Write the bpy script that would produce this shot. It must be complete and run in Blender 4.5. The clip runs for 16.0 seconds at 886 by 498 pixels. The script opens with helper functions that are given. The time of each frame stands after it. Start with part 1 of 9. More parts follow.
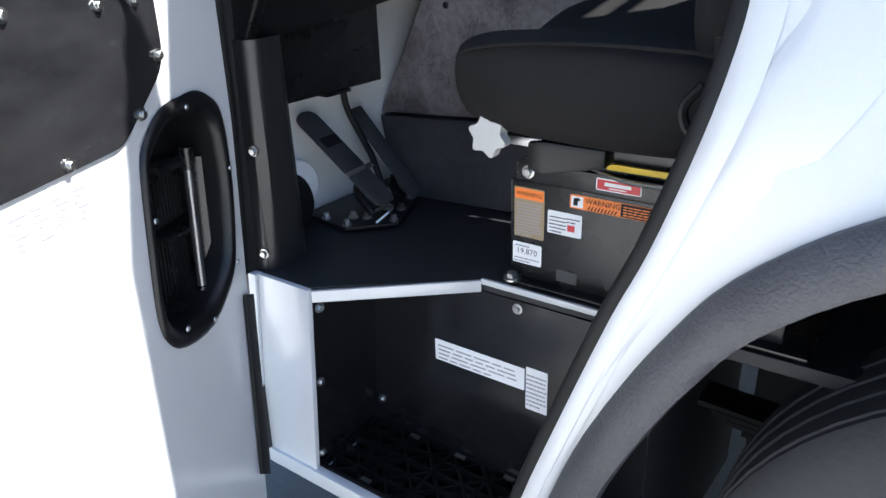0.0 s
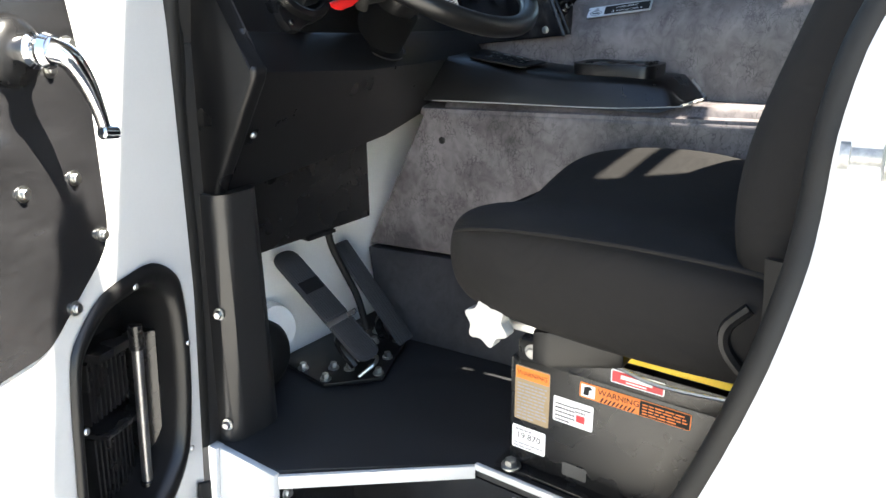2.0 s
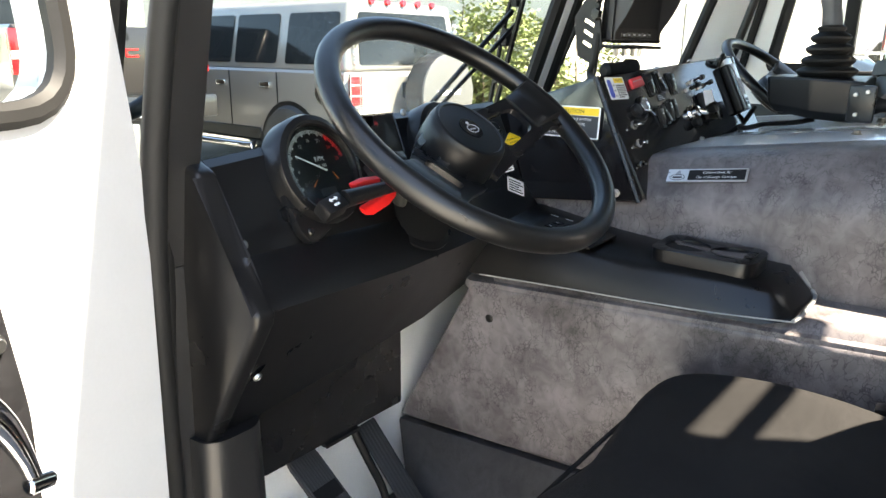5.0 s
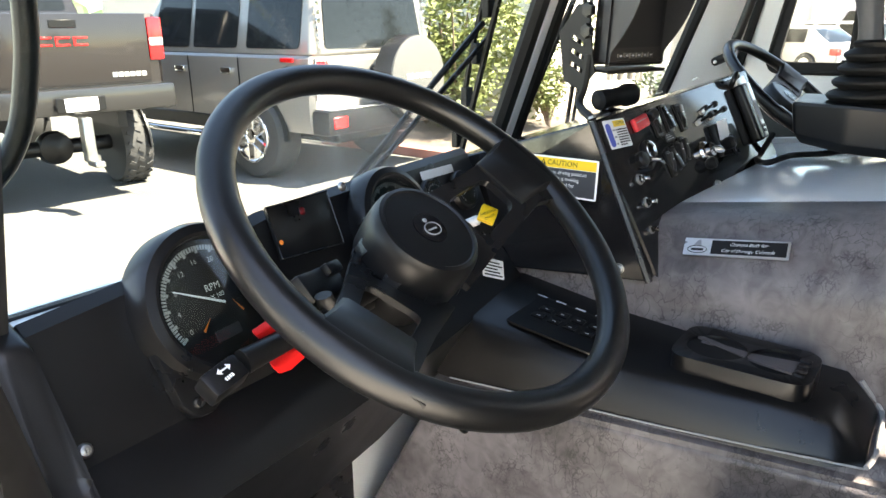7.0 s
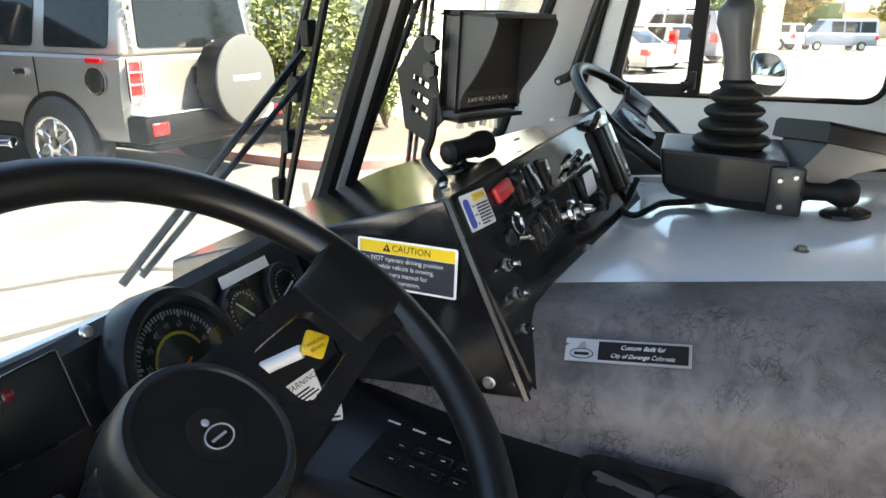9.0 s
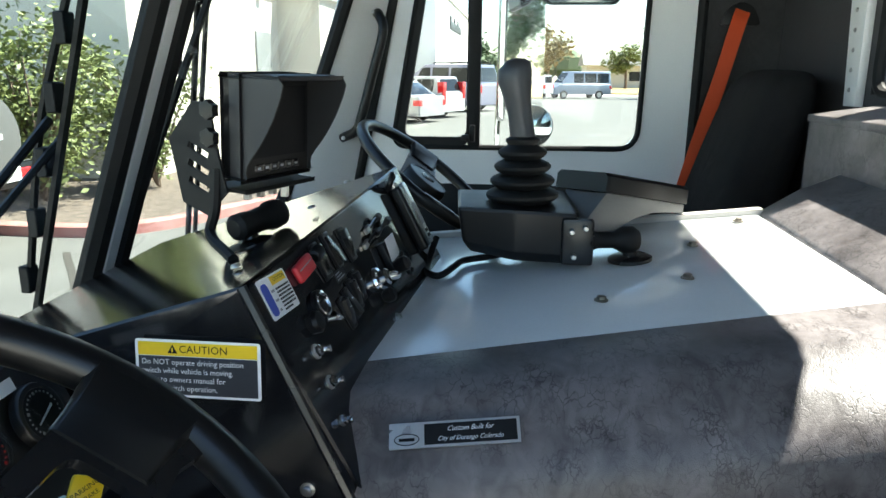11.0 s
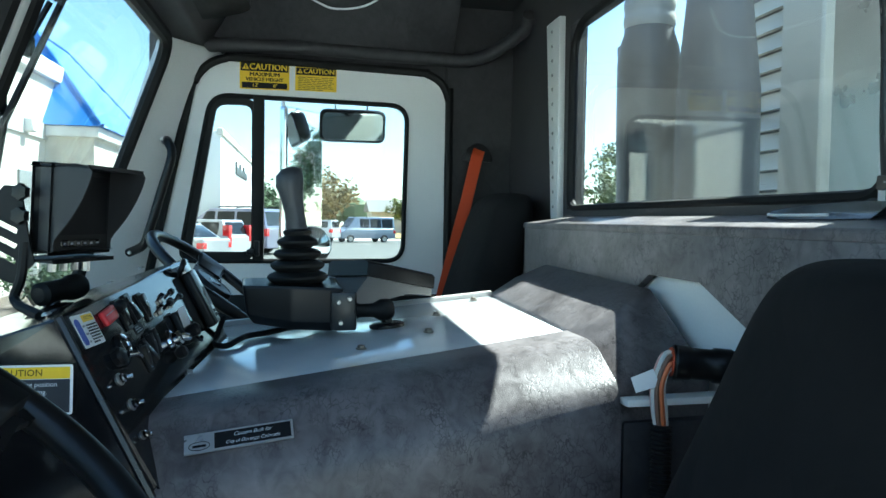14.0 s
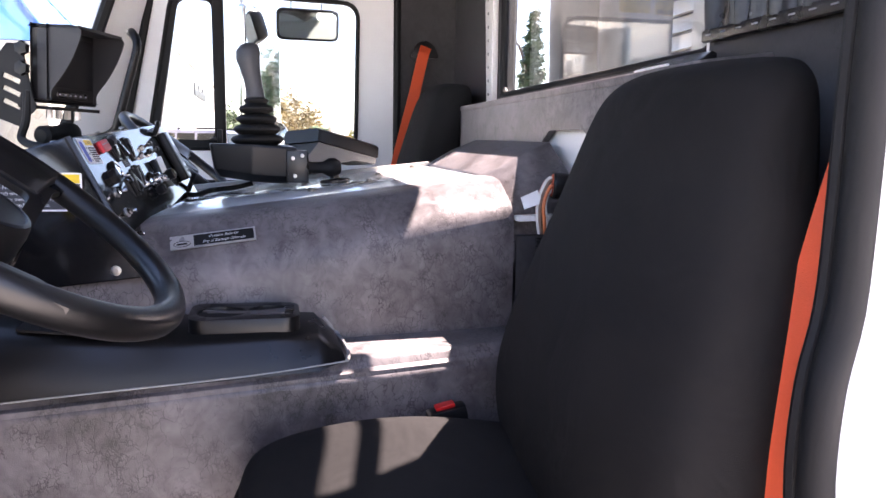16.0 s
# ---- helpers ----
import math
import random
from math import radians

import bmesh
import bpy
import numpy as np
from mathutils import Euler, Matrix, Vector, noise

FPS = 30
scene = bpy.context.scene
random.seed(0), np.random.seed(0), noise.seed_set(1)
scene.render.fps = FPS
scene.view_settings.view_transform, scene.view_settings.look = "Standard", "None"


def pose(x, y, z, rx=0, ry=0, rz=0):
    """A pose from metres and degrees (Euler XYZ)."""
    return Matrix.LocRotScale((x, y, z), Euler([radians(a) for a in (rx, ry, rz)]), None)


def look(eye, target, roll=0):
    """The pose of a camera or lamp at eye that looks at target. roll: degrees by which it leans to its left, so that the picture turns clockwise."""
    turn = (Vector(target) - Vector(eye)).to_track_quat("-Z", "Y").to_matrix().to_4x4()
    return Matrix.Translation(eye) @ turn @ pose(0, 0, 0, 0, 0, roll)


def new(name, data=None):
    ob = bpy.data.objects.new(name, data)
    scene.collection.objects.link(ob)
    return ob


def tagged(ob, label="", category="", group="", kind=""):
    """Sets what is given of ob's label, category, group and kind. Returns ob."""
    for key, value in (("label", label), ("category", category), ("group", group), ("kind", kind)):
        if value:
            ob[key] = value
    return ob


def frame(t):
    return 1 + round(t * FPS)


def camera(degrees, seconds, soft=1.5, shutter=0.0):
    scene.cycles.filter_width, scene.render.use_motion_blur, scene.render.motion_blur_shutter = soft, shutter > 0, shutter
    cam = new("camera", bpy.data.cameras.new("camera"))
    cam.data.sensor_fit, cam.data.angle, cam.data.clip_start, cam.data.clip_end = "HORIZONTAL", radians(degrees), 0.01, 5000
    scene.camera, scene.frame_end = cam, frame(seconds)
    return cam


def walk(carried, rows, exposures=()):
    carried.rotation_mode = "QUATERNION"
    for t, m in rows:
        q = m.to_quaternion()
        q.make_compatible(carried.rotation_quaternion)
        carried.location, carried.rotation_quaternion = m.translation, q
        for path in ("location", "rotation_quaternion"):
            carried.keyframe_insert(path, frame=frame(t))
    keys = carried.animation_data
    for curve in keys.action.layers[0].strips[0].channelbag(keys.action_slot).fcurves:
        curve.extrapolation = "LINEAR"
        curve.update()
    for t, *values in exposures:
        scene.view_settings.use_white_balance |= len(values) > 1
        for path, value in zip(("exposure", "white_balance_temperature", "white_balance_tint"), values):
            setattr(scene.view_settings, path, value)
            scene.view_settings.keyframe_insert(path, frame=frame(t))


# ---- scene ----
cam = camera(64.0, 16.0)
PATH = [
    (0, (0.19, 0.06, 1.492), (1.657, 1.151, 0.679), -2.2),
    (0.5, (0.214, 0.098, 1.517), (1.716, 1.182, 0.763), -1.4),
    (1, (0.256, 0.134, 1.543), (1.79, 1.214, 0.85), -1.1),
    (1.5, (0.31, 0.165, 1.573), (1.856, 1.251, 0.915), -0.7),
    (2, (0.364, 0.183, 1.602), (1.902, 1.291, 0.963), -0.5),
    (2.5, (0.391, 0.196, 1.633), (1.915, 1.335, 1.014), -0.4),
    (3, (0.415, 0.22, 1.661), (1.93, 1.379, 1.061), -0.1),
    (3.5, (0.449, 0.244, 1.695), (1.966, 1.418, 1.129), 0.0),
    (4, (0.5, 0.278, 1.728), (2.008, 1.462, 1.16), 0.1),
    (4.5, (0.544, 0.327, 1.767), (2.047, 1.53, 1.226), 0.5),
    (7, (0.848, 0.55, 1.889), (2.378, 1.684, 1.278), -0.5),
    (7.5, (0.909, 0.567, 1.898), (2.471, 1.657, 1.291), 0.2),
    (8, (0.963, 0.59, 1.912), (2.569, 1.615, 1.308), 0.5),
    (8.5, (1.023, 0.644, 1.92), (2.702, 1.54, 1.305), 0.8),
    (9, (1.082, 0.679, 1.94), (2.827, 1.433, 1.319), 0.6),
    (9.5, (1.125, 0.699, 1.947), (2.93, 1.308, 1.339), 0.5),
    (10, (1.152, 0.707, 1.952), (3.006, 1.169, 1.362), 0.7),
    (12.5, (1.115, 0.721, 1.935), (3.097, 0.591, 1.7), 0.5),
    (13, (1.04, 0.711, 1.919), (3.024, 0.499, 1.774), 1.1),
    (13.5, (0.956, 0.69, 1.898), (2.934, 0.412, 1.818), 0.9),
    (14, (0.886, 0.688, 1.874), (2.849, 0.314, 1.795), 0.9),
    (14.5, (0.822, 0.7, 1.846), (2.767, 0.246, 1.742), 0.7),
    (15, (0.743, 0.702, 1.828), (2.67, 0.177, 1.718), 0.2),
    (15.5, (0.669, 0.701, 1.787), (2.587, 0.162, 1.605), 0.8),
    (16, (0.61, 0.678, 1.753), (2.533, 0.211, 1.467), 1.0),
]
EXPOSURES = [(0, 2.35, 6000, 11), (1, 2.8, 6250, 10), (2, 3.33, 6900, 8), (3.5, 3.72, 7400, 10), (4.5, 3.68, 7500, 10), (7, 3.75, 7800, 12), (8.5, 3.55, 7650, 12), (10, 3.2, 7250, 10), (12.5, 2.28, 5650, -8), (14, 2.42, 5600, -7), (15, 2.8, 6000, 4), (15.5, 3.05, 6350, 10), (16, 3.45, 6950, 31)]
walk(cam, [(t, look(eye, target, roll)) for t, eye, target, roll in PATH], EXPOSURES)

# ---- sun and sky ----
SUN_DIR = Vector((0.42, -1.0, 1.53)).normalized()
world = bpy.data.worlds.new("sky")
scene.world = world
world.use_nodes = True
wn = world.node_tree
wn.nodes.clear()
sky = wn.nodes.new("ShaderNodeTexSky")
sky.sky_type, sky.sun_disc = "NISHITA", False
sky.sun_elevation = math.asin(SUN_DIR.z)
sky.sun_rotation = math.atan2(SUN_DIR.x, SUN_DIR.y)
sky.air_density, sky.dust_density, sky.ozone_density = 1.0, 0.6, 1.2
wbg = wn.nodes.new("ShaderNodeBackground")
wbg.inputs["Strength"].default_value = 0.075
wout = wn.nodes.new("ShaderNodeOutputWorld")
wn.links.new(sky.outputs[0], wbg.inputs[0])
wn.links.new(wbg.outputs[0], wout.inputs[0])
sun_data = bpy.data.lights.new("sun", "SUN")
sun_data.energy, sun_data.angle, sun_data.color = 4.2, radians(0.53), (1.0, 0.95, 0.87)
sun = new("sun", sun_data)
sun.matrix_world = look((0, 0, 20), Vector((0, 0, 20)) - SUN_DIR)

# ---- mesh helpers ----
V = Vector


def thing(name, base, label, category, group="", kind=""):
    ob = new(name)
    ob.empty_display_size = 0.05
    ob.location = base
    return tagged(ob, label, category, group, kind)


def finish(name, bm, material, angle=38):
    me = bpy.data.meshes.new(name)
    bmesh.ops.recalc_face_normals(bm, faces=bm.faces)
    bm.to_mesh(me)
    bm.free()
    me.shade_smooth()
    me.set_sharp_from_angle(angle=radians(angle))
    me.materials.append(material)
    return me


def world_of(ob):
    return world_of(ob.parent) @ ob.matrix_parent_inverse @ ob.matrix_basis if ob.parent else ob.matrix_basis.copy()


def part(name, bm, material, parent, label="", angle=38):
    """One mesh under a thing or a part; the points of bm are in world places."""
    ob = new(name, finish(name, bm, material, angle))
    ob.parent = parent
    ob.matrix_parent_inverse = world_of(parent).inverted()
    return tagged(ob, label)


def plump(ob):
    """Round a stuffed shape off."""
    k = ob.modifiers.new("round", "SUBSURF")
    k.levels = k.render_levels = 2
    return ob


def single(name, bm, material, label, category="", kind="", group="", angle=38):
    return tagged(new(name, finish(name, bm, material, angle)), label, category, group, kind)


def B():
    return bmesh.new()


def soften(bm, edges, width, seg=2):
    if width:
        bmesh.ops.bevel(bm, geom=list(edges), offset=width, segments=seg, profile=0.6, affect="EDGES", clamp_overlap=True)


def box(bm, lo, hi, bevel=0.0, seg=2, m=None):
    lo, hi = V(lo), V(hi)
    mid, size = (lo + hi) / 2, hi - lo
    at = Matrix.Translation(mid) @ Matrix.Diagonal((*size, 1))
    r = bmesh.ops.create_cube(bm, size=1.0, matrix=at)
    vs = r["verts"]
    es = {e for v in vs for e in v.link_edges}
    if m is not None:
        for v in vs:
            v.co = m @ v.co
    soften(bm, es, bevel, seg)
    return bm


def hexa(bm, pts, bevel=0.0, seg=2):
    """Eight corners: four of the bottom round, four of the top round."""
    vs = [bm.verts.new(p) for p in pts]
    fs = [bm.faces.new([vs[i] for i in f]) for f in ((3, 2, 1, 0), (4, 5, 6, 7), (0, 1, 5, 4), (1, 2, 6, 5), (2, 3, 7, 6), (3, 0, 4, 7))]
    soften(bm, {e for f in fs for e in f.edges}, bevel, seg)
    return bm


def slab(bm, pts, by, bevel=0.0, seg=2):
    """A flat outline given thickness by the vector by."""
    by = V(by)
    a = [bm.verts.new(V(p)) for p in pts]
    b = [bm.verts.new(V(p) + by) for p in pts]
    n = len(a)
    fs = [bm.faces.new(a), bm.faces.new(b[::-1])]
    fs += [bm.faces.new((a[i], b[i], b[(i + 1) % n], a[(i + 1) % n])) for i in range(n)]
    soften(bm, {e for f in fs for e in f.edges}, bevel, seg)
    return bm


def loft(bm, rings, closed=True, caps=True, loop=False):
    """Skin through rings of equal count; closed: each ring is a closed line; loop: the last ring joins the first."""
    vs = [[bm.verts.new(V(p)) for p in ring] for ring in rings]
    n = len(vs[0])
    rows = list(zip(vs, vs[1:])) + ([(vs[-1], vs[0])] if loop else [])
    for a, b in rows:
        for i in range(n if closed else n - 1):
            j = (i + 1) % n
            bm.faces.new((a[i], a[j], b[j], b[i]))
    if caps and closed and not loop:
        bm.faces.new(vs[0][::-1])
        bm.faces.new(vs[-1])
    return bm


def side(d):
    d = V(d).normalized()
    u = d.cross(V((0, 0, 1)) if abs(d.z) < 0.9 else V((1, 0, 0))).normalized()
    return u, d.cross(u).normalized()


def lathe(bm, profile, at, axis, seg=24):
    """profile: (radius, height along the axis) from one end to the other."""
    u, w = side(axis)
    d = V(axis).normalized()
    rings = []
    for r, h in profile:
        rings.append([V(at) + d * h + (u * math.cos(2 * math.pi * i / seg) + w * math.sin(2 * math.pi * i / seg)) * max(r, 1e-5) for i in range(seg)])
    return loft(bm, rings)


def cyl(bm, p0, p1, r0, r1=None, seg=20, bevel=0.0):
    d = V(p1) - V(p0)
    h, r1 = d.length, r0 if r1 is None else r1
    prof = [(r0 - bevel, 0), (r0, bevel), (r1, h - bevel), (r1 - bevel, h)] if bevel else [(r0, 0), (r1, h)]
    return lathe(bm, prof, p0, d, seg)


def smooth_line(pts, n=6, closed=False):
    pts = [V(p) for p in pts]
    if closed:
        ctl = [pts[-1], *pts, pts[0], pts[1]]
    else:
        ctl = [2 * pts[0] - pts[1], *pts, 2 * pts[-1] - pts[-2]]
    out = []
    for a, b, c, d in zip(ctl, ctl[1:], ctl[2:], ctl[3:]):
        for k in range(n):
            t = k / n
            out.append(0.5 * (2 * b + (c - a) * t + (2 * a - 5 * b + 4 * c - d) * t * t + (3 * b - a - 3 * c + d) * t ** 3))
    if not closed:
        out.append(pts[-1])
    return out


def tube(bm, pts, r, seg=10, smooth=6, closed=False, flat=1.0, up=None):
    """A round bar along a line; r may be a number or one for each point. flat: thickness across up."""
    line = smooth_line(pts, smooth, closed) if smooth else [V(p) for p in pts]
    n = len(line)
    radii = [r] * n if not isinstance(r, (list, tuple)) else [float(np.interp(i / (n - 1), np.linspace(0, 1, len(r)), r)) for i in range(n)]
    rings, u = [], None
    for i, p in enumerate(line):
        a = line[(i - 1) % n] if closed or i else p
        b = line[(i + 1) % n] if closed or i < n - 1 else p
        d = (b - a).normalized()
        if up is not None:
            u = d.cross(V(up)).normalized()
        elif u is None:
            u = side(d)[0]
        else:
            u = (u - d * u.dot(d)).normalized()
        w = d.cross(u)
        rings.append([p + (u * math.cos(2 * math.pi * k / seg) + w * flat * math.sin(2 * math.pi * k / seg)) * radii[i] for k in range(seg)])
    return loft(bm, rings, caps=not closed, loop=closed)


def ribbon(bm, pts, width_dir, width, thick, smooth=6):
    """A flat strap along a line."""
    line = smooth_line(pts, smooth)
    wd = V(width_dir).normalized()
    rings = []
    for i, p in enumerate(line):
        d = (line[min(i + 1, len(line) - 1)] - line[max(i - 1, 0)]).normalized()
        w = (wd - d * wd.dot(d)).normalized()
        t = d.cross(w)
        rings.append([p + w * width / 2 + t * thick / 2, p - w * width / 2 + t * thick / 2, p - w * width / 2 - t * thick / 2, p + w * width / 2 - t * thick / 2])
    return loft(bm, rings)


def rounded(pts, r, n=5):
    """A closed flat outline with its corners rounded; r: one radius or one for each corner."""
    pts = [V(p) for p in pts]
    out = []
    for i, p in enumerate(pts):
        rad = r[i] if isinstance(r, (list, tuple)) else r
        a, b = (pts[i - 1] - p), (pts[(i + 1) % len(pts)] - p)
        k = min(rad, a.length * 0.49, b.length * 0.49)
        s, e = p + a.normalized() * k, p + b.normalized() * k
        if rad <= 0:
            out.append(p)
            continue
        for j in range(n + 1):
            t = j / n
            out.append(s * (1 - t) ** 2 + p * 2 * t * (1 - t) + e * t * t)
    return out


def frame_ring(bm, outer, inner, by):
    """A flat frame between two outlines of equal count, given thickness."""
    by = V(by)
    o, i = [V(p) for p in outer], [V(p) for p in inner]
    return loft(bm, [o, [p + by for p in o], [p + by for p in i], i], caps=False, loop=True)


def basis(o, u, v):
    """Place with its own axes: u to the right, v up, the third outwards."""
    u = V(u).normalized()
    w = u.cross(V(v)).normalized()
    v = w.cross(u)
    m = Matrix((u, v, w)).transposed().to_4x4()
    m.translation = V(o)
    return m


def letters(bm, text, size, m, align="CENTER", thick=0.0, narrow=1.0, shear=0.0):
    cu = bpy.data.curves.new("letters", "FONT")
    cu.body, cu.size, cu.align_x, cu.align_y, cu.shear, cu.resolution_u = text, size, align, "CENTER", shear, 2
    ob = bpy.data.objects.new("letters", cu)
    me = ob.to_mesh()
    k = len(bm.verts)
    bm.from_mesh(me)
    bm.verts.ensure_lookup_table()
    for v in bm.verts[k:]:
        v.co = m @ V((v.co.x * narrow, v.co.y, v.co.z + thick))
    ob.to_mesh_clear()
    bpy.data.objects.remove(ob)
    bpy.data.curves.remove(cu)
    return bm


def plate(bm, m, x0, y0, x1, y1, h=0.0, t=0.0006, r=0.0):
    """A thin plate on the axes m, at height h."""
    pts = [V((x0, y0, h)), V((x1, y0, h)), V((x1, y1, h)), V((x0, y1, h))]
    if r:
        pts = rounded(pts, r, 4)
    pts = [m @ p for p in pts]
    return slab(bm, pts, m.to_3x3() @ V((0, 0, t)))


def bolt(bm, at, axis, r=0.008, h=0.006, seg=6, washer=True):
    d = V(axis).normalized()
    if washer:
        lathe(bm, [(r * 1.5, 0), (r * 1.5, h * 0.3), (r * 1.3, h * 0.35)], at, d, 16)
    lathe(bm, [(r, h * 0.3), (r, h), (r * 0.85, h * 1.15)], at, d, seg)
    return bm


def screw(bm, at, axis, r=0.006, h=0.004):
    return lathe(bm, [(r, 0), (r * 0.98, h * 0.4), (r * 0.7, h * 0.9), (r * 0.25, h), (r * 0.2, h * 0.7)], at, axis, 14)


def slab_hole(bm, outer, holes, by):
    """A flat outline with holes, given thickness by the vector by."""
    by = V(by)
    tmp = bmesh.new()
    for loop in (outer, *holes):
        vs = [tmp.verts.new(V(q)) for q in loop]
        for i in range(len(vs)):
            tmp.edges.new((vs[i], vs[(i + 1) % len(vs)]))
    bmesh.ops.triangle_fill(tmp, use_beauty=True, use_dissolve=False, edges=tmp.edges[:], normal=by.normalized())
    r = bmesh.ops.extrude_face_region(tmp, geom=tmp.faces[:], use_keep_orig=True)
    for v in r["geom"]:
        if isinstance(v, bmesh.types.BMVert):
            v.co += by
    me = bpy.data.meshes.new("tmp")
    tmp.to_mesh(me)
    tmp.free()
    bm.from_mesh(me)
    bpy.data.meshes.remove(me)
    return bm

# ---- materials ----
MATS = {}


def mat(name, colour, rough=0.5, metal=0.0, vary=0.12, scale=12.0, fine=220.0, bump=0.08, depth=0.002, coat=0.0, rvary=0.12, sheen=0.0, tint=None, spec=0.5, stretch=None, fold=0.0):
    """A painted, moulded or woven surface: broad blotches, fine grain, uneven gloss and a fine relief."""
    m = bpy.data.materials.new(name)
    m.use_nodes = True
    nt = m.node_tree
    N, L = nt.nodes, nt.links
    b = N["Principled BSDF"]
    tc = N.new("ShaderNodeTexCoord")
    src = tc.outputs["Object"]
    if stretch:
        mp = N.new("ShaderNodeMapping")
        mp.inputs["Scale"].default_value = stretch
        L.new(src, mp.inputs[0])
        src = mp.outputs[0]
    n1, n2 = N.new("ShaderNodeTexNoise"), N.new("ShaderNodeTexNoise")
    n1.inputs["Scale"].default_value, n1.inputs["Detail"].default_value = scale, 5.0
    n2.inputs["Scale"].default_value, n2.inputs["Detail"].default_value = fine, 3.0
    L.new(src, n1.inputs["Vector"]), L.new(src, n2.inputs["Vector"])
    mixf = N.new("ShaderNodeMix")
    mixf.data_type = "FLOAT"
    mixf.inputs[0].default_value = 0.4
    L.new(n1.outputs[0], mixf.inputs[2]), L.new(n2.outputs[0], mixf.inputs[3])
    ramp = N.new("ShaderNodeValToRGB")
    c = V(colour)
    lo, hi = c * (1 - vary), c * (1 + vary)
    if tint:
        hi = hi.lerp(V(tint), 0.5)
    ramp.color_ramp.elements[0].position, ramp.color_ramp.elements[1].position = 0.3, 0.7
    ramp.color_ramp.elements[0].color = (*lo, 1)
    ramp.color_ramp.elements[1].color = (*[min(x, 1) for x in hi], 1)
    L.new(mixf.outputs[0], ramp.inputs[0]), L.new(ramp.outputs[0], b.inputs["Base Color"])
    rr = N.new("ShaderNodeMapRange")
    rr.inputs[3].default_value, rr.inputs[4].default_value = max(rough - rvary, 0.02), min(rough + rvary, 1)
    L.new(n1.outputs[0], rr.inputs[0]), L.new(rr.outputs[0], b.inputs["Roughness"])
    b.inputs["Metallic"].default_value = metal
    b.inputs["Specular IOR Level"].default_value = spec
    b.inputs["Coat Weight"].default_value = coat
    b.inputs["Coat Roughness"].default_value = 0.08
    b.inputs["Sheen Weight"].default_value = sheen
    if bump:
        bp = N.new("ShaderNodeBump")
        bp.inputs["Strength"].default_value, bp.inputs["Distance"].default_value = bump, depth
        L.new(n2.outputs[0], bp.inputs["Height"]), L.new(bp.outputs[0], b.inputs["Normal"])
        if fold:
            n3, bp2 = N.new("ShaderNodeTexNoise"), N.new("ShaderNodeBump")
            n3.inputs["Scale"].default_value, n3.inputs["Detail"].default_value, n3.inputs["Distortion"].default_value = 9.0, 3.0, 0.8
            bp2.inputs["Strength"].default_value, bp2.inputs["Distance"].default_value = fold, 0.02
            L.new(src, n3.inputs["Vector"]), L.new(n3.outputs[0], bp2.inputs["Height"]), L.new(bp2.outputs[0], bp.inputs["Normal"])
    MATS[name] = m
    return m


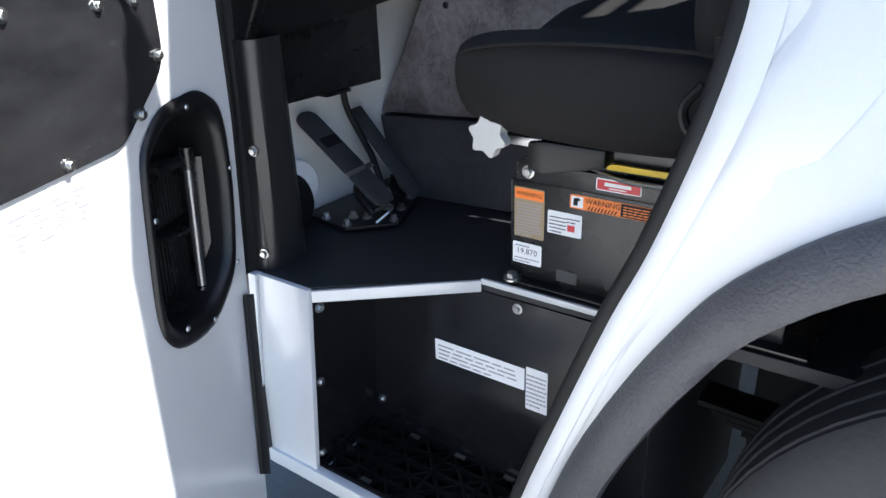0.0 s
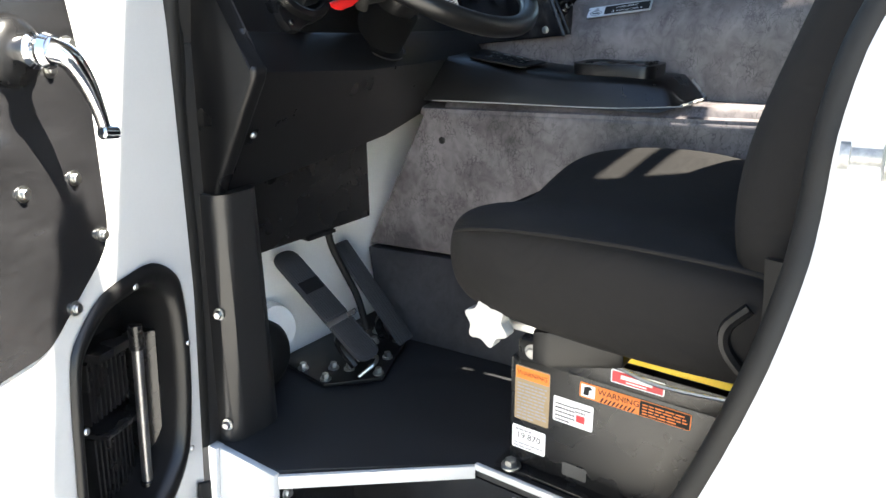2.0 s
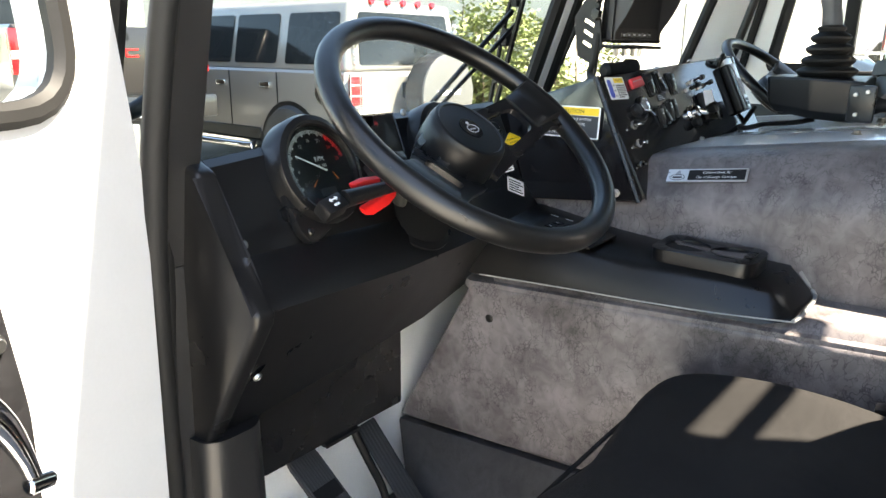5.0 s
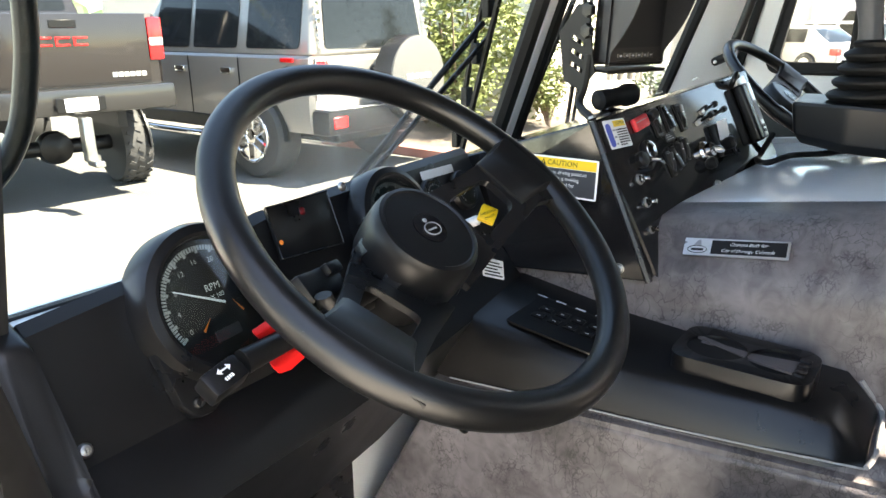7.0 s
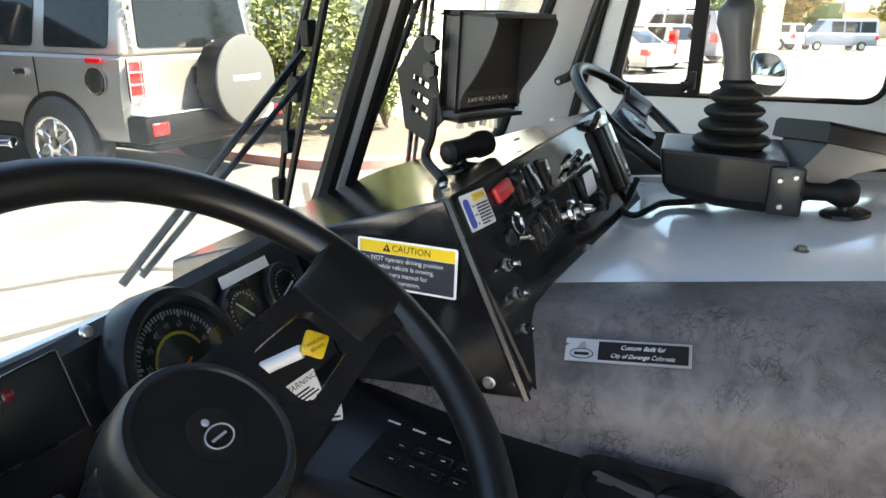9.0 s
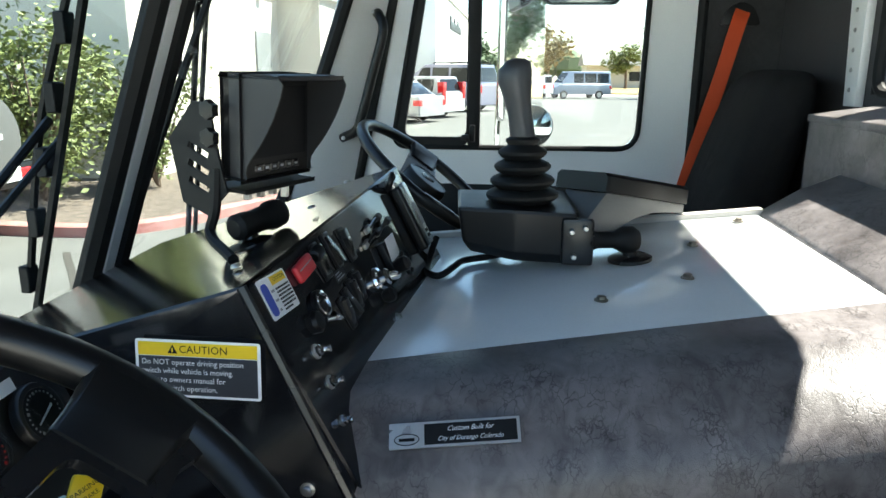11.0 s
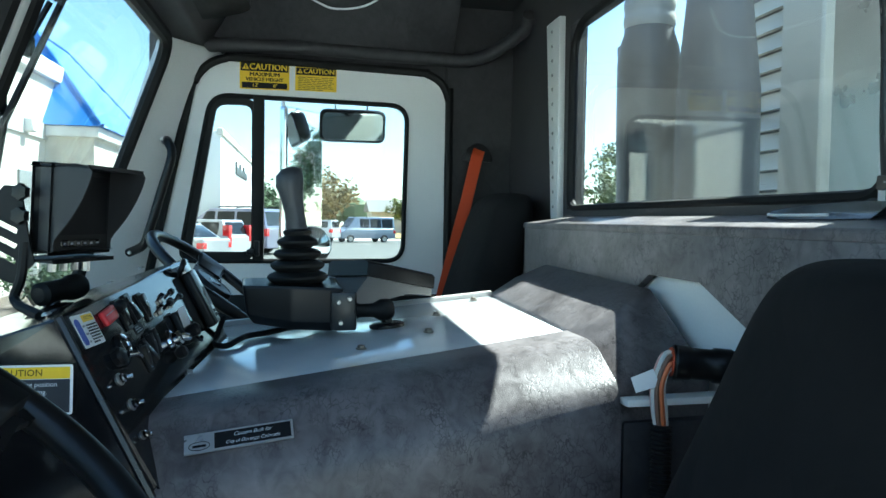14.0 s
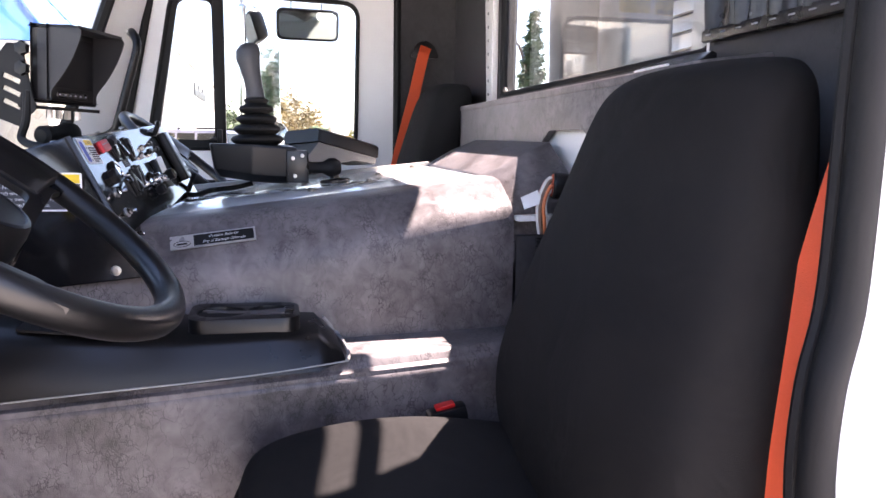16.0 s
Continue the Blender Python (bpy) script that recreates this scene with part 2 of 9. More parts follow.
def vinyl(name, dark, light, crease=0.5, rough=0.42):
    """Leather-look vinyl: soft clouds, a patchy network of thin dark creases, pores."""
    m = bpy.data.materials.new(name)
    m.use_nodes = True
    nt = m.node_tree
    N, L = nt.nodes, nt.links
    b = N["Principled BSDF"]
    tc = N.new("ShaderNodeTexCoord")

    def noise_at(scale, detail, stretch=(1, 1, 1), turn=(0, 0, 0), rough_=0.55, warp=0.0):
        mp, n = N.new("ShaderNodeMapping"), N.new("ShaderNodeTexNoise")
        mp.inputs["Scale"].default_value, mp.inputs["Rotation"].default_value = stretch, turn
        n.inputs["Scale"].default_value, n.inputs["Detail"].default_value = scale, detail
        n.inputs["Roughness"].default_value, n.inputs["Distortion"].default_value = rough_, warp
        L.new(tc.outputs["Object"], mp.inputs[0]), L.new(mp.outputs[0], n.inputs["Vector"])
        return n.outputs[0]

    def math_(op, a, b2, clamp=False):
        k = N.new("ShaderNodeMath")
        k.operation, k.use_clamp = op, clamp
        for sock, v in zip(k.inputs, (a, b2)):
            if isinstance(v, (int, float)):
                sock.default_value = v
            else:
                L.new(v, sock)
        return k.outputs[0]

    def span_(v, a, b2, c, d):
        r = N.new("ShaderNodeMapRange")
        for k, x in enumerate((a, b2, c, d)):
            r.inputs[k + 1].default_value = x
        L.new(v, r.inputs[0])
        return r.outputs[0]

    def cells_at(scale, stretch, turn, width, warp):
        """Thin dark lines between long, bent cells."""
        mp, bend, add, vo = N.new("ShaderNodeMapping"), N.new("ShaderNodeTexNoise"), N.new("ShaderNodeMixRGB"), N.new("ShaderNodeTexVoronoi")
        mp.inputs["Scale"].default_value, mp.inputs["Rotation"].default_value = stretch, turn
        bend.inputs["Scale"].default_value, bend.inputs["Detail"].default_value = scale * 0.8, 3.0
        add.blend_type, add.inputs[0].default_value = "ADD", warp / scale
        vo.feature = "DISTANCE_TO_EDGE"
        vo.inputs["Scale"].default_value = scale
        L.new(tc.outputs["Object"], mp.inputs[0]), L.new(mp.outputs[0], bend.inputs["Vector"])
        L.new(mp.outputs[0], add.inputs[1]), L.new(bend.outputs["Color"], add.inputs[2]), L.new(add.outputs[0], vo.inputs["Vector"])
        return span_(vo.outputs["Distance"], 0.0, width, 1.0, 0.0)

    lines = None
    for scale, stretch, turn, width, warp, low in ((26.0, (1, 1.5, 1.0), (0.6, 0.2, 0), 0.034, 2.6, 0.50), (44.0, (1, 1.5, 1.0), (-0.6, 0.3, 0.4), 0.06, 2.4, 0.48), (75.0, (1, 1.4, 1.0), (0.2, 0.5, 0), 0.10, 2.2, 0.48)):
        near = math_("MULTIPLY", cells_at(scale, stretch, turn, width, warp), span_(noise_at(scale * 0.3, 4.0), low, low + 0.16, 0.0, 1.0))
        lines = near if lines is None else math_("MAXIMUM", lines, near)
    cloud = math_("ADD", math_("MULTIPLY", noise_at(7.0, 4.0), 0.6), math_("MULTIPLY", noise_at(30.0, 4.0, (1, 1.2, 1.0), (0.5, 0, 0), 0.5, 1.0), 0.4))
    ramp = N.new("ShaderNodeValToRGB")
    ramp.color_ramp.elements[0].position, ramp.color_ramp.elements[1].position = 0.36, 0.64
    ramp.color_ramp.elements[0].color, ramp.color_ramp.elements[1].color = (*dark, 1), (*light, 1)
    L.new(cloud, ramp.inputs[0])
    mul = N.new("ShaderNodeMix")
    mul.data_type = "RGBA"
    mul.inputs[7].default_value = (*[x * 0.34 for x in dark], 1)
    L.new(math_("MULTIPLY", lines, crease), mul.inputs[0]), L.new(ramp.outputs[0], mul.inputs[6])
    L.new(mul.outputs[2], b.inputs["Base Color"])
    L.new(span_(cloud, 0.3, 0.7, rough - 0.08, rough + 0.12), b.inputs["Roughness"])
    b.inputs["Specular IOR Level"].default_value = 0.45
    pores = N.new("ShaderNodeTexVoronoi")
    pores.inputs["Scale"].default_value = 700.0
    L.new(tc.outputs["Object"], pores.inputs["Vector"])
    h = math_("SUBTRACT", math_("MULTIPLY", pores.outputs["Distance"], 0.25), math_("MULTIPLY", lines, 0.4))
    h = math_("ADD", h, math_("MULTIPLY", noise_at(14.0, 3.0, (1, 1.8, 0.8), (0.5, 0, 0), 0.5, 0.8), 1.4))
    bp = N.new("ShaderNodeBump")
    bp.inputs["Strength"].default_value, bp.inputs["Distance"].default_value = 0.2, 0.003
    L.new(h, bp.inputs["Height"]), L.new(bp.outputs[0], b.inputs["Normal"])
    MATS[name] = m
    return m


def glass(name, tint=(0.965, 0.985, 0.975), gloss=0.9, dust=0.0):
    m = bpy.data.materials.new(name)
    m.use_nodes = True
    nt = m.node_tree
    N, L = nt.nodes, nt.links
    N.clear()
    tr, gl, fr, mx, out = (N.new(k) for k in ("ShaderNodeBsdfTransparent", "ShaderNodeBsdfGlossy", "ShaderNodeLayerWeight", "ShaderNodeMixShader", "ShaderNodeOutputMaterial"))
    tr.inputs[0].default_value = (*tint, 1)
    gl.inputs["Roughness"].default_value = 0.01
    fr.inputs[0].default_value = 0.5
    p5, k = N.new("ShaderNodeMath"), N.new("ShaderNodeMath")
    p5.operation, k.operation = "POWER", "MULTIPLY_ADD"
    p5.inputs[1].default_value = 5.0
    k.inputs[1].default_value, k.inputs[2].default_value = 0.6 * gloss, 0.03 * gloss
    L.new(fr.outputs["Facing"], p5.inputs[0]), L.new(p5.outputs[0], k.inputs[0]), L.new(k.outputs[0], mx.inputs[0])
    L.new(tr.outputs[0], mx.inputs[1]), L.new(gl.outputs[0], mx.inputs[2]), L.new(mx.outputs[0], out.inputs[0])
    if dust:
        # a film of dust and dried streaks
        tc, n1, rmp, tl, m2 = (N.new(k) for k in ("ShaderNodeTexCoord", "ShaderNodeTexNoise", "ShaderNodeMapRange", "ShaderNodeBsdfTranslucent", "ShaderNodeMixShader"))
        mp = N.new("ShaderNodeMapping")
        mp.inputs["Scale"].default_value = (6, 6, 2)
        L.new(tc.outputs["Object"], mp.inputs[0]), L.new(mp.outputs[0], n1.inputs["Vector"])
        n1.inputs["Scale"].default_value, n1.inputs["Detail"].default_value = 2.0, 6.0
        rmp.inputs[1].default_value, rmp.inputs[2].default_value = 0.3, 0.75
        rmp.inputs[3].default_value, rmp.inputs[4].default_value = dust * 0.5, dust * 1.6
        tl.inputs[0].default_value = (0.75, 0.74, 0.68, 1)
        L.new(n1.outputs[0], rmp.inputs[0]), L.new(rmp.outputs[0], m2.inputs[0])
        L.new(mx.outputs[0], m2.inputs[1]), L.new(tl.outputs[0], m2.inputs[2]), L.new(m2.outputs[0], out.inputs[0])
    MATS[name] = m
    return m


def spattered(m, centre, radius):
    """Dried water spots and dust round one place of a pane."""
    nt = m.node_tree
    N, L = nt.nodes, nt.links
    out = next(n for n in N if n.type == "OUTPUT_MATERIAL")
    clean = out.inputs[0].links[0].from_socket
    geo, dist, fall, spots, keep, film, tl, mx = (N.new(k) for k in ("ShaderNodeNewGeometry", "ShaderNodeVectorMath", "ShaderNodeMapRange", "ShaderNodeTexVoronoi", "ShaderNodeMapRange", "ShaderNodeTexNoise", "ShaderNodeBsdfTranslucent", "ShaderNodeMixShader"))
    dist.operation = "DISTANCE"
    dist.inputs[1].default_value = centre
    L.new(geo.outputs["Position"], dist.inputs[0])
    fall.inputs[1].default_value, fall.inputs[2].default_value, fall.inputs[3].default_value, fall.inputs[4].default_value = radius * 0.35, radius, 1.0, 0.0
    L.new(dist.outputs["Value"], fall.inputs[0])
    spots.inputs["Scale"].default_value = 260.0
    L.new(geo.outputs["Position"], spots.inputs["Vector"])
    keep.inputs[1].default_value, keep.inputs[2].default_value, keep.inputs[3].default_value, keep.inputs[4].default_value = 0.18, 0.36, 0.42, 0.05
    L.new(spots.outputs["Distance"], keep.inputs[0])
    film.inputs["Scale"].default_value, film.inputs["Detail"].default_value = 22.0, 5.0
    L.new(geo.outputs["Position"], film.inputs["Vector"])
    a, b2 = N.new("ShaderNodeMath"), N.new("ShaderNodeMath")
    a.operation = b2.operation = "MULTIPLY"
    L.new(fall.outputs[0], a.inputs[0]), L.new(keep.outputs[0], a.inputs[1])
    L.new(a.outputs[0], b2.inputs[0]), L.new(film.outputs[0], b2.inputs[1])
    tl.inputs[0].default_value = (0.7, 0.69, 0.64, 1)
    L.new(b2.outputs[0], mx.inputs[0]), L.new(clean, mx.inputs[1]), L.new(tl.outputs[0], mx.inputs[2]), L.new(mx.outputs[0], out.inputs[0])
    return m


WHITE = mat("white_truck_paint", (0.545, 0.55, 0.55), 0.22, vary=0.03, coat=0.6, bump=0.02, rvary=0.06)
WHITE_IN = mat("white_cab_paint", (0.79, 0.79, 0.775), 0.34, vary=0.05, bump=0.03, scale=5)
TUN_WHITE = mat("white_gloss_lid", (0.76, 0.78, 0.785), 0.16, vary=0.04, coat=0.7, bump=0.015, rvary=0.06)
BLACK = mat("black_moulded_plastic", (0.006, 0.006, 0.0064), 0.36, bump=0.1, fine=700, depth=0.0006, spec=0.32)
BLACK_SATIN = mat("black_satin_paint", (0.008, 0.008, 0.0085), 0.27, vary=0.2, bump=0.05, fine=400, depth=0.0006, spec=0.5)
BLACK_GLOSS = mat("black_gloss_panel", (0.008, 0.008, 0.009), 0.2, vary=0.25, bump=0.02, scale=7)
DASH = mat("dash_black_texture", (0.0055, 0.0055, 0.006), 0.31, bump=0.09, fine=900, depth=0.0005, vary=0.2, spec=0.36)
RUBBER = mat("black_rubber", (0.0066, 0.0066, 0.0066), 0.62, bump=0.12, fine=500, depth=0.0008, spec=0.3)
MAT = mat("rubber_floor_mat", (0.0112, 0.0112, 0.0128), 0.55, vary=0.35, scale=9, bump=0.35, fine=900, depth=0.001, tint=(0.03, 0.032, 0.036))
POST = mat("charcoal_trim", (0.013, 0.0132, 0.014), 0.36, bump=0.15, fine=600, depth=0.0008)
FABRIC = mat("black_seat_fabric", (0.0145, 0.0138, 0.0135), 0.8, vary=0.3, scale=6, bump=0.5, fine=1300, depth=0.0012, sheen=0.012, spec=0.08, fold=0.35)
CHROME = mat("chrome", (0.75, 0.75, 0.76), 0.08, metal=1.0, vary=0.04, bump=0.0, rvary=0.04)
STEEL = mat("zinc_steel", (0.45, 0.45, 0.44), 0.32, metal=1.0, vary=0.15, bump=0.03)
ALU = mat("grey_knob_plastic", (0.42, 0.41, 0.39), 0.5, vary=0.06, bump=0.06)
VINYL = vinyl("grey_leather_vinyl", (0.066, 0.0585, 0.060), (0.20, 0.181, 0.184), 0.8, 0.38)
VINYL_D = vinyl("dark_leather_vinyl", (0.022, 0.022, 0.025), (0.05, 0.048, 0.052), 0.4, 0.46)
HEAD = vinyl("dark_headliner_vinyl", (0.03, 0.03, 0.032), (0.06, 0.058, 0.06), 0.25, 0.55)
ORANGE = mat("orange_webbing", (0.72, 0.085, 0.02), 0.62, vary=0.08, bump=0.4, fine=900, depth=0.001)
GLASS = glass("window_glass", (0.84, 0.875, 0.865))
SHIELD = spattered(glass("windshield_glass", (0.84, 0.875, 0.865)), (1.70, 1.362, 1.70), 0.22)
MIRROR = mat("mirror_glass", (0.85, 0.87, 0.87), 0.02, metal=1.0, vary=0.02, bump=0.0, rvary=0.015)
WHITE_S = mat("sticker_white", (0.78, 0.79, 0.8), 0.4, vary=0.03, bump=0)
YELLOW_S = mat("sticker_yellow", (0.82, 0.55, 0.02), 0.4, vary=0.05, bump=0)
ORANGE_S = mat("sticker_orange", (0.85, 0.2, 0.02), 0.42, vary=0.05, bump=0)
BLACK_S = mat("sticker_black", (0.009, 0.009, 0.010), 0.55, vary=0.1, bump=0, spec=0.2)
NAVY_S = mat("sticker_slate", (0.03, 0.033, 0.04), 0.4, vary=0.1, bump=0)
GREY_S = mat("sticker_grey_print", (0.28, 0.28, 0.3), 0.5, vary=0.1, bump=0)
RED_S = mat("sticker_red", (0.55, 0.02, 0.03), 0.38, vary=0.06, bump=0)
BLUE_S = mat("sticker_blue", (0.03, 0.06, 0.4), 0.4, vary=0.06, bump=0)
RED = mat("red_plastic", (0.6, 0.012, 0.012), 0.32, vary=0.08, bump=0.03)
RIM = mat("wheel_rim_grain", (0.005, 0.005, 0.0053), 0.34, bump=0.06, fine=500, depth=0.0005, spec=0.5, vary=0.15)
SILVER_S = mat("brushed_silver_label", (0.6, 0.6, 0.6), 0.3, metal=0.7, vary=0.08, bump=0.03)

# ---- ground ----
# Paler than the asphalt lot; the unseen left part is a reflector for the cab.
GROUND = mat("pale_bounce_ground", (0.52, 0.50, 0.46), 0.85, vary=0.16, scale=0.5, fine=60, bump=0.3, depth=0.004)
bm = B()
box(bm, (-400, -400, -0.3), (500, 500, 0.0))
single("ground", bm, GROUND, "ground plane, paler than the asphalt lot to bounce light into the cab", kind="structure")

ASPHALT = mat("faded_asphalt", (0.115, 0.112, 0.104), 0.9, vary=0.22, scale=1.3, fine=90, bump=0.4, depth=0.004)
bm = B()
rows = [[(x, y, z) for y in (-200, -20, 2.2, 60, 300)] for x, z in ((0.2, 0.004), (8.0, 0.004), (18.0, 0.05), (28.0, 0.14), (38.0, 0.14), (52.0, 0.02), (66.0, 0.006))]
loft(bm, rows, closed=False)
road = single("road", bm, ASPHALT, "sunlit faded grey asphalt of the parking lot", kind="structure")
SEAM = mat("crack_sealer", (0.055, 0.05, 0.043), 0.7, vary=0.3, bump=0.2)
for pts in (((3.0, 2.6), (3.9, 3.6), (5.2, 4.2), (6.6, 4.5), (8.2, 5.6)), ((1.2, 5.4), (2.6, 5.2), (3.9, 4.7), (5.2, 4.2)), ((4.2, 5.6), (5.0, 5.0), (5.2, 4.2), (5.0, 3.2), (6.0, 2.4)), ((1.4, 3.6), (2.2, 3.9), (3.0, 3.7), (3.9, 3.6))):
    bm = B()
    ribbon(bm, [(x, y, 0.006) for x, y in pts], (-0.6, 1, 0), 0.075, 0.004)
    part("sealed_crack", bm, SEAM, road, "darker sealed crack")

# ---- cab: floor, step well, outer body ----
Z_FLOOR = 0.885
bm = B()
slab(bm, [(0.995, 1.30, 0.862), (0.995, 1.115, 0.862), (1.006, 0.982, 0.862), (1.213, 0.735, 0.862), (1.213, -0.02, 0.862), (1.60, -0.02, 0.862), (1.60, 1.30, 0.862)], (0, 0, Z_FLOOR - 0.862), 0.004)
single("floor", bm, MAT, "black rubber mat on the raised cab floor", kind="structure")

bm = B()
slab(bm, [(1.60, -0.02, 0.862), (3.40, -0.02, 0.862), (3.40, 1.30, 0.862), (1.60, 1.30, 0.862)], (0, 0, 0.02))
single("floor", bm, MAT, "black rubber mat on the passenger floor", kind="structure")

step = thing("step_well", (1.1, 0.8, 0.43), "boarding step well with black walls and white edging", "step", kind="structure")
bm = B()
slab(bm, [(1.002, 0.979, 0.884), (1.210, 0.731, 0.884), (1.210, 0.731, 0.860), (1.002, 0.979, 0.860)], (-0.006, -0.005, 0), 0.0015)
part("lip", bm, WHITE, step, "white painted folded sheet edge")
bm = B()
box(bm, (1.2045, 0.34, 0.876), (1.2125, 0.728, 0.888), 0.002)
part("lip", bm, WHITE, step, "white painted folded sheet edge")
bm = B()
box(bm, (1.2065, 0.38, 0.40), (1.22, 1.06, 0.861))
part("riser", bm, BLACK_GLOSS, step, "glossy black riser panel")
bm = B()
hexa(bm, [(1.006, 1.03, 0.43), (1.208, 1.035, 0.43), (1.208, 1.045, 0.43), (1.006, 1.045, 0.43), (1.006, 0.985, 0.861), (1.208, 0.999, 0.861), (1.208, 1.01, 0.861), (1.006, 1.0, 0.861)])
part("side_wall", bm, BLACK_GLOSS, step)
for p, d in (((1.016, 0.978, 0.84), (0, -1, 0)), ((1.016, 1.001, 0.66), (0, -1, 0)), ((1.016, 1.023, 0.47), (0, -1, 0)), ((1.2062, 0.647, 0.845), (-1, 0, 0)), ((1.2062, 1.01, 0.50), (-1, 0, 0))):
    part("bolt", bolt(B(), p, d, 0.007, 0.007), STEEL, step)
# the tread: a black grating with triangular holes
bm = B()
x0, x1, y0, y1, zt = 1.012, 1.202, 0.36, 1.025, 0.442
for i in range(6):
    x = x0 + i * (x1 - x0) / 5
    box(bm, (x - 0.0035, y0, zt - 0.014), (x + 0.0035, y1, zt))
ny = 18
for j in range(ny + 1):
    y = y0 + j * (y1 - y0) / ny
    if j % 3 == 0:
        box(bm, (x0, y - 0.004, zt - 0.014), (x1, y + 0.004, zt))
    if j < ny:
        for i in range(5):
            xa, xb = x0 + i * (x1 - x0) / 5, x0 + (i + 1) * (x1 - x0) / 5
            dy = (y1 - y0) / ny
            a, b = ((xa, y), (xb, y + dy)) if (i + j) % 2 else ((xb, y), (xa, y + dy))
            d = V((b[0] - a[0], b[1] - a[1], 0)).normalized()
            w = V((-d.y, d.x, 0)) * 0.003
            slab(bm, [V((*a, zt - 0.012)) - w, V((*b, zt - 0.012)) - w, V((*b, zt - 0.012)) + w, V((*a, zt - 0.012)) + w], (0, 0, 0.0115))
part("tread", bm, BLACK, step, "black plastic grating tread with triangular holes")
bm = B()
for j in range(4):
    box(bm, (1.19, 0.52 + j * 0.125, zt - 0.003), (1.2, 0.545 + j * 0.125, zt + 0.001))
    box(bm, (1.02, 0.52 + j * 0.125, zt - 0.003), (1.03, 0.545 + j * 0.125, zt + 0.001))
part("clips", bm, STEEL, step)
bm = B()
box(bm, (1.0, 0.36, 0.40), (1.215, 1.03, 0.412))
part("pan", bm, BLACK_SATIN, step)

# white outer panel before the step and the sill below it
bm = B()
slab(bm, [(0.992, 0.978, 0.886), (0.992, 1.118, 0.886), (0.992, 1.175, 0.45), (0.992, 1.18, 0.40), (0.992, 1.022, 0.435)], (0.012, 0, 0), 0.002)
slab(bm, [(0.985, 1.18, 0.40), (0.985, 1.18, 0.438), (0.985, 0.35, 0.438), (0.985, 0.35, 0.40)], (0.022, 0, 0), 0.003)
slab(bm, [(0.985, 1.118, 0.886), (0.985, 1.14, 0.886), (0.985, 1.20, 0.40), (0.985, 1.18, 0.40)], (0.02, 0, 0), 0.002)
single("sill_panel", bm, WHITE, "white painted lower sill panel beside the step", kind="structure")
# outer side of the body behind the door, with the wheel arch cut out
REAR_EDGE = [(0.16, 2.66), (0.20, 2.40), (0.228, 2.10), (0.238, 1.90), (0.242, 1.80), (0.244, 1.71), (0.250, 1.63), (0.268, 1.57), (0.278, 1.50), (0.279, 1.43), (0.283, 1.37), (0.302, 1.27), (0.345, 1.13), (0.390, 1.02), (0.458, 0.83), (0.522, 0.64), (0.567, 0.47), (0.575, 0.40)]
OUTX = lambda z: float(np.interp(z, [1.15, 1.30, 1.45, 1.65, 2.66], [0.97, 0.985, 1.03, 1.055, 1.08]))  # the side leans in towards the roof
ARCH = [(0.50, 0.40), (0.485, 0.55), (0.447, 0.668), (0.402, 0.80), (0.351, 0.912), (0.297, 1.01), (0.223, 1.115), (0.096, 1.215), (-0.06, 1.275), (-0.25, 1.30), (-0.45, 1.275), (-0.62, 1.20), (-0.80, 1.05), (-0.95, 0.85), (-1.05, 0.40)]
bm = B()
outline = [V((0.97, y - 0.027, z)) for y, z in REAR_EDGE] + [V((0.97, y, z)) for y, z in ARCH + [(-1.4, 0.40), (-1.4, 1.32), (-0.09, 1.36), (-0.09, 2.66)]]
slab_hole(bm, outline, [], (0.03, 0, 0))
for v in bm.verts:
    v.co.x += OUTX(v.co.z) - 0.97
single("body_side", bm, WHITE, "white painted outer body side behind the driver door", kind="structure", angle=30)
# folded return of the body edge along the door opening
bm = B()
line = smooth_line([V((OUTX(z), y - 0.027, z)) for y, z in REAR_EDGE], 3)
rings = []
for i, p in enumerate(line):
    rings.append([p + V((-0.002, -0.03, 0)), p + V((-0.006, -0.012, 0)), p + V((-0.004, 0.002, 0)), p + V((0.004, 0.012, 0)), p + V((0.04, 0.018, 0)), p + V((0.06, 0.004, 0)), p + V((0.02, -0.02, 0))])
loft(bm, rings)
single("trim", bm, WHITE, "white rounded return edge of the door opening", kind="structure")
bm = B()
tube(bm, [V((OUTX(z) + 0.014, y - 0.011, z)) for y, z in REAR_EDGE], 0.0145, 14, 4)
tube(bm, [V((OUTX(z) + 0.030, y - 0.003, z)) for y, z in REAR_EDGE], 0.007, 8, 4)
single("seal", bm, RUBBER, "black rubber door seal along the rear of the opening", kind="structure")

bm = B()
ridge = lambda z: float(np.interp(z, [0.9, 1.15, 1.34, 1.40], [0.016, 0.022, 0.034, 0.058]))
fade = lambda z: float(np.interp(z, [0.5, 0.9, 1.12, 1.35], [0.008, 0.012, 0.04, 0.11]))
loft(bm, [[p + V((0.004, -ridge(p.z) + 0.014, 0)), p + V((-0.004, -ridge(p.z), 0)), p + V((-0.0055, -ridge(p.z) - 0.12 * fade(p.z), 0)), p + V((-0.0035, -ridge(p.z) - 0.4 * fade(p.z), 0)), p + V((0.004, -ridge(p.z) - fade(p.z), 0))] for p in line if p.z > 0.52])
single("trim", bm, WHITE, "white raised edge beside the door seal channel", kind="structure", angle=50)

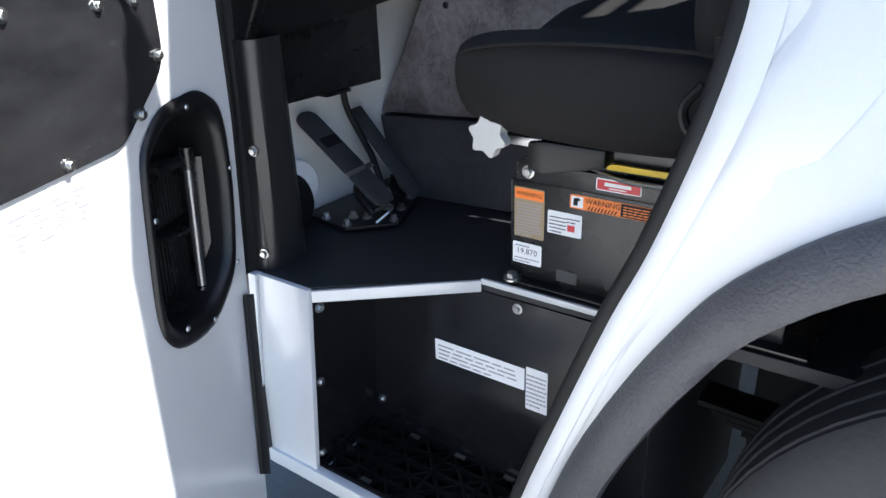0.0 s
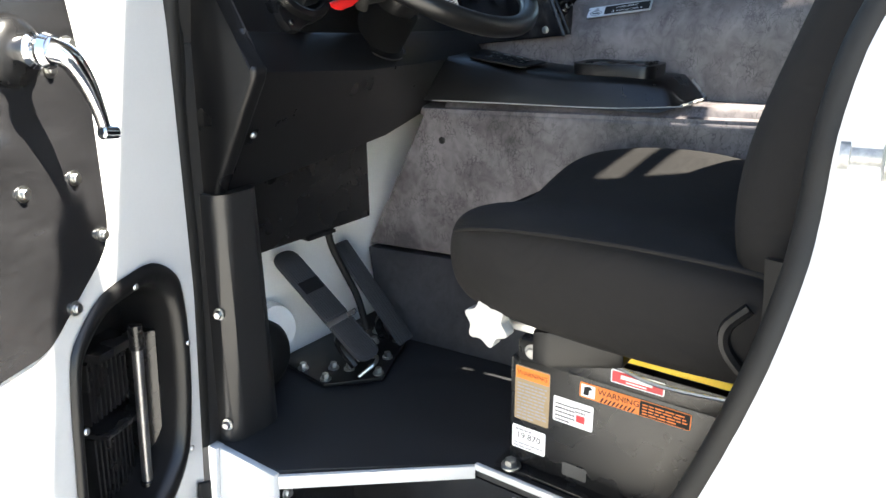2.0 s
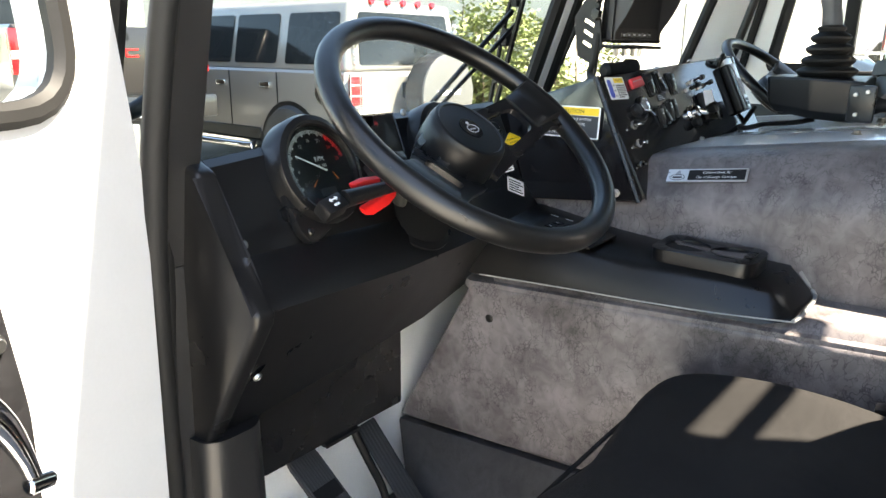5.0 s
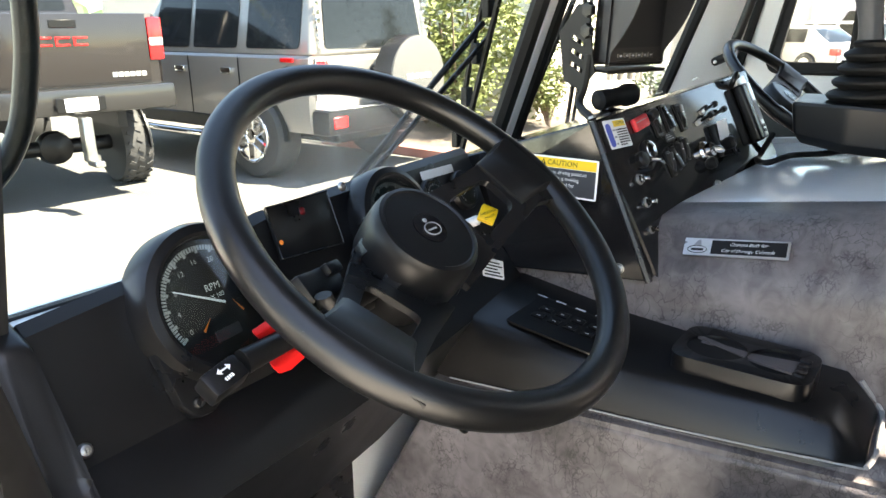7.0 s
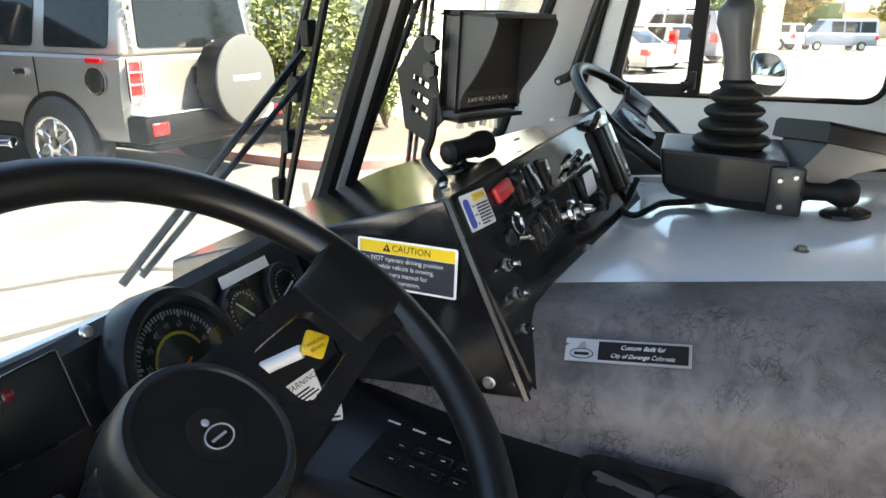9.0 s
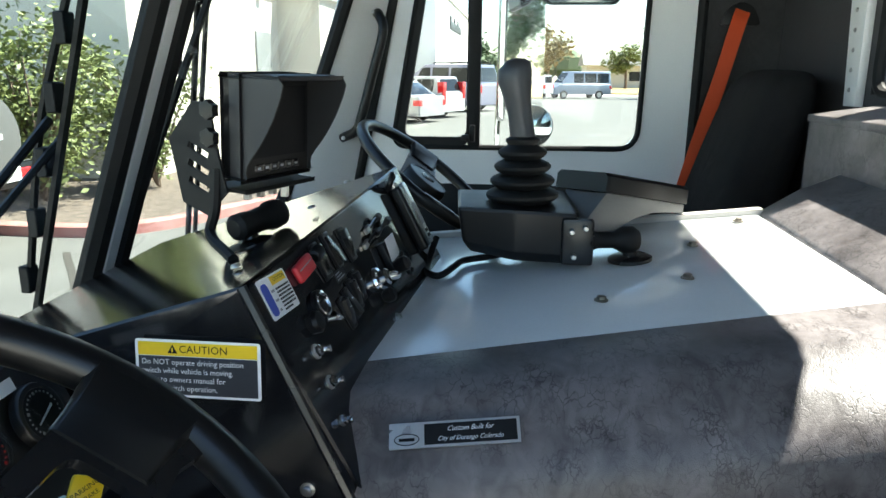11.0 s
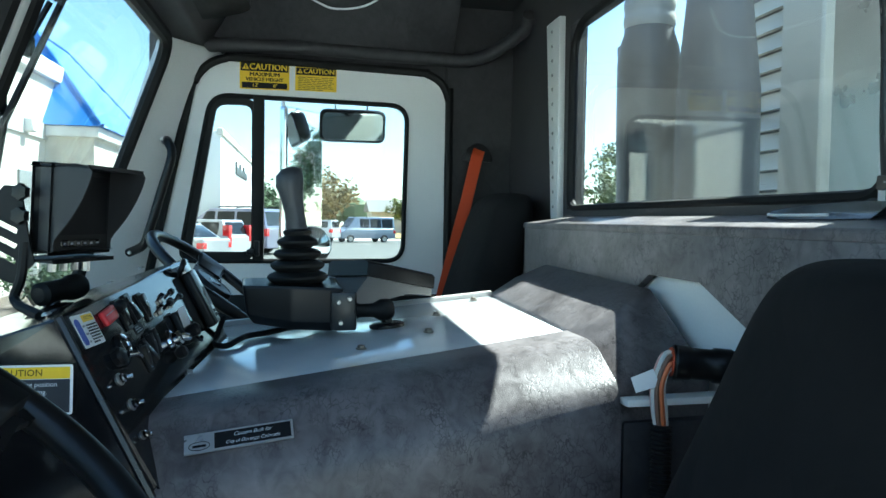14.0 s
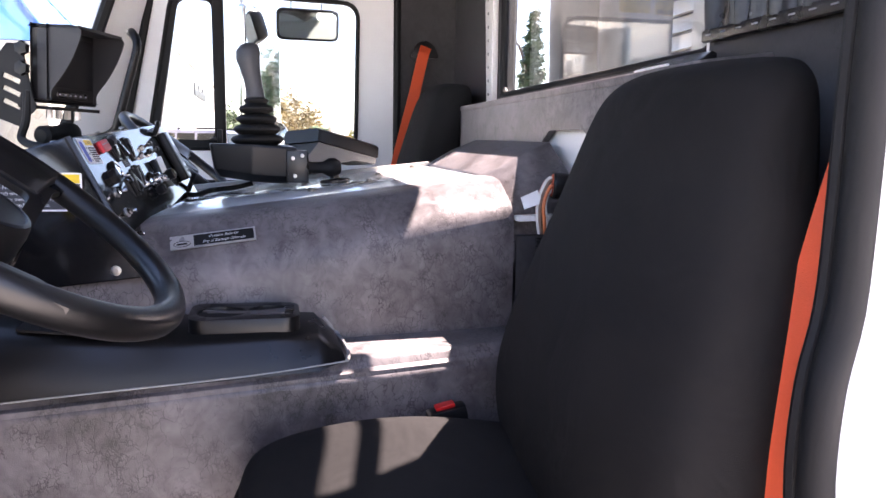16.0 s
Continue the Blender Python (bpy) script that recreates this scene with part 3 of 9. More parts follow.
# wheel arch flare: soft black edging with leather grain
FLARE = mat("grained_black_edging", (0.05, 0.05, 0.055), 0.42, bump=0.8, fine=210, depth=0.003, vary=0.25)
bm = B()
line = smooth_line([V((0.965, y, z)) for y, z in ARCH], 4)
rings = []
cen = V((0.965, -0.26, 0.45))
for p in line:
    d = (cen - p).normalized()
    rings.append([p - d * 0.004 + V((0.004, 0, 0)), p - d * 0.004 + V((-0.012, 0, 0)), p + d * 0.015 + V((-0.03, 0, 0)), p + d * 0.04 + V((-0.042, 0, 0)), p + d * 0.058 + V((-0.036, 0, 0)), p + d * 0.062 + V((-0.016, 0, 0)), p + d * 0.052 + V((0.03, 0, 0)), p + V((0.03, 0, 0))])
loft(bm, rings)
single("wheel_arch_trim", bm, FLARE, "grained black rubber flare round the front wheel arch", "trim", kind="structure", angle=60)

# dark inner panel between the step and the wheel
bm = B()
slab(bm, [(1.207, 0.379, 0.22), (1.78, 0.35, 0.22), (1.78, 0.35, 0.86), (1.207, 0.379, 0.86)], (0, 0.012, 0))
single("wall_inner", bm, mat("undercoat_black", (0.012, 0.012, 0.013), 0.7, vary=0.6, scale=40, bump=0.6, fine=160, depth=0.004), "rough black undercoated panel ahead of the wheel", kind="structure")
# inner wheel arch, dark
bm = B()
rings = []
for k in range(19):
    a = math.pi * (k / 18)
    y, z = -0.26 + 0.80 * math.cos(a), 0.42 + 0.86 * math.sin(a)
    rings.append([(1.0, y, z), (1.205, y, z), (1.205, y, z + 0.01), (1.0, y, z + 0.01)])
loft(bm, rings)
box(bm, (1.70, -1.6, 0.25), (1.72, 0.30, 0.85))
single("wheel_house", bm, BLACK, "dark inner lining of the wheel arch", kind="structure")

# ---- cab shell ----
WY = lambda z: 1.264 - 0.366 * (z - 1.967)  # the windshield leans back
bm = B()
box(bm, (1.0, 1.285, 0.40), (3.40, 1.31, 1.52))
single("wall_front", bm, WHITE_IN, "white painted firewall with scuffs and dirt", kind="structure")
bm = B()
hexa(bm, [(0.985, 1.31, 0.4), (3.42, 1.31, 0.4), (3.42, 1.50, 0.4), (0.985, 1.50, 0.4), (0.985, 1.36, 1.56), (3.42, 1.36, 1.56), (3.42, 1.45, 1.56), (0.985, 1.45, 1.56)], 0.01)
single("wall_front", bm, WHITE, "white painted nose of the cab", kind="structure")
# windshield: glass, gaskets, centre post
def on_shield(x, z, off=0.0):
    return V((x, WY(z) + off, z))
win = thing("window_1", on_shield(2.2, 1.6), "two-piece windshield in black rubber gaskets", "windshield", kind="structure")
for xa, xb in ((1.075, 2.165), (2.245, 3.17)):
    o = rounded([on_shield(xa, 1.545), on_shield(xb, 1.545), on_shield(xb, 2.405), on_shield(xa, 2.405)], 0.09, 6)
    bm = B()
    slab(bm, o, (0, 0.005, 0.002))
    pane = part("pane", bm, SHIELD if xa < 2 else GLASS, win)
    pane.visible_shadow = False
    bm = B()
    tube(bm, o, 0.019, 8, 0, closed=True)
    part("gasket", bm, RUBBER, win)
bm = B()
hexa(bm, [on_shield(2.190, 1.5, -0.012), on_shield(2.218, 1.5, -0.012), on_shield(2.218, 1.5, 0.03), on_shield(2.190, 1.5, 0.03), on_shield(2.190, 2.46, -0.012), on_shield(2.218, 2.46, -0.012), on_shield(2.218, 2.46, 0.03), on_shield(2.190, 2.46, 0.03)], 0.003)
part("centre_post", bm, WHITE_IN, win, "white painted centre post")
# right windscreen pillar, white, from windshield to door frame
bm = B()
hexa(bm, [(3.17, 1.41, 1.5), (3.36, 1.15, 1.5), (3.42, 1.20, 1.5), (3.22, 1.45, 1.5), (3.17, 1.10, 2.42), (3.36, 0.955, 2.42), (3.42, 1.0, 2.42), (3.22, 1.15, 2.42)], 0.008)
single("pillar", bm, WHITE_IN, "white painted inner windshield pillar", kind="structure")
# left: slim jamb with black seals, and the upper window frame of the windshield
bm = B()
for dx, dy, r in ((0.0, 0.0, 0.014), (0.022, 0.02, 0.012)):
    tube(bm, [(0.982 + dx, 1.15 + dy, 0.888), (0.982 + dx, 1.116 + dy, 1.197), (0.982 + dx, 1.074 + dy, 1.70), (1.06 + dx, 0.98 + dy, 2.25), (1.11 + dx, 0.93 + dy, 2.36), (1.15 + dx, 0.84 + dy, 2.40), (1.15 + dx, 0.32, 2.40)], r, 10, 5)
single("seal", bm, RUBBER, "black rubber door seal along the front jamb", kind="structure")
bm = B()
hexa(bm, [(0.985, 1.165, 0.40), (1.03, 1.165, 0.40), (1.03, 1.30, 0.40), (0.985, 1.30, 0.40), (0.985, 1.10, 1.56), (1.03, 1.10, 1.56), (1.03, 1.36, 1.56), (0.985, 1.36, 1.56)], 0.003)
hexa(bm, [(0.985, 1.10, 1.56), (1.03, 1.10, 1.56), (1.03, 1.14, 1.56), (0.985, 1.14, 1.56), (1.045, 0.94, 2.44), (1.09, 0.94, 2.44), (1.09, 0.99, 2.44), (1.045, 0.99, 2.44)], 0.003)
single("pillar", bm, POST, "dark trimmed front door jamb", kind="structure")
# roof and header
bm = B()
box(bm, (1.175, -0.08, 2.62), (3.38, 1.14, 2.64))
slab(bm, [(3.34, 0.2, 2.41), (3.34, 1.15, 2.41), (3.16, 1.15, 2.62), (3.16, 0.2, 2.62)], (0.03, 0, 0.02), 0.01)
slab(bm, [(1.05, 1.02, 2.425), (1.05, 1.16, 2.425), (1.05, 1.13, 2.63), (1.05, 0.85, 2.63)], (2.32, 0, 0), 0.01)
single("ceiling", bm, HEAD, "dark padded vinyl headliner", kind="structure")
bm = B()
box(bm, (1.175, -0.075, 2.645), (3.38, 1.2, 2.67), 0.01)
hexa(bm, [(1.145, 0.28, 2.41), (1.16, 0.28, 2.41), (1.16, 1.0, 2.41), (1.145, 1.0, 2.41), (1.175, 0.28, 2.66), (1.19, 0.28, 2.66), (1.19, 1.0, 2.66), (1.175, 1.0, 2.66)])
single("roof", bm, WHITE, "white painted cab roof", kind="structure")

# rear wall with its window opening 
RW = (1.655, 2.768, 1.912, 2.42)
bm = B()
box(bm, (1.0, -0.07, 0.40), (RW[0] - 0.012, -0.02, 1.36))
box(bm, (1.088, -0.07, 1.36), (RW[0] - 0.012, -0.02, 2.62))
box(bm, (RW[1], -0.07, 0.40), (3.42, -0.02, 2.62))
box(bm, (RW[0], -0.07, 0.40), (RW[1], -0.02, RW[2]))
box(bm, (RW[0], -0.07, RW[3]), (RW[1], -0.02, 2.62))
single("wall_rear", bm, HEAD, "dark vinyl trimmed rear cab wall", kind="structure")
win = thing("window_2", (2.2, -0.02, 1.9), "rear cab window in a black gasket with a riveted white edge", "window", kind="structure")
o = rounded([(RW[0], -0.04, RW[2]), (RW[1], -0.04, RW[2]), (RW[1], -0.04, RW[3]), (RW[0], -0.04, RW[3])], [0.05, 0.05, 0.12, 0.12], 6)
bm = B()
slab(bm, o, (0, -0.004, 0))
pane = part("pane", bm, glass("rear_glass", (0.92, 0.945, 0.945), 1.6, 0.012), win)
pane.visible_shadow = False
bm = B()
tube(bm, [p + V((0, 0.01, 0)) for p in o], 0.012, 8, 0, closed=True)
part("gasket", bm, RUBBER, win)
bm = B()
hexa(bm, [(2.79, -0.019, 1.885), (2.845, -0.019, 1.885), (2.845, 0.0, 1.885), (2.79, 0.0, 1.885), (2.805, -0.019, 2.455), (2.915, -0.019, 2.455), (2.915, 0.0, 2.455), (2.805, 0.0, 2.455)], 0.002)
part("window_frame", bm, WHITE_IN, win, "white riveted sheet metal edge")
for k in range(13):
    z = 1.92 + k * 0.042
    part("rivet", screw(B(), (2.82 + (z - 1.885) * 0.08, 0.0005, z), (0, 1, 0), 0.005, 0.003), STEEL, win)
bm = B()
box(bm, (1.626, -0.019, 1.882), (1.646, 0.0, 2.46), 0.002)
part("window_frame", bm, WHITE_IN, win, "white painted edge strip")

# right wall: door frame, dark wall behind the door
bm = B()
box(bm, (3.34, -0.05, 0.40), (3.42, 0.215, 2.62))
box(bm, (3.36, 0.215, 2.40), (3.42, 1.2, 2.50))
box(bm, (3.353, 0.19, 2.285), (3.42, 0.335, 2.47))
box(bm, (3.353, 1.01, 2.30), (3.42, 1.2, 2.47))
single("wall_right", bm, HEAD, "dark vinyl trimmed wall behind the passenger door", kind="structure")
door = thing("door_2", (3.3, 0.7, 0.9), "closed white passenger door with a split window", "door", kind="structure")
W0 = [(1.098, 1.731), (1.0, 2.271), (0.36, 2.262), (0.37, 1.735)]
D0 = [(1.215, 1.62), (1.045, 2.402), (0.222, 2.388), (0.222, 1.62)]
ro = rounded([V((3.30, y, z)) for y, z in D0], [0.02, 0.12, 0.10, 0.02], 6)
ri = rounded([V((3.30, y, z)) for y, z in W0], [0.05, 0.06, 0.06, 0.06], 6)
bm = B()
frame_ring(bm, ro, ri, (0.05, 0, 0))
part("upper_panel", bm, WHITE_IN, door)
bm = B()
slab(bm, [(3.302, 1.205, 1.622), (3.302, 0.228, 1.622), (3.302, 0.228, 0.9), (3.302, 1.23, 0.9)], (0.05, 0, 0), 0.004)
part("lower_panel", bm, BLACK, door, "black lower door panel")
bm = B()
tube(bm, [p + V((-0.004, 0, 0)) for p in ri], 0.008, 8, 0, closed=True)
part("gasket", bm, RUBBER, door)
bm = B()
box(bm, (3.288, 0.832, 1.735), (3.318, 0.868, 2.275), 0.004)
vent = rounded([V((3.292, y, z)) for y, z in [(1.09, 1.738), (0.996, 2.262), (0.86, 2.262), (0.86, 1.738)]], 0.03, 4)
venti = rounded([V((3.292, y, z)) for y, z in [(1.062, 1.762), (0.982, 2.242), (0.872, 2.242), (0.872, 1.762)]], 0.03, 4)
frame_ring(bm, vent, venti, (0.02, 0, 0))
part("vent_frame", bm, RUBBER, door, "black quarter window frame")
bm = B()
slab(bm, [p + V((0.02, 0, 0)) for p in ri], (0.004, 0, 0))
pane = part("pane", bm, GLASS, door)
pane.visible_shadow = False
bm = B()
box(bm, (3.27, 0.845, 1.75), (3.29, 0.862, 1.80), 0.004)
box(bm, (3.265, 0.862, 1.755), (3.28, 0.885, 1.772), 0.003)
part("latch", bm, BLACK, door, "black quarter window latch")
bm = B()
tube(bm, [(3.30, 0.215, 1.3)] + [p + V((-0.006, 0, 0)) for p in rounded([V((3.30, y, z)) for y, z in [(0.215, 1.64), (0.215, 2.375), (1.035, 2.397), (1.225, 1.62)]], [0.0, 0.12, 0.13, 0.0], 8)[1:-1]] + [(3.29, 1.24, 1.45)], 0.014, 8, 2)
single("seal", bm, RUBBER, "black rubber seal round the passenger door", kind="structure")

# ---- driver door, swung open ----
DN = V((0.394, -0.919, 0.0)).normalized()          # inner face looks to the cab's rear
DU = V((0.919, 0.394, 0.0)).normalized()           # along the door to its hinges
def on_door(u, z, off=0.0):
    """u: along the door, 0 at the armrest screws, growing towards the hinges; off: out of the inner face."""
    return V((0.729, 0.976, 0)) + DU * u + V((0, 0, z)) + DN * off
drv = thing("door_1", on_door(0.2, 0.45), "white driver door standing open with a black trim panel", "door", kind="structure")
U1 = 0.262
POCKET = [(0.092, 1.276), (0.145, 1.275), (0.188, 1.246), (0.199, 1.195), (0.194, 1.107), (0.171, 0.999), (0.139, 0.949), (0.068, 0.91), (-0.009, 0.915), (-0.046, 0.945), (-0.056, 0.99), (-0.043, 1.094), (-0.024, 1.206), (-0.002, 1.241), (0.043, 1.27)]
pocket = smooth_line([on_door(u, z) for u, z in POCKET], 3, closed=True)
WINDOW = rounded([on_door(u, z) for u, z in [(-0.78, 1.748), (0.18, 1.748), (0.125, 2.33), (-0.78, 2.33)]], 0.07, 6)
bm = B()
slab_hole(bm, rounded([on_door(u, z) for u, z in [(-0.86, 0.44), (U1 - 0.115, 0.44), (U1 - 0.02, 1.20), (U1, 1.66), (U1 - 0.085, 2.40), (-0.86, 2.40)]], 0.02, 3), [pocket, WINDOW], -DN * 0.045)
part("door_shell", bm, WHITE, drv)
bm = B()
mid = on_door(0.072, 1.09)
rings = [[p + (mid - p) * k - DN * d for p in pocket] for k, d in ((-0.035, -0.004), (-0.02, -0.010), (0.03, -0.012), (0.10, -0.006), (0.125, 0.01), (0.14, 0.05), (0.18, 0.085), (0.5, 0.09), (0.98, 0.09))]
loft(bm, rings, caps=False)
part("pocket", bm, BLACK, drv, "black moulded pocket with a rounded rim", angle=70)
bm = B()
cyl(bm, on_door(0.111, 0.942, -0.03), on_door(0.136, 1.165, -0.03), 0.0075, bevel=0.001)
part("rod", bm, mat("dull_dark_steel", (0.22, 0.22, 0.225), 0.32, metal=0.9, vary=0.2), drv, "dull steel rod in the door pocket")
bm = B()
cyl(bm, on_door(0.1355, 1.155, -0.03), on_door(0.1385, 1.192, -0.03), 0.0105, bevel=0.001)
cyl(bm, on_door(0.109, 0.925, -0.03), on_door(0.1125, 0.955, -0.03), 0.010, bevel=0.001)
part("rod_end", bm, BLACK_SATIN, drv, "dark collars of the rod")
bm = B()
slab(bm, [on_door(0.0, 0.94, -0.086), on_door(0.175, 0.94, -0.086), on_door(0.19, 1.22, -0.086), on_door(0.03, 1.22, -0.086)], DN * 0.006)
part("pocket_back", bm, BLACK, drv)
for z, w in ((1.178, 0.012), (1.066, 0.008), (0.938, 0.014)):
    bm = B()
    hexa(bm, [on_door(0.035 + (z - 0.94) * 0.09, z - w / 2, -0.08), on_door(0.128 + (z - 0.94) * 0.09, z - w / 2 - 0.006, -0.08), on_door(0.128 + (z - 0.94) * 0.09, z - w / 2 - 0.012, -0.035), on_door(0.045 + (z - 0.94) * 0.09, z - w / 2 - 0.006, -0.035), on_door(0.035 + (z - 0.94) * 0.09, z + w / 2, -0.08), on_door(0.128 + (z - 0.94) * 0.09, z + w / 2 - 0.006, -0.08), on_door(0.128 + (z - 0.94) * 0.09, z + w / 2 - 0.012, -0.035), on_door(0.045 + (z - 0.94) * 0.09, z + w / 2 - 0.006, -0.035)], 0.002)
    part("rib", bm, BLACK_SATIN, drv)
for k in range(9):
    for z0, z1 in ((0.952, 1.055), (1.075, 1.165)):
        bm = B()
        u0, u1 = 0.044 + k * 0.0095 + (z0 - 0.94) * 0.09, 0.044 + k * 0.0095 + (z1 - 0.94) * 0.09
        slab(bm, [on_door(u0, z0, -0.078), on_door(u0 + 0.004, z0, -0.078), on_door(u1 + 0.004, z1, -0.078), on_door(u1, z1, -0.078)], DN * 0.022, 0.001)
        part("slat", bm, BLACK_SATIN, drv)
bm = B()
loft(bm, [[on_door(0.132 + (z - 0.93) * 0.12, z, -0.05), on_door(0.150 + (z - 0.93) * 0.11, z, -0.028), on_door(0.172 + (z - 0.93) * 0.06, z, -0.034), on_door(0.180 + (z - 0.93) * 0.05, z, -0.07), on_door(0.135 + (z - 0.93) * 0.12, z, -0.07)] for z in (0.935, 0.97, 1.05, 1.13, 1.165)])
part("latch_plate", bm, BLACK_SATIN, drv, "curved black latch cover", angle=50)
for p in (on_door(0.150, 1.168, -0.04), on_door(0.160, 1.170, -0.045)):
    part("screw", screw(B(), p, (0, 0, 1), 0.0045, 0.003), STEEL, drv)
slab(bm := B(), [on_door(0.178, 0.905, 0.004), on_door(0.206, 0.892, 0.004), on_door(0.160, 0.505, 0.004), on_door(0.130, 0.53, 0.004)], DN * 0.008, 0.003)
part("edge_seal", bm, RUBBER, drv, "black rubber strip on the lower door edge")
PANEL = [(-0.80, 1.667), (0.058, 1.667), (0.078, 1.50), (0.072, 1.335), (-0.052, 1.247), (-0.80, 1.235)]
bm = B()
slab(bm, rounded([on_door(u, z, 0.001) for u, z in PANEL], [0.01, 0.05, 0.02, 0.03, 0.02, 0.01], 5), DN * 0.005, 0.0015)
PANEL_M = mat("scuffed_black_panel", (0.012, 0.012, 0.013), 0.22, vary=0.4, scale=8, fine=90, bump=0.06, depth=0.001, stretch=(1, 1, 4))
part("trim_panel", bm, PANEL_M, drv, "scuffed glossy black trim panel")
for u, z in ((-0.046, 1.425), (0.03, 1.425), (0.06, 1.349), (-0.004, 1.279), (-0.158, 1.254), (-0.02, 1.645), (0.055, 1.57), (0.022, 1.545), (-0.33, 1.25), (-0.2, 1.645), (-0.2, 1.43)):
    bm = B()
    bolt(bm, on_door(u, z, 0.006), DN, 0.006, 0.006, 12)
    part("screw", bm, STEEL, drv)
for u, z in ((0.10, 1.266), (-0.027, 1.13), (0.196, 1.14), (0.17, 0.975), (-0.005, 0.94), (0.07, 0.914)):
    bm = B()
    screw(bm, on_door(u, z, 0.010), DN, 0.005, 0.003)
    part("screw", bm, STEEL, drv)
bm = B()
lathe(bm, [(0.036, 0), (0.036, 0.006), (0.030, 0.014), (0.018, 0.018)], on_door(-0.025, 1.567, 0.005), DN, 28)
hnd = part("handle_rose", bm, BLACK_SATIN, drv, "round black handle rose")
bm = B()
lathe(bm, [(0.016, 0.015), (0.018, 0.03), (0.014, 0.034), (0.018, 0.045), (0.015, 0.052)], on_door(-0.025, 1.567, 0.005), DN, 20)
tube(bm, [on_door(-0.027, 1.569, 0.050), on_door(-0.014, 1.560, 0.062), on_door(0.0, 1.536, 0.066), on_door(0.010, 1.507, 0.068), on_door(0.016, 1.483, 0.068)], [0.014, 0.0125, 0.0105, 0.0075, 0.0065], 12, 5)
cyl(bm, on_door(0.008, 1.482, 0.068), on_door(0.028, 1.479, 0.074), 0.008, 0.007, bevel=0.002)
part("crank_handle", bm, CHROME, hnd, "chrome crank handle")
bm = B()
tube(bm, WINDOW, 0.012, 8, 0, closed=True)
part("window_gasket", bm, RUBBER, drv, "black rubber window gasket")
bm = B()
slab(bm, [p - DN * 0.02 for p in WINDOW], -DN * 0.004)
pane = part("pane", bm, GLASS, drv)
pane.visible_shadow = False
bm = B()
dm = basis(on_door(-0.2, 1.2, 0.0008), DU, (0, 0, 1))
for k in range(6):
    for j in range(4):
        plate(bm, dm, -0.06 + j * 0.034 + 0.004 * (k % 2), 0.02 - k * 0.0075, -0.06 + j * 0.034 + 0.026 - 0.006 * ((k + j) % 3), 0.0228 - k * 0.0075)
part("print", bm, GREY_S, drv, "faded grey printed lines that cannot be read")

# ---- dash ----
def GY(x, z):
    """The gauge face leans back and turns a little."""
    return 1.036 + 0.44 * (z - 1.588) + 0.11 * (x - 1.055)
TOPZ = lambda x: float(np.interp(x, [1.03, 1.15, 1.30, 1.50, 1.74], [1.678, 1.684, 1.703, 1.705, 1.703]))
dash = thing("dashboard", (1.4, 1.2, 1.3), "black textured dashboard with round gauges", "dashboard", kind="structure")
bm = B()
rings = []
for x in (1.045, 1.15, 1.30, 1.45, 1.60, 1.738):
    t = TOPZ(x)
    b = float(np.interp(x, [1.045, 1.3, 1.74], [1.572, 1.562, 1.555]))
    ey, ez = float(np.interp(x, [1.045, 1.5, 1.74], [0.985, 1.03, 1.06])), float(np.interp(x, [1.045, 1.3, 1.5, 1.74], [1.523, 1.508, 1.508, 1.515]))
    ly, lz = float(np.interp(x, [1.045, 1.58, 1.74], [1.10, 1.105, 1.12])), float(np.interp(x, [1.045, 1.3, 1.40, 1.58], [1.325, 1.349, 1.352, 1.402]))
    rings.append([(x, 1.30, t - 0.20), (x, GY(x, t) + 0.012, t + 0.001), (x, GY(x, t), t - 0.006), (x, GY(x, b) + 0.002, b + 0.004), (x, GY(x, b) - 0.004, b), (x, ey + 0.004, ez + 0.006), (x, ey, ez - 0.002), (x, ly, lz), (x, 1.30, lz - 0.01)])
loft(bm, rings)
part("body", bm, DASH, dash, angle=30)
bm = B()
slab(bm, [(1.018, 1.34, 1.62), (1.018, GY(1.03, 1.678) + 0.02, 1.684), (1.018, GY(1.03, 1.678) - 0.012, 1.672), (1.018, 1.015, 1.575), (1.018, 0.968, 1.528), (1.018, 0.972, 1.512), (1.018, 1.093, 1.322), (1.018, 1.34, 1.322)], (0.027, 0, 0), 0.008, 3)
part("end_cheek", bm, DASH, dash, "smooth black dash end")
part("screw", screw(B(), (1.056, 1.028, 1.428), (0, -0.85, -0.5), 0.006), STEEL, dash)
for x, z in ((1.055, 1.588), (1.431, 1.706), (1.42, 1.575)):
    part("screw", screw(B(), (x, GY(x, z), z), (0, -0.92, 0.4), 0.006), STEEL, dash)
bm = B()
LP = [V((x, GY(x, z) - 0.001, z)) for x, z in ((1.302, 1.708), (1.398, 1.706), (1.396, 1.650), (1.300, 1.658))]
slab(bm, LP, (0, -0.003, 0.001), 0.001)
wl = part("warning_light_panel", bm, DASH, dash, "black warning light panel")
part("frame", tube(B(), [p + V((0, -0.004, 0.002)) for p in LP], 0.0012, 6, 0, closed=True), BLACK_SATIN, wl)
part("screw", screw(B(), (1.278, GY(1.278, 1.692), 1.692), (0, -0.92, 0.4), 0.004), BLACK_SATIN, dash)
part("amber_lamp", lathe(B(), [(0.003, 0), (0.003, 0.001), (0.002, 0.002)], (1.308, GY(1.308, 1.674) - 0.0035, 1.674), (0, -0.92, 0.4), 10), ORANGE_S, wl, "dim amber lamp")
bm = B()
box(bm, (1.15, 1.16, 1.186), (1.457, 1.25, 1.44), 0.006)
part("column_cover", bm, BLACK_SATIN, dash, "black box cover under the dash")
bm = B()
box(bm, (1.27, 1.155, 1.18), (1.345, 1.2, 1.187), 0.001)
part("bracket", bm, BLACK_SATIN, dash)
bm = B()
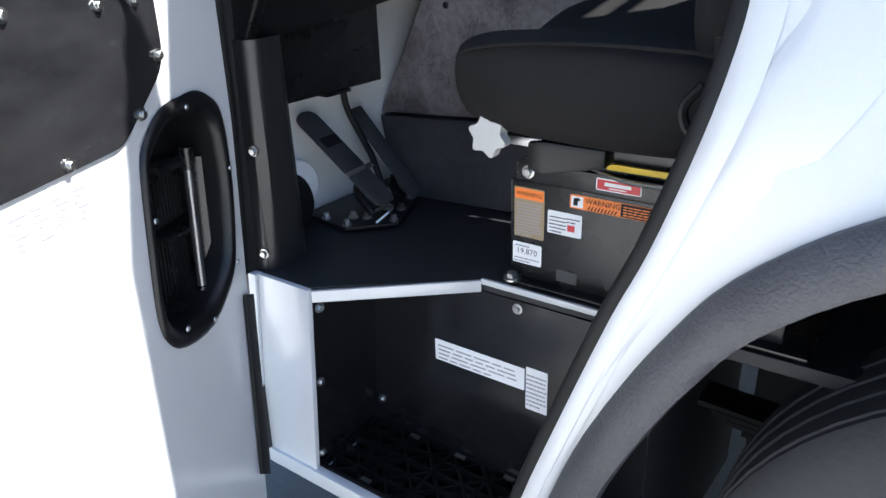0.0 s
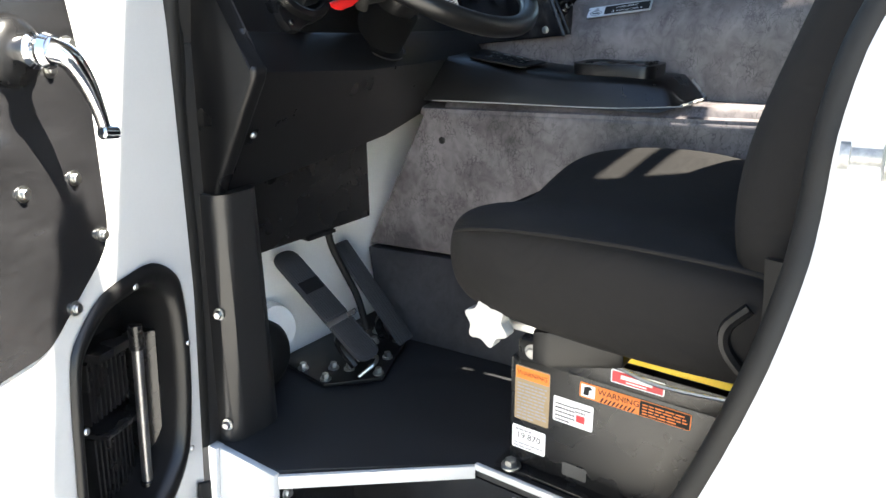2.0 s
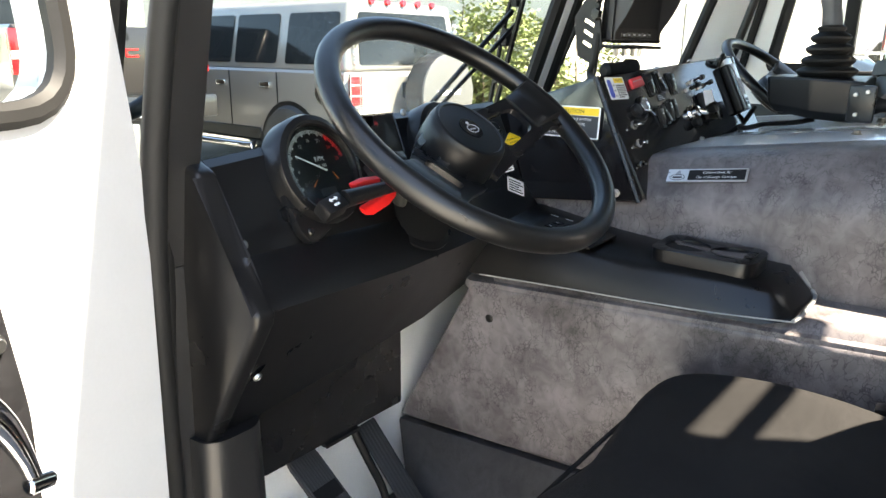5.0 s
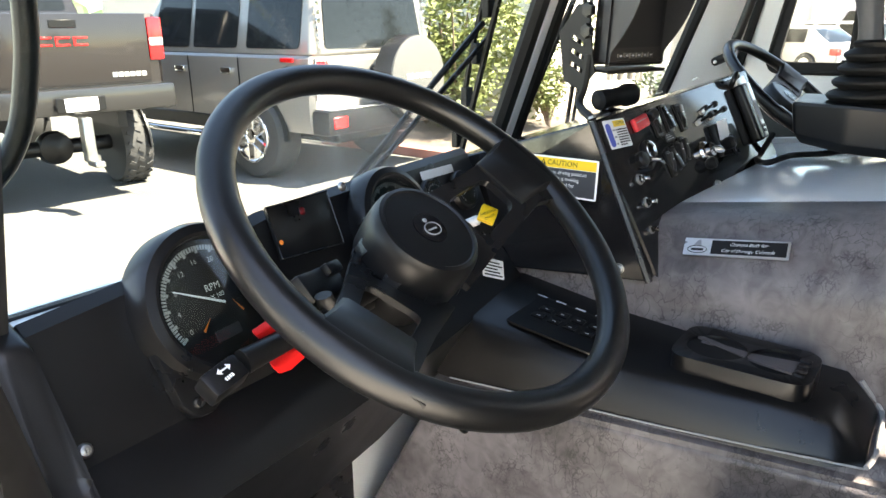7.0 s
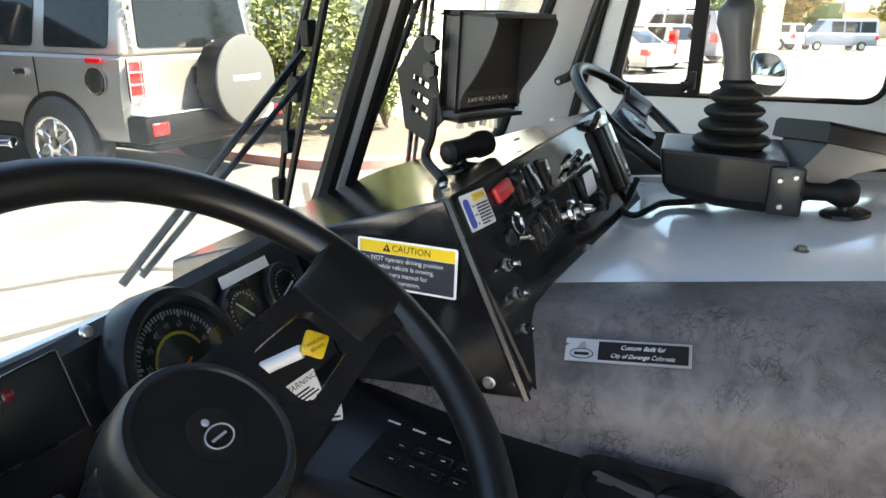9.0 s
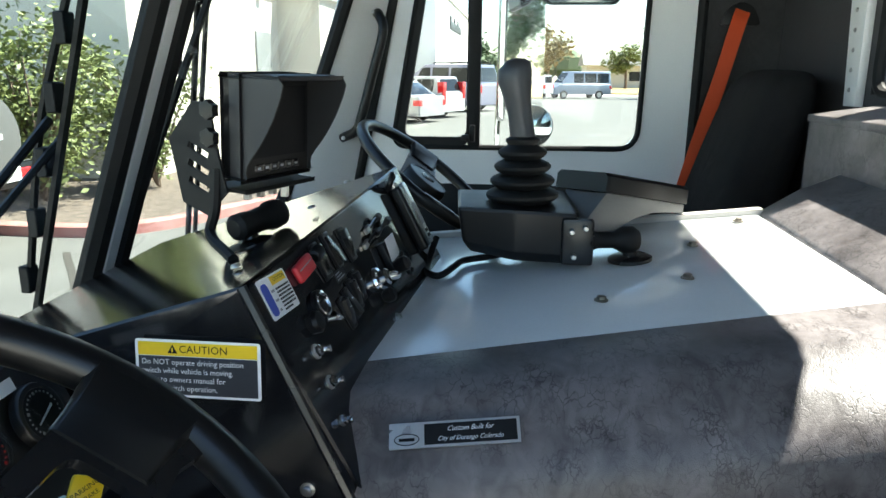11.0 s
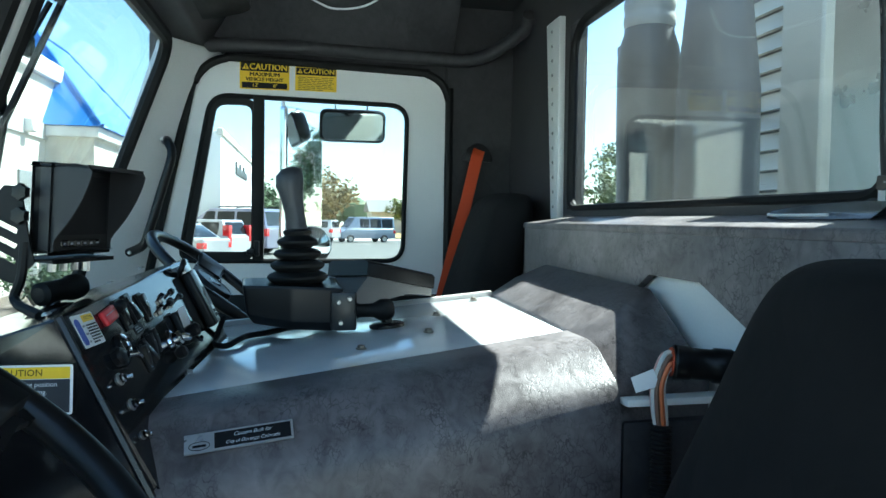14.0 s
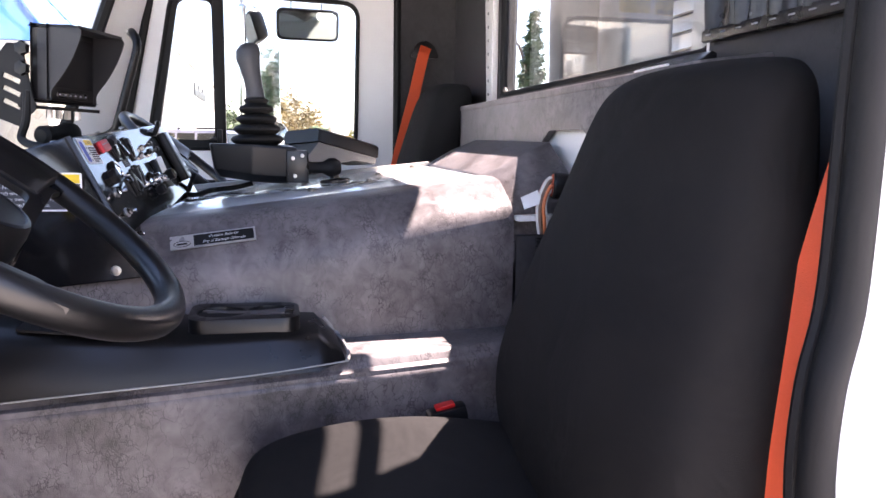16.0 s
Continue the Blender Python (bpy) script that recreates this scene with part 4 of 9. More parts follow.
lathe(bm, [(0.0045, 0), (0.0045, 0.001), (0.003, 0.002)], (1.352, GY(1.352, 1.696) - 0.004, 1.696), (0, -0.92, 0.4), 12)
part("red_lamp", bm, mat("unlit_red_lens", (0.10, 0.006, 0.008), 0.25), dash, "small red warning lamp")

# front corner post below the dash
bm = B()
loft(bm, [[(1.008, 1.165 + o, z), (1.012, 1.10 + o, z), (1.03, 1.085 + o, z), (1.085 + q, 1.085 + o, z), (1.105 + q, 1.10 + o, z), (1.108 + q, 1.29, z), (1.01, 1.29, z)] for z, o, q in ((0.886, 0.015, 0.02), (1.10, 0.0, 0.005), (1.335, -0.012, -0.005))])
soften(bm, [e for e in bm.edges if abs((e.verts[0].co - e.verts[1].co).z) > 0.15], 0.012, 3)
post = single("corner_post_trim", bm, POST, "black moulded post trim below the dash", "trim", kind="structure", angle=60)
for y, z in ((1.099, 1.136), (1.112, 0.925)):
    part("screw", bolt(B(), (1.012, y, z), (-1, -0.3, 0), 0.007, 0.008), STEEL, post)

# ---- engine tunnel ----
tun = thing("engine_tunnel", (2.1, 0.7, 0.885), "engine tunnel padded in grey leather-look vinyl with a glossy white lid", "engine cover", kind="structure")
def pad(bm, pts, by, bev=0.012):
    return slab(bm, pts, by, bev, 3)
bm = B()
pad(bm, [(1.553, 1.085, 1.405), (1.568, 1.272, 1.074), (1.690, -0.018, 1.11), (1.703, -0.018, 1.425)], (0.05, 0, 0))
part("side_pad", bm, VINYL, tun, "creased grey vinyl side pad with a button dimple")
bm = B()
slab(bm, [(1.566, 1.272, 1.068), (1.688, -0.018, 1.104), (1.60, -0.018, 0.886), (1.508, 1.16, 0.886), (1.515, 1.20, 0.92)], (0.05, 0, 0), 0.008)
part("lower_pad", bm, VINYL_D, tun, "dark grey vinyl lower pad")
bm = B()
slab(bm, [(1.556, 1.088, 1.409), (1.706, -0.018, 1.428), (1.73, -0.018, 1.442), (1.79, -0.018, 1.442), (1.76, 1.2, 1.43), (1.62, 1.2, 1.425)], (0, 0, -0.02), 0.006)
hexa(bm, [(1.709, -0.018, 1.41), (1.80, -0.018, 1.41), (1.78, 1.05, 1.405), (1.563, 1.05, 1.405), (1.720, -0.018, 1.444), (1.80, -0.018, 1.444), (1.78, 1.05, 1.43), (1.590, 1.05, 1.43)], 0.008, 3)
part("shelf", bm, VINYL, tun, "grey vinyl covered ledge")
prof_f = [(1.742, 1.40), (1.746, 1.48), (1.749, 1.52), (1.756, 1.543), (1.770, 1.560), (1.812, 1.608), (1.835, 1.6195), (1.903, 1.6245)]
prof_r = [(1.772, 1.40), (1.776, 1.56), (1.779, 1.61), (1.783, 1.640), (1.797, 1.658), (1.862, 1.692), (1.90, 1.698), (1.988, 1.6975)]
bm = B()
def tunnel_ring(y):
    t = (0.886 - y) / (0.886 - 0.266)
    return [V((a[0], y, a[1])).lerp(V((b[0], y, b[1])), max(0, t)) for a, b in zip(prof_f, prof_r)]
ys = [1.30, 1.10, 0.886, 0.75, 0.62, 0.50, 0.38, 0.30, 0.268]
loft(bm, [tunnel_ring(y) + [V((2.3, y, 1.45)), V((2.3, y, 1.40))] for y in ys])
part("upper_pad", bm, VINYL, tun, "creased grey vinyl upper pad", angle=60)
bm = B()
lid = [(1.902, 0.905, 1.6225), (1.986, 0.272, 1.6955), (2.49, 0.272, 1.7005), (2.50, 0.905, 1.632)]
slab(bm, lid, (0, 0, -0.012), 0.002)
hexa(bm, [(1.9, 0.268, 1.40), (2.52, 0.268, 1.40), (2.52, 1.30, 1.40), (1.9, 1.30, 1.40), (1.99, 0.274, 1.68), (2.51, 0.274, 1.682), (2.52, 1.30, 1.57), (1.91, 1.30, 1.56)])
part("lid", bm, TUN_WHITE, tun, "glossy white painted lid")
bm = B()
hexa(bm, [(2.49, 0.26, 1.40), (2.54, 0.26, 1.40), (2.54, 1.30, 1.40), (2.49, 1.30, 1.40), (2.49, 0.262, 1.712), (2.512, 0.262, 1.712), (2.512, 1.30, 1.60), (2.49, 1.30, 1.60)], 0.004)
part("lid_edge", bm, ALU, tun, "grey metal edging strip")
bm = B()
box(bm, (1.77, -0.018, 0.886), (2.53, 0.98, 1.42))
part("core", bm, BLACK, tun)
bm = B()
def LZ(x, y):
    return 1.6225 + (0.905 - y) / 0.633 * 0.073 + (x - 1.9) * 0.012
DULL = mat("dull_bolt", (0.2, 0.18, 0.15), 0.45, metal=0.8, bump=0.05)
for x, y in ((2.06, 0.60), (2.13, 0.475), (2.30, 0.43), (2.44, 0.32), (2.33, 0.60)):
    part("bolt", bolt(B(), (x, y, LZ(x, y)), (0, 0, 1), 0.0062, 0.006), DULL, tun, "dull hex bolt")
# button dimple
bm = B()
lathe(bm, [(0.012, 0), (0.009, 0.004), (0.003, 0.006)], (1.5675, 1.049, 1.345), (-1, 0, 0), 16)
part("button", bm, BLACK, tun, "black upholstery button")
# raised rear hump and ledge under the rear window
hump = thing("rear_cover", (2.3, 0.1, 1.6), "raised grey vinyl cover behind the tunnel lid", "engine cover", kind="structure")
bm = B()
hv = [bm.verts.new(q) for q in ((2.505, 0.268, 1.704), (1.975, 0.270, 1.694), (1.795, 0.268, 1.648), (1.928, 0.203, 1.740), (2.515, 0.200, 1.744), (1.985, 0.122, 1.768), (2.527, 0.120, 1.775), (1.81, 0.115, 1.66), (2.505, 0.268, 1.55), (1.795, 0.268, 1.55), (1.81, 0.115, 1.55), (2.527, 0.120, 1.55), (1.975, 0.270, 1.55))]
for f in ((0, 1, 3, 4), (1, 2, 3), (4, 3, 5, 6), (2, 7, 5, 3), (0, 8, 12, 1), (1, 12, 9, 2), (2, 9, 10, 7), (7, 10, 11, 6, 5), (4, 6, 11, 8, 0), (8, 11, 10, 9, 12)):
    bm.faces.new([hv[i] for i in f])
bmesh.ops.recalc_face_normals(bm, faces=bm.faces)
soften(bm, [e for e in bm.edges if max(v.co.z for v in e.verts) > 1.6 and e.calc_length() > 0.05], 0.009, 3)
part("hump", bm, VINYL, hump, angle=50)
bm = B()
slab(bm, [(2.715, 0.12, 1.872), (2.715, 0.12, 1.40), (2.53, 0.12, 1.40), (2.525, 0.12, 1.772), (2.05, 0.12, 1.757), (2.0, 0.12, 1.792), (1.84, 0.12, 1.792), (1.72, 0.12, 1.74), (1.66, 0.12, 1.60), (1.47, 0.12, 1.60), (1.47, 0.12, 1.872)], (0, -0.015, 0), 0.003)
slab(bm, [(2.715, 0.122, 1.873), (1.47, 0.122, 1.873), (1.47, -0.018, 1.892), (2.715, -0.018, 1.892)], (0, 0, -0.016), 0.005, 3)
slab(bm, [(2.715, 0.12, 1.872), (2.715, 0.12, 1.40), (2.715, -0.018, 1.40), (2.715, -0.018, 1.89)], (-0.015, 0, 0), 0.003)
part("ledge", bm, VINYL, hump, "creased grey vinyl ledge below the rear window")
bm = B()
slab(bm, [(2.08, 0.1, 1.775), (1.99, 0.1, 1.800), (1.835, 0.1, 1.797), (1.728, 0.1, 1.745), (1.715, 0.1, 1.62), (1.80, 0.1, 1.56), (2.08, 0.1, 1.56)], (0, -0.008, 0), 0.002)
slab(bm, [(1.792, 0.264, 1.636), (1.770, 0.262, 1.636), (1.762, 0.10, 1.640), (1.795, 0.10, 1.640)], (0, 0, -0.01), 0.002)
part("plate", bm, WHITE_IN, hump, "white painted access plate")
bm = B()
box(bm, (1.70, -0.018, 0.90), (1.79, 0.085, 1.62))
box(bm, (1.79, -0.018, 0.90), (1.84, 0.258, 1.60), 0.006)
part("core", bm, VINYL_D, hump, "dark vinyl under the rear cover")

# ---- centre console on the ledge ----
con = thing("console", (1.66, 0.85, 1.43), "black moulded console with gear buttons and cup holders on the ledge", "console")
bm = B()
rings = []
for y, xl, zt, xr in ((1.24, 1.58, 1.50, 1.74), (1.06, 1.563, 1.515, 1.748), (0.90, 1.590, 1.492, 1.752), (0.80, 1.606, 1.483, 1.755), (0.68, 1.624, 1.482, 1.756), (0.615, 1.634, 1.478, 1.757)):
    rings.append([(xl - 0.012, y, 1.425), (xl, y, zt - 0.012), (xl + 0.012, y, zt), (xr, y, zt + 0.004), (xr, y, 1.425)])
rings.append([(1.626, 0.575, 1.438), (1.634, 0.578, 1.445), (1.644, 0.580, 1.45), (1.757, 0.584, 1.45), (1.757, 0.578, 1.438)])
loft(bm, rings)
part("body", bm, DASH, con, angle=50)
bm = B()
tube(bm, [(1.622, 0.574, 1.440), (1.65, 0.569, 1.441), (1.69, 0.57, 1.442), (1.756, 0.574, 1.442), (1.757, 0.60, 1.474)], 0.003, 6, 3)
tube(bm, [(1.620, 0.575, 1.439), (1.612, 0.68, 1.430), (1.592, 0.80, 1.428), (1.576, 0.90, 1.428), (1.549, 1.06, 1.427)], 0.0012, 6, 3)
part("beading", bm, mat("dull_pale_bead", (0.32, 0.32, 0.31), 0.4), con, "pale edge sealing bead")
tray = rounded([(1.642, 0.640, 1.476), (1.736, 0.640, 1.479), (1.736, 0.798, 1.481), (1.636, 0.798, 1.478)], 0.026, 6)
wells = [[(cx + 0.034 * math.cos(a), cy + r * math.sin(a), 1.478) for a in np.linspace(0, 2 * math.pi, 32, endpoint=False)] for cx, cy, r in ((1.689, 0.683, 0.033), (1.687, 0.753, 0.036))]
bm = B()
slab_hole(bm, tray, wells, (0, 0, 0.026))
soften(bm, [e for e in bm.edges if min(v.co.z for v in e.verts) > 1.495], 0.004, 2)
part("cup_holder", bm, DASH, con, "raised black tray with two round cup wells", angle=35)
for q in wells:
    bm = B()
    loft(bm, [[V(p) + V((0, 0, 0.022)) for p in q], [V(p).lerp(V((1.69, sum(k[1] for k in q) / 32, 1.4)), 0.06) + V((0, 0, 0.004)) for p in q]])
    part("cup_well", bm, BLACK_S, con)
STRAP = mat("taupe_webbing", (0.10, 0.085, 0.082), 0.45, vary=0.2, bump=0.2, fine=500, depth=0.0006)
for p0, p1, w in (((1.712, 0.785, 1.500), (1.672, 0.660, 1.503), 0.009), ((1.700, 0.775, 1.498), (1.694, 0.662, 1.501), 0.007)):
    p0, p1 = V(p0), V(p1)
    q = (p1 - p0).cross(V((0, 0, 1))).normalized()
    bm = B()
    loft(bm, [[c - q * ww, c + q * ww, c + q * ww + V((0, 0, 0.003)), c - q * ww + V((0, 0, 0.003))] for c, ww in ((p0, w * 0.35), (p0.lerp(p1, 0.3) - V((0, 0, 0.003)), w * 0.6), (p0.lerp(p1, 0.7) - V((0, 0, 0.002)), w), (p1, w * 1.1))])
    part("strap", bm, STRAP, con, "folded taupe strap across the wells")
bm = B()
box(bm, (1.660, 0.650, 1.498), (1.705, 0.662, 1.507), 0.002, 1)
for k in range(3):
    box(bm, (1.664 + k * 0.014, 0.648, 1.507), (1.673 + k * 0.014, 0.661, 1.510), 0.001, 1)
part("strap_clip", bm, BLACK, con, "small black clip on the strap")
m = basis((1.622, 0.945, 1.506), (0, -1, -0.12), (1, 0, 0.03))
bm = B()
plate(bm, m, -0.055, -0.030, 0.07, 0.066, -0.002, 0.003, 0.006)
part("shift_pad", bm, BLACK, con, "black gear selector pad")
for k in range(4):
    for j in range(2):
        key = part("button", box(B(), (-0.035 + k * 0.024, 0.003 + j * 0.024, 0.001), (-0.019 + k * 0.024, 0.016 + j * 0.024, 0.0025), 0.001, 1, m), BLACK, con)
        part("mark", plate(B(), m, -0.030 + k * 0.024, 0.009 + j * 0.024, -0.025 + k * 0.024, 0.0102 + j * 0.024, 0.0026, 0.0003), WHITE_S, key)
for k in range(4):
    part("legend", plate(B(), m, -0.06 + k * 0.03, 0.065, -0.045 + k * 0.03, 0.068, 0.0012, 0.0003), WHITE_S, con)

# ---- switch panel box ----
PAN_FACE = mat("dark_anodised_panel", (0.085, 0.086, 0.09), 0.08, metal=0.8, vary=0.1, bump=0.01, rvary=0.03)
PAN_BODY = mat("black_gloss_box", (0.007, 0.007, 0.008), 0.12, vary=0.2, bump=0.01, rvary=0.03, spec=0.9)
box_p = thing("switch_panel", (2.0, 1.0, 1.6), "black switch panel box with toggles, rocker switches and warning labels", "control panel", kind="structure")
PL = [V((1.737, 0.862, 1.55)), V((1.754, 0.966, 1.757))]
PR = [V((2.345, 0.845, 1.605)), V((2.366, 0.925, 1.792))]
bm = B()
hexa(bm, [PL[0], PR[0], (2.345, 1.36, 1.57), (1.737, 1.36, 1.50), PL[1], PR[1], (2.366, 1.37, 1.64), (1.752, 1.36, 1.63)], 0.0025, 1)
part("body", bm, PAN_BODY, box_p, angle=15)
PM = basis(PL[0].lerp(PL[1], 0.5), PR[1] - PL[1], PL[1] - PL[0])
bm = B()
tube(bm, [PL[0], PL[1]], 0.005, 6, 0)
part("corner_trim", bm, BLACK_SATIN, box_p)

# ---- driver steering wheel ----
WC, WR = V((1.378, 0.950, 1.698)), 0.2128
WN = V((-0.01, -0.60, 0.80)).normalized()
WUP = (V((0, 1, 0)) - WN * WN.y).normalized()
WM = basis(WC, WUP.cross(WN), WUP)
def wheel(name, wm, radius, label, spokes, rim=0.0165, hub=1, shift=(0, 0)):
    w = thing(name, wm.translation, label, "steering wheel")
    bm = B()
    n = 64
    pts = [wm @ V((radius * math.cos(2 * math.pi * k / n) + shift[0], radius * math.sin(2 * math.pi * k / n) + shift[1], 0)) for k in range(n)]
    tube(bm, pts, rim, 12, 0, closed=True)
    part("rim", bm, RIM, w, "black grained rim")
    for a in spokes:
        d = V((math.cos(radians(a)), math.sin(radians(a)), 0))
        q = V((-d.y, d.x, 0))
        zat = lambda r: -0.066 + 0.068 * r / radius
        P = lambda r, w, dz=0.0: wm @ (d * r + q * w + V((0, 0, zat(r) + dz)))
        out = [P(0.03, 0.058), P(0.11, 0.046), P(radius - 0.035, 0.040), P(radius - 0.012, 0.050), P(radius, 0.0525), P(radius, -0.0525), P(radius - 0.012, -0.050), P(radius - 0.035, -0.040), P(0.11, -0.046), P(0.03, -0.058)]
        hole = rounded([P(0.088, 0.030), P(0.150, 0.024), P(0.150, -0.024), P(0.088, -0.030)], 0.012, 4)
        bm = B()
        slab_hole(bm, out, [hole] if hub == 1 else [], wm.to_3x3() @ V((0, 0, 0.008)))
        part("spoke", bm, BLACK_SATIN, w, "flat black spoke with a slot")
        bm = B()
        n = 7
        arc = [wm @ V((radius * math.cos(radians(a + (k - 3) * 4.6)) + shift[0], radius * math.sin(radians(a + (k - 3) * 4.6)) + shift[1], 0)) for k in range(n)]
        tube(bm, arc, [rim * 0.96, rim * 1.0, rim * 1.025, rim * 1.03, rim * 1.025, rim * 1.0, rim * 0.96], 12, 0)
        part("rim_joint", bm, RIM, w)
        bm = B()
        sh = V((shift[0], shift[1], 0))
        rings = []
        for r, hw, hz in ((radius - 0.062, 0.036, 0.005), (radius - 0.044, 0.037, 0.009), (radius - 0.026, 0.040, 0.0125), (radius - 0.010, 0.044, 0.0130), (radius + 0.001, 0.044, 0.010)):
            c = d * r + sh + V((0, 0, zat(r) * 0.75 + 0.003))
            rings.append([wm @ (c + q * x * hw + V((0, 0, y * hz))) for x, y in ((-1, -0.4), (-0.9, -1), (0.9, -1), (1, -0.4), (1, 0.4), (0.88, 1), (-0.88, 1), (-1, 0.4))])
        loft(bm, rings)
        part("spoke_boss", bm, RIM, w, "moulded black boss between spoke and rim", angle=50)
    if hub:
        bm = B()
        hm = wm @ Matrix.Translation((-0.010, 0.002, 0))
        lathe(bm, [(0.050, -0.056), (0.0575, -0.052), (0.0585, -0.032), (0.0578, -0.012), (0.0562, -0.004), (0.0535, 0.001), (0.0495, 0.002), (0.048, 0.0004), (0.040, 0.0006), (0.0, 0.0015)], hm.translation, wm.to_3x3() @ V((0, 0, 1)), 40)
        part("horn_pad", bm, BLACK, w, "round black horn pad")
        bm = B()
        for k in range(8):
            nm = hm @ Matrix.Rotation(radians(k * 45 + 20), 4, "Z") @ Matrix.Translation((0.0560, 0, -0.036))
            part("grip_notch", slab(B(), [nm @ V(q) for q in ((0.0018, -0.009, 0.008), (0.0018, 0.009, 0.008), (0.0045, 0.007, -0.007), (0.0045, -0.007, -0.007))], nm.to_3x3() @ V((-0.004, 0, 0)), 0.001), BLACK_SATIN, w)
        lathe(bm, [(0.0185, 0.0008), (0.0185, 0.0022), (0.0, 0.0024)], hm.translation, wm.to_3x3() @ V((0, 0, 1)), 28)
        part("emblem", bm, BLACK_GLOSS, w, "round black emblem")
        bm = B()
        k = [hm @ V((0.0105 * math.cos(2 * math.pi * i / 24), 0.0075 * math.sin(2 * math.pi * i / 24) - 0.003, 0.0036)) for i in range(24)]
        tube(bm, k, 0.0006, 6, 0, closed=True)
        lathe(bm, [(0.0028, 0.0022), (0.002, 0.0035)], hm @ V((0.0, 0.009, 0)), wm.to_3x3() @ V((0, 0, 1)), 10)
        plate(bm, hm, -0.006, -0.0038, 0.006, -0.0022, 0.0027)
        part("emblem_mark", bm, GREY_S, w, "plain silver oval mark")
    return w
wheel("steering_wheel", WM, WR, "large black two-spoke driver steering wheel with a round horn pad", (7, 205), shift=(0.005, 0.008))
col = thing("steering_column", (1.40, 1.10, 1.5), "black steering column with a coiled boot, stalks and a red lever", "steering column")
bm = B()
lathe(bm, [(0.040, -0.055), (0.044, -0.07), (0.042, -0.10), (0.034, -0.12), (0.034, -0.24)], WC, WN, 24)
part("shroud", bm, BLACK, col)
bm = B()
prof = []
for k in range(22):
    prof += [(0.042, -0.110 - k * 0.0042), (0.048, -0.112 - k * 0.0042), (0.042, -0.114 - k * 0.0042)]
lathe(bm, prof, WC, WN, 24)
part("boot", bm, RUBBER, col, "ribbed black rubber boot")
bm = B()
lathe(bm, [(0.052, 0), (0.052, 0.003), (0.042, 0.006)], (1.378, 1.055, 1.548), (0, -0.6, 0.8), 28)
part("boot_flange", bm, BLACK, col)
ST = WC + WN * -0.075
bm = B()
tube(bm, [(1.262, 0.992, 1.655), (1.268, 0.990, 1.638), (1.274, 0.995, 1.620), (1.282, 1.004, 1.606)], [0.010, 0.012, 0.013, 0.011], 10, 4, flat=0.7)
tube(bm, [(1.275, 0.998, 1.618), (1.33, 1.0, 1.625)], 0.009, 10, 2)
part("stalk_housing", bm, mat("grey_clamp", (0.012, 0.012, 0.0115), 0.5, bump=0.05), col, "grey clamp of the stalk")
bm = B()
tube(bm, [ST + WM.to_3x3() @ V((-0.05, 0.0, 0)), V((1.235, 0.985, 1.634)), V((1.165, 0.986, 1.630))], [0.010, 0.0085, 0.011], 10, 4)
box(bm, (-0.008, -0.011, -0.010), (0.028, 0.011, 0.010), 0.004, 2, basis((1.134, 0.984, 1.622), (0.95, 0.1, 0.16), (-0.12, 0.75, 0.62)))
stalk = part("turn_stalk", bm, BLACK, col, "black turn signal stalk with white arrows")
bm = B()
sm = basis((1.145, 0.9785, 1.6325), (0.95, 0.1, 0.16), (-0.12, 0.75, 0.62)) @ Matrix.Scale(0.75, 4)
slab(bm, [sm @ V(q) for q in ((-0.011, 0.0045, 0), (-0.006, 0.0085, 0), (-0.006, 0.0055, 0), (0.003, 0.0055, 0), (0.003, 0.0085, 0), (0.008, 0.0045, 0), (0.003, 0.0005, 0), (0.003, 0.0035, 0), (-0.006, 0.0035, 0), (-0.006, 0.0005, 0))], sm.to_3x3() @ V((0, 0, 0.0006)))
for k in range(4):
    plate(bm, sm, -0.008 + k * 0.003, -0.0075, -0.0062 + k * 0.003, -0.0035)
part("arrow_mark", bm, WHITE_S, stalk)
bm = B()
slab(bm, [(1.262, 0.990, 1.630), (1.235, 0.988, 1.621), (1.196, 0.986, 1.612), (1.200, 0.985, 1.604), (1.214, 0.985, 1.602), (1.245, 0.988, 1.609), (1.262, 0.990, 1.618)], (0.0, 0.009, 0.003), 0.003, 2)
slab(bm, [(1.240, 0.997, 1.644), (1.210, 0.997, 1.645), (1.190, 0.997, 1.641), (1.192, 0.997, 1.636), (1.240, 0.997, 1.638)], (0.0, 0.008, 0.003), 0.002, 2)
part("red_lever", bm, RED, col, "red hazard and trailer brake lever")
sw = basis((1.292, 1.026, 1.648), (0.079, 0.026, -0.012), (-0.2, 0.6, 0.75))
bm = B()
box(bm, (-0.042, -0.016, -0.020), (0.03, 0.016, 0.010), 0.006, 2, sw)
box(bm, (0.0, 0.002, 0.006), (0.028, 0.015, 0.018), 0.004, 2, sw)
part("switch_box", bm, BLACK, col, "satin black stalk switch box")
bm = B()
slab(bm, [(1.35, 0.985, 1.665), (1.43, 1.0, 1.64), (1.44, 0.99, 1.63), (1.36, 0.975, 1.655)], (0, 0.02, -0.03), 0.003)
part("lower_bracket", bm, BLACK_SATIN, col)

# ---- passenger side steering wheel ----
W2C = V((2.86, 0.93, 1.70))
W2N = V((-0.03, -0.62, 0.78)).normalized()
u2 = (V((0, 1, 0)) - W2N * W2N.y).normalized()
wheel("steering_wheel", basis(W2C, u2.cross(W2N), u2), 0.20, "black two-spoke steering wheel at the second driving position", (15, 195), 0.014, hub=2)

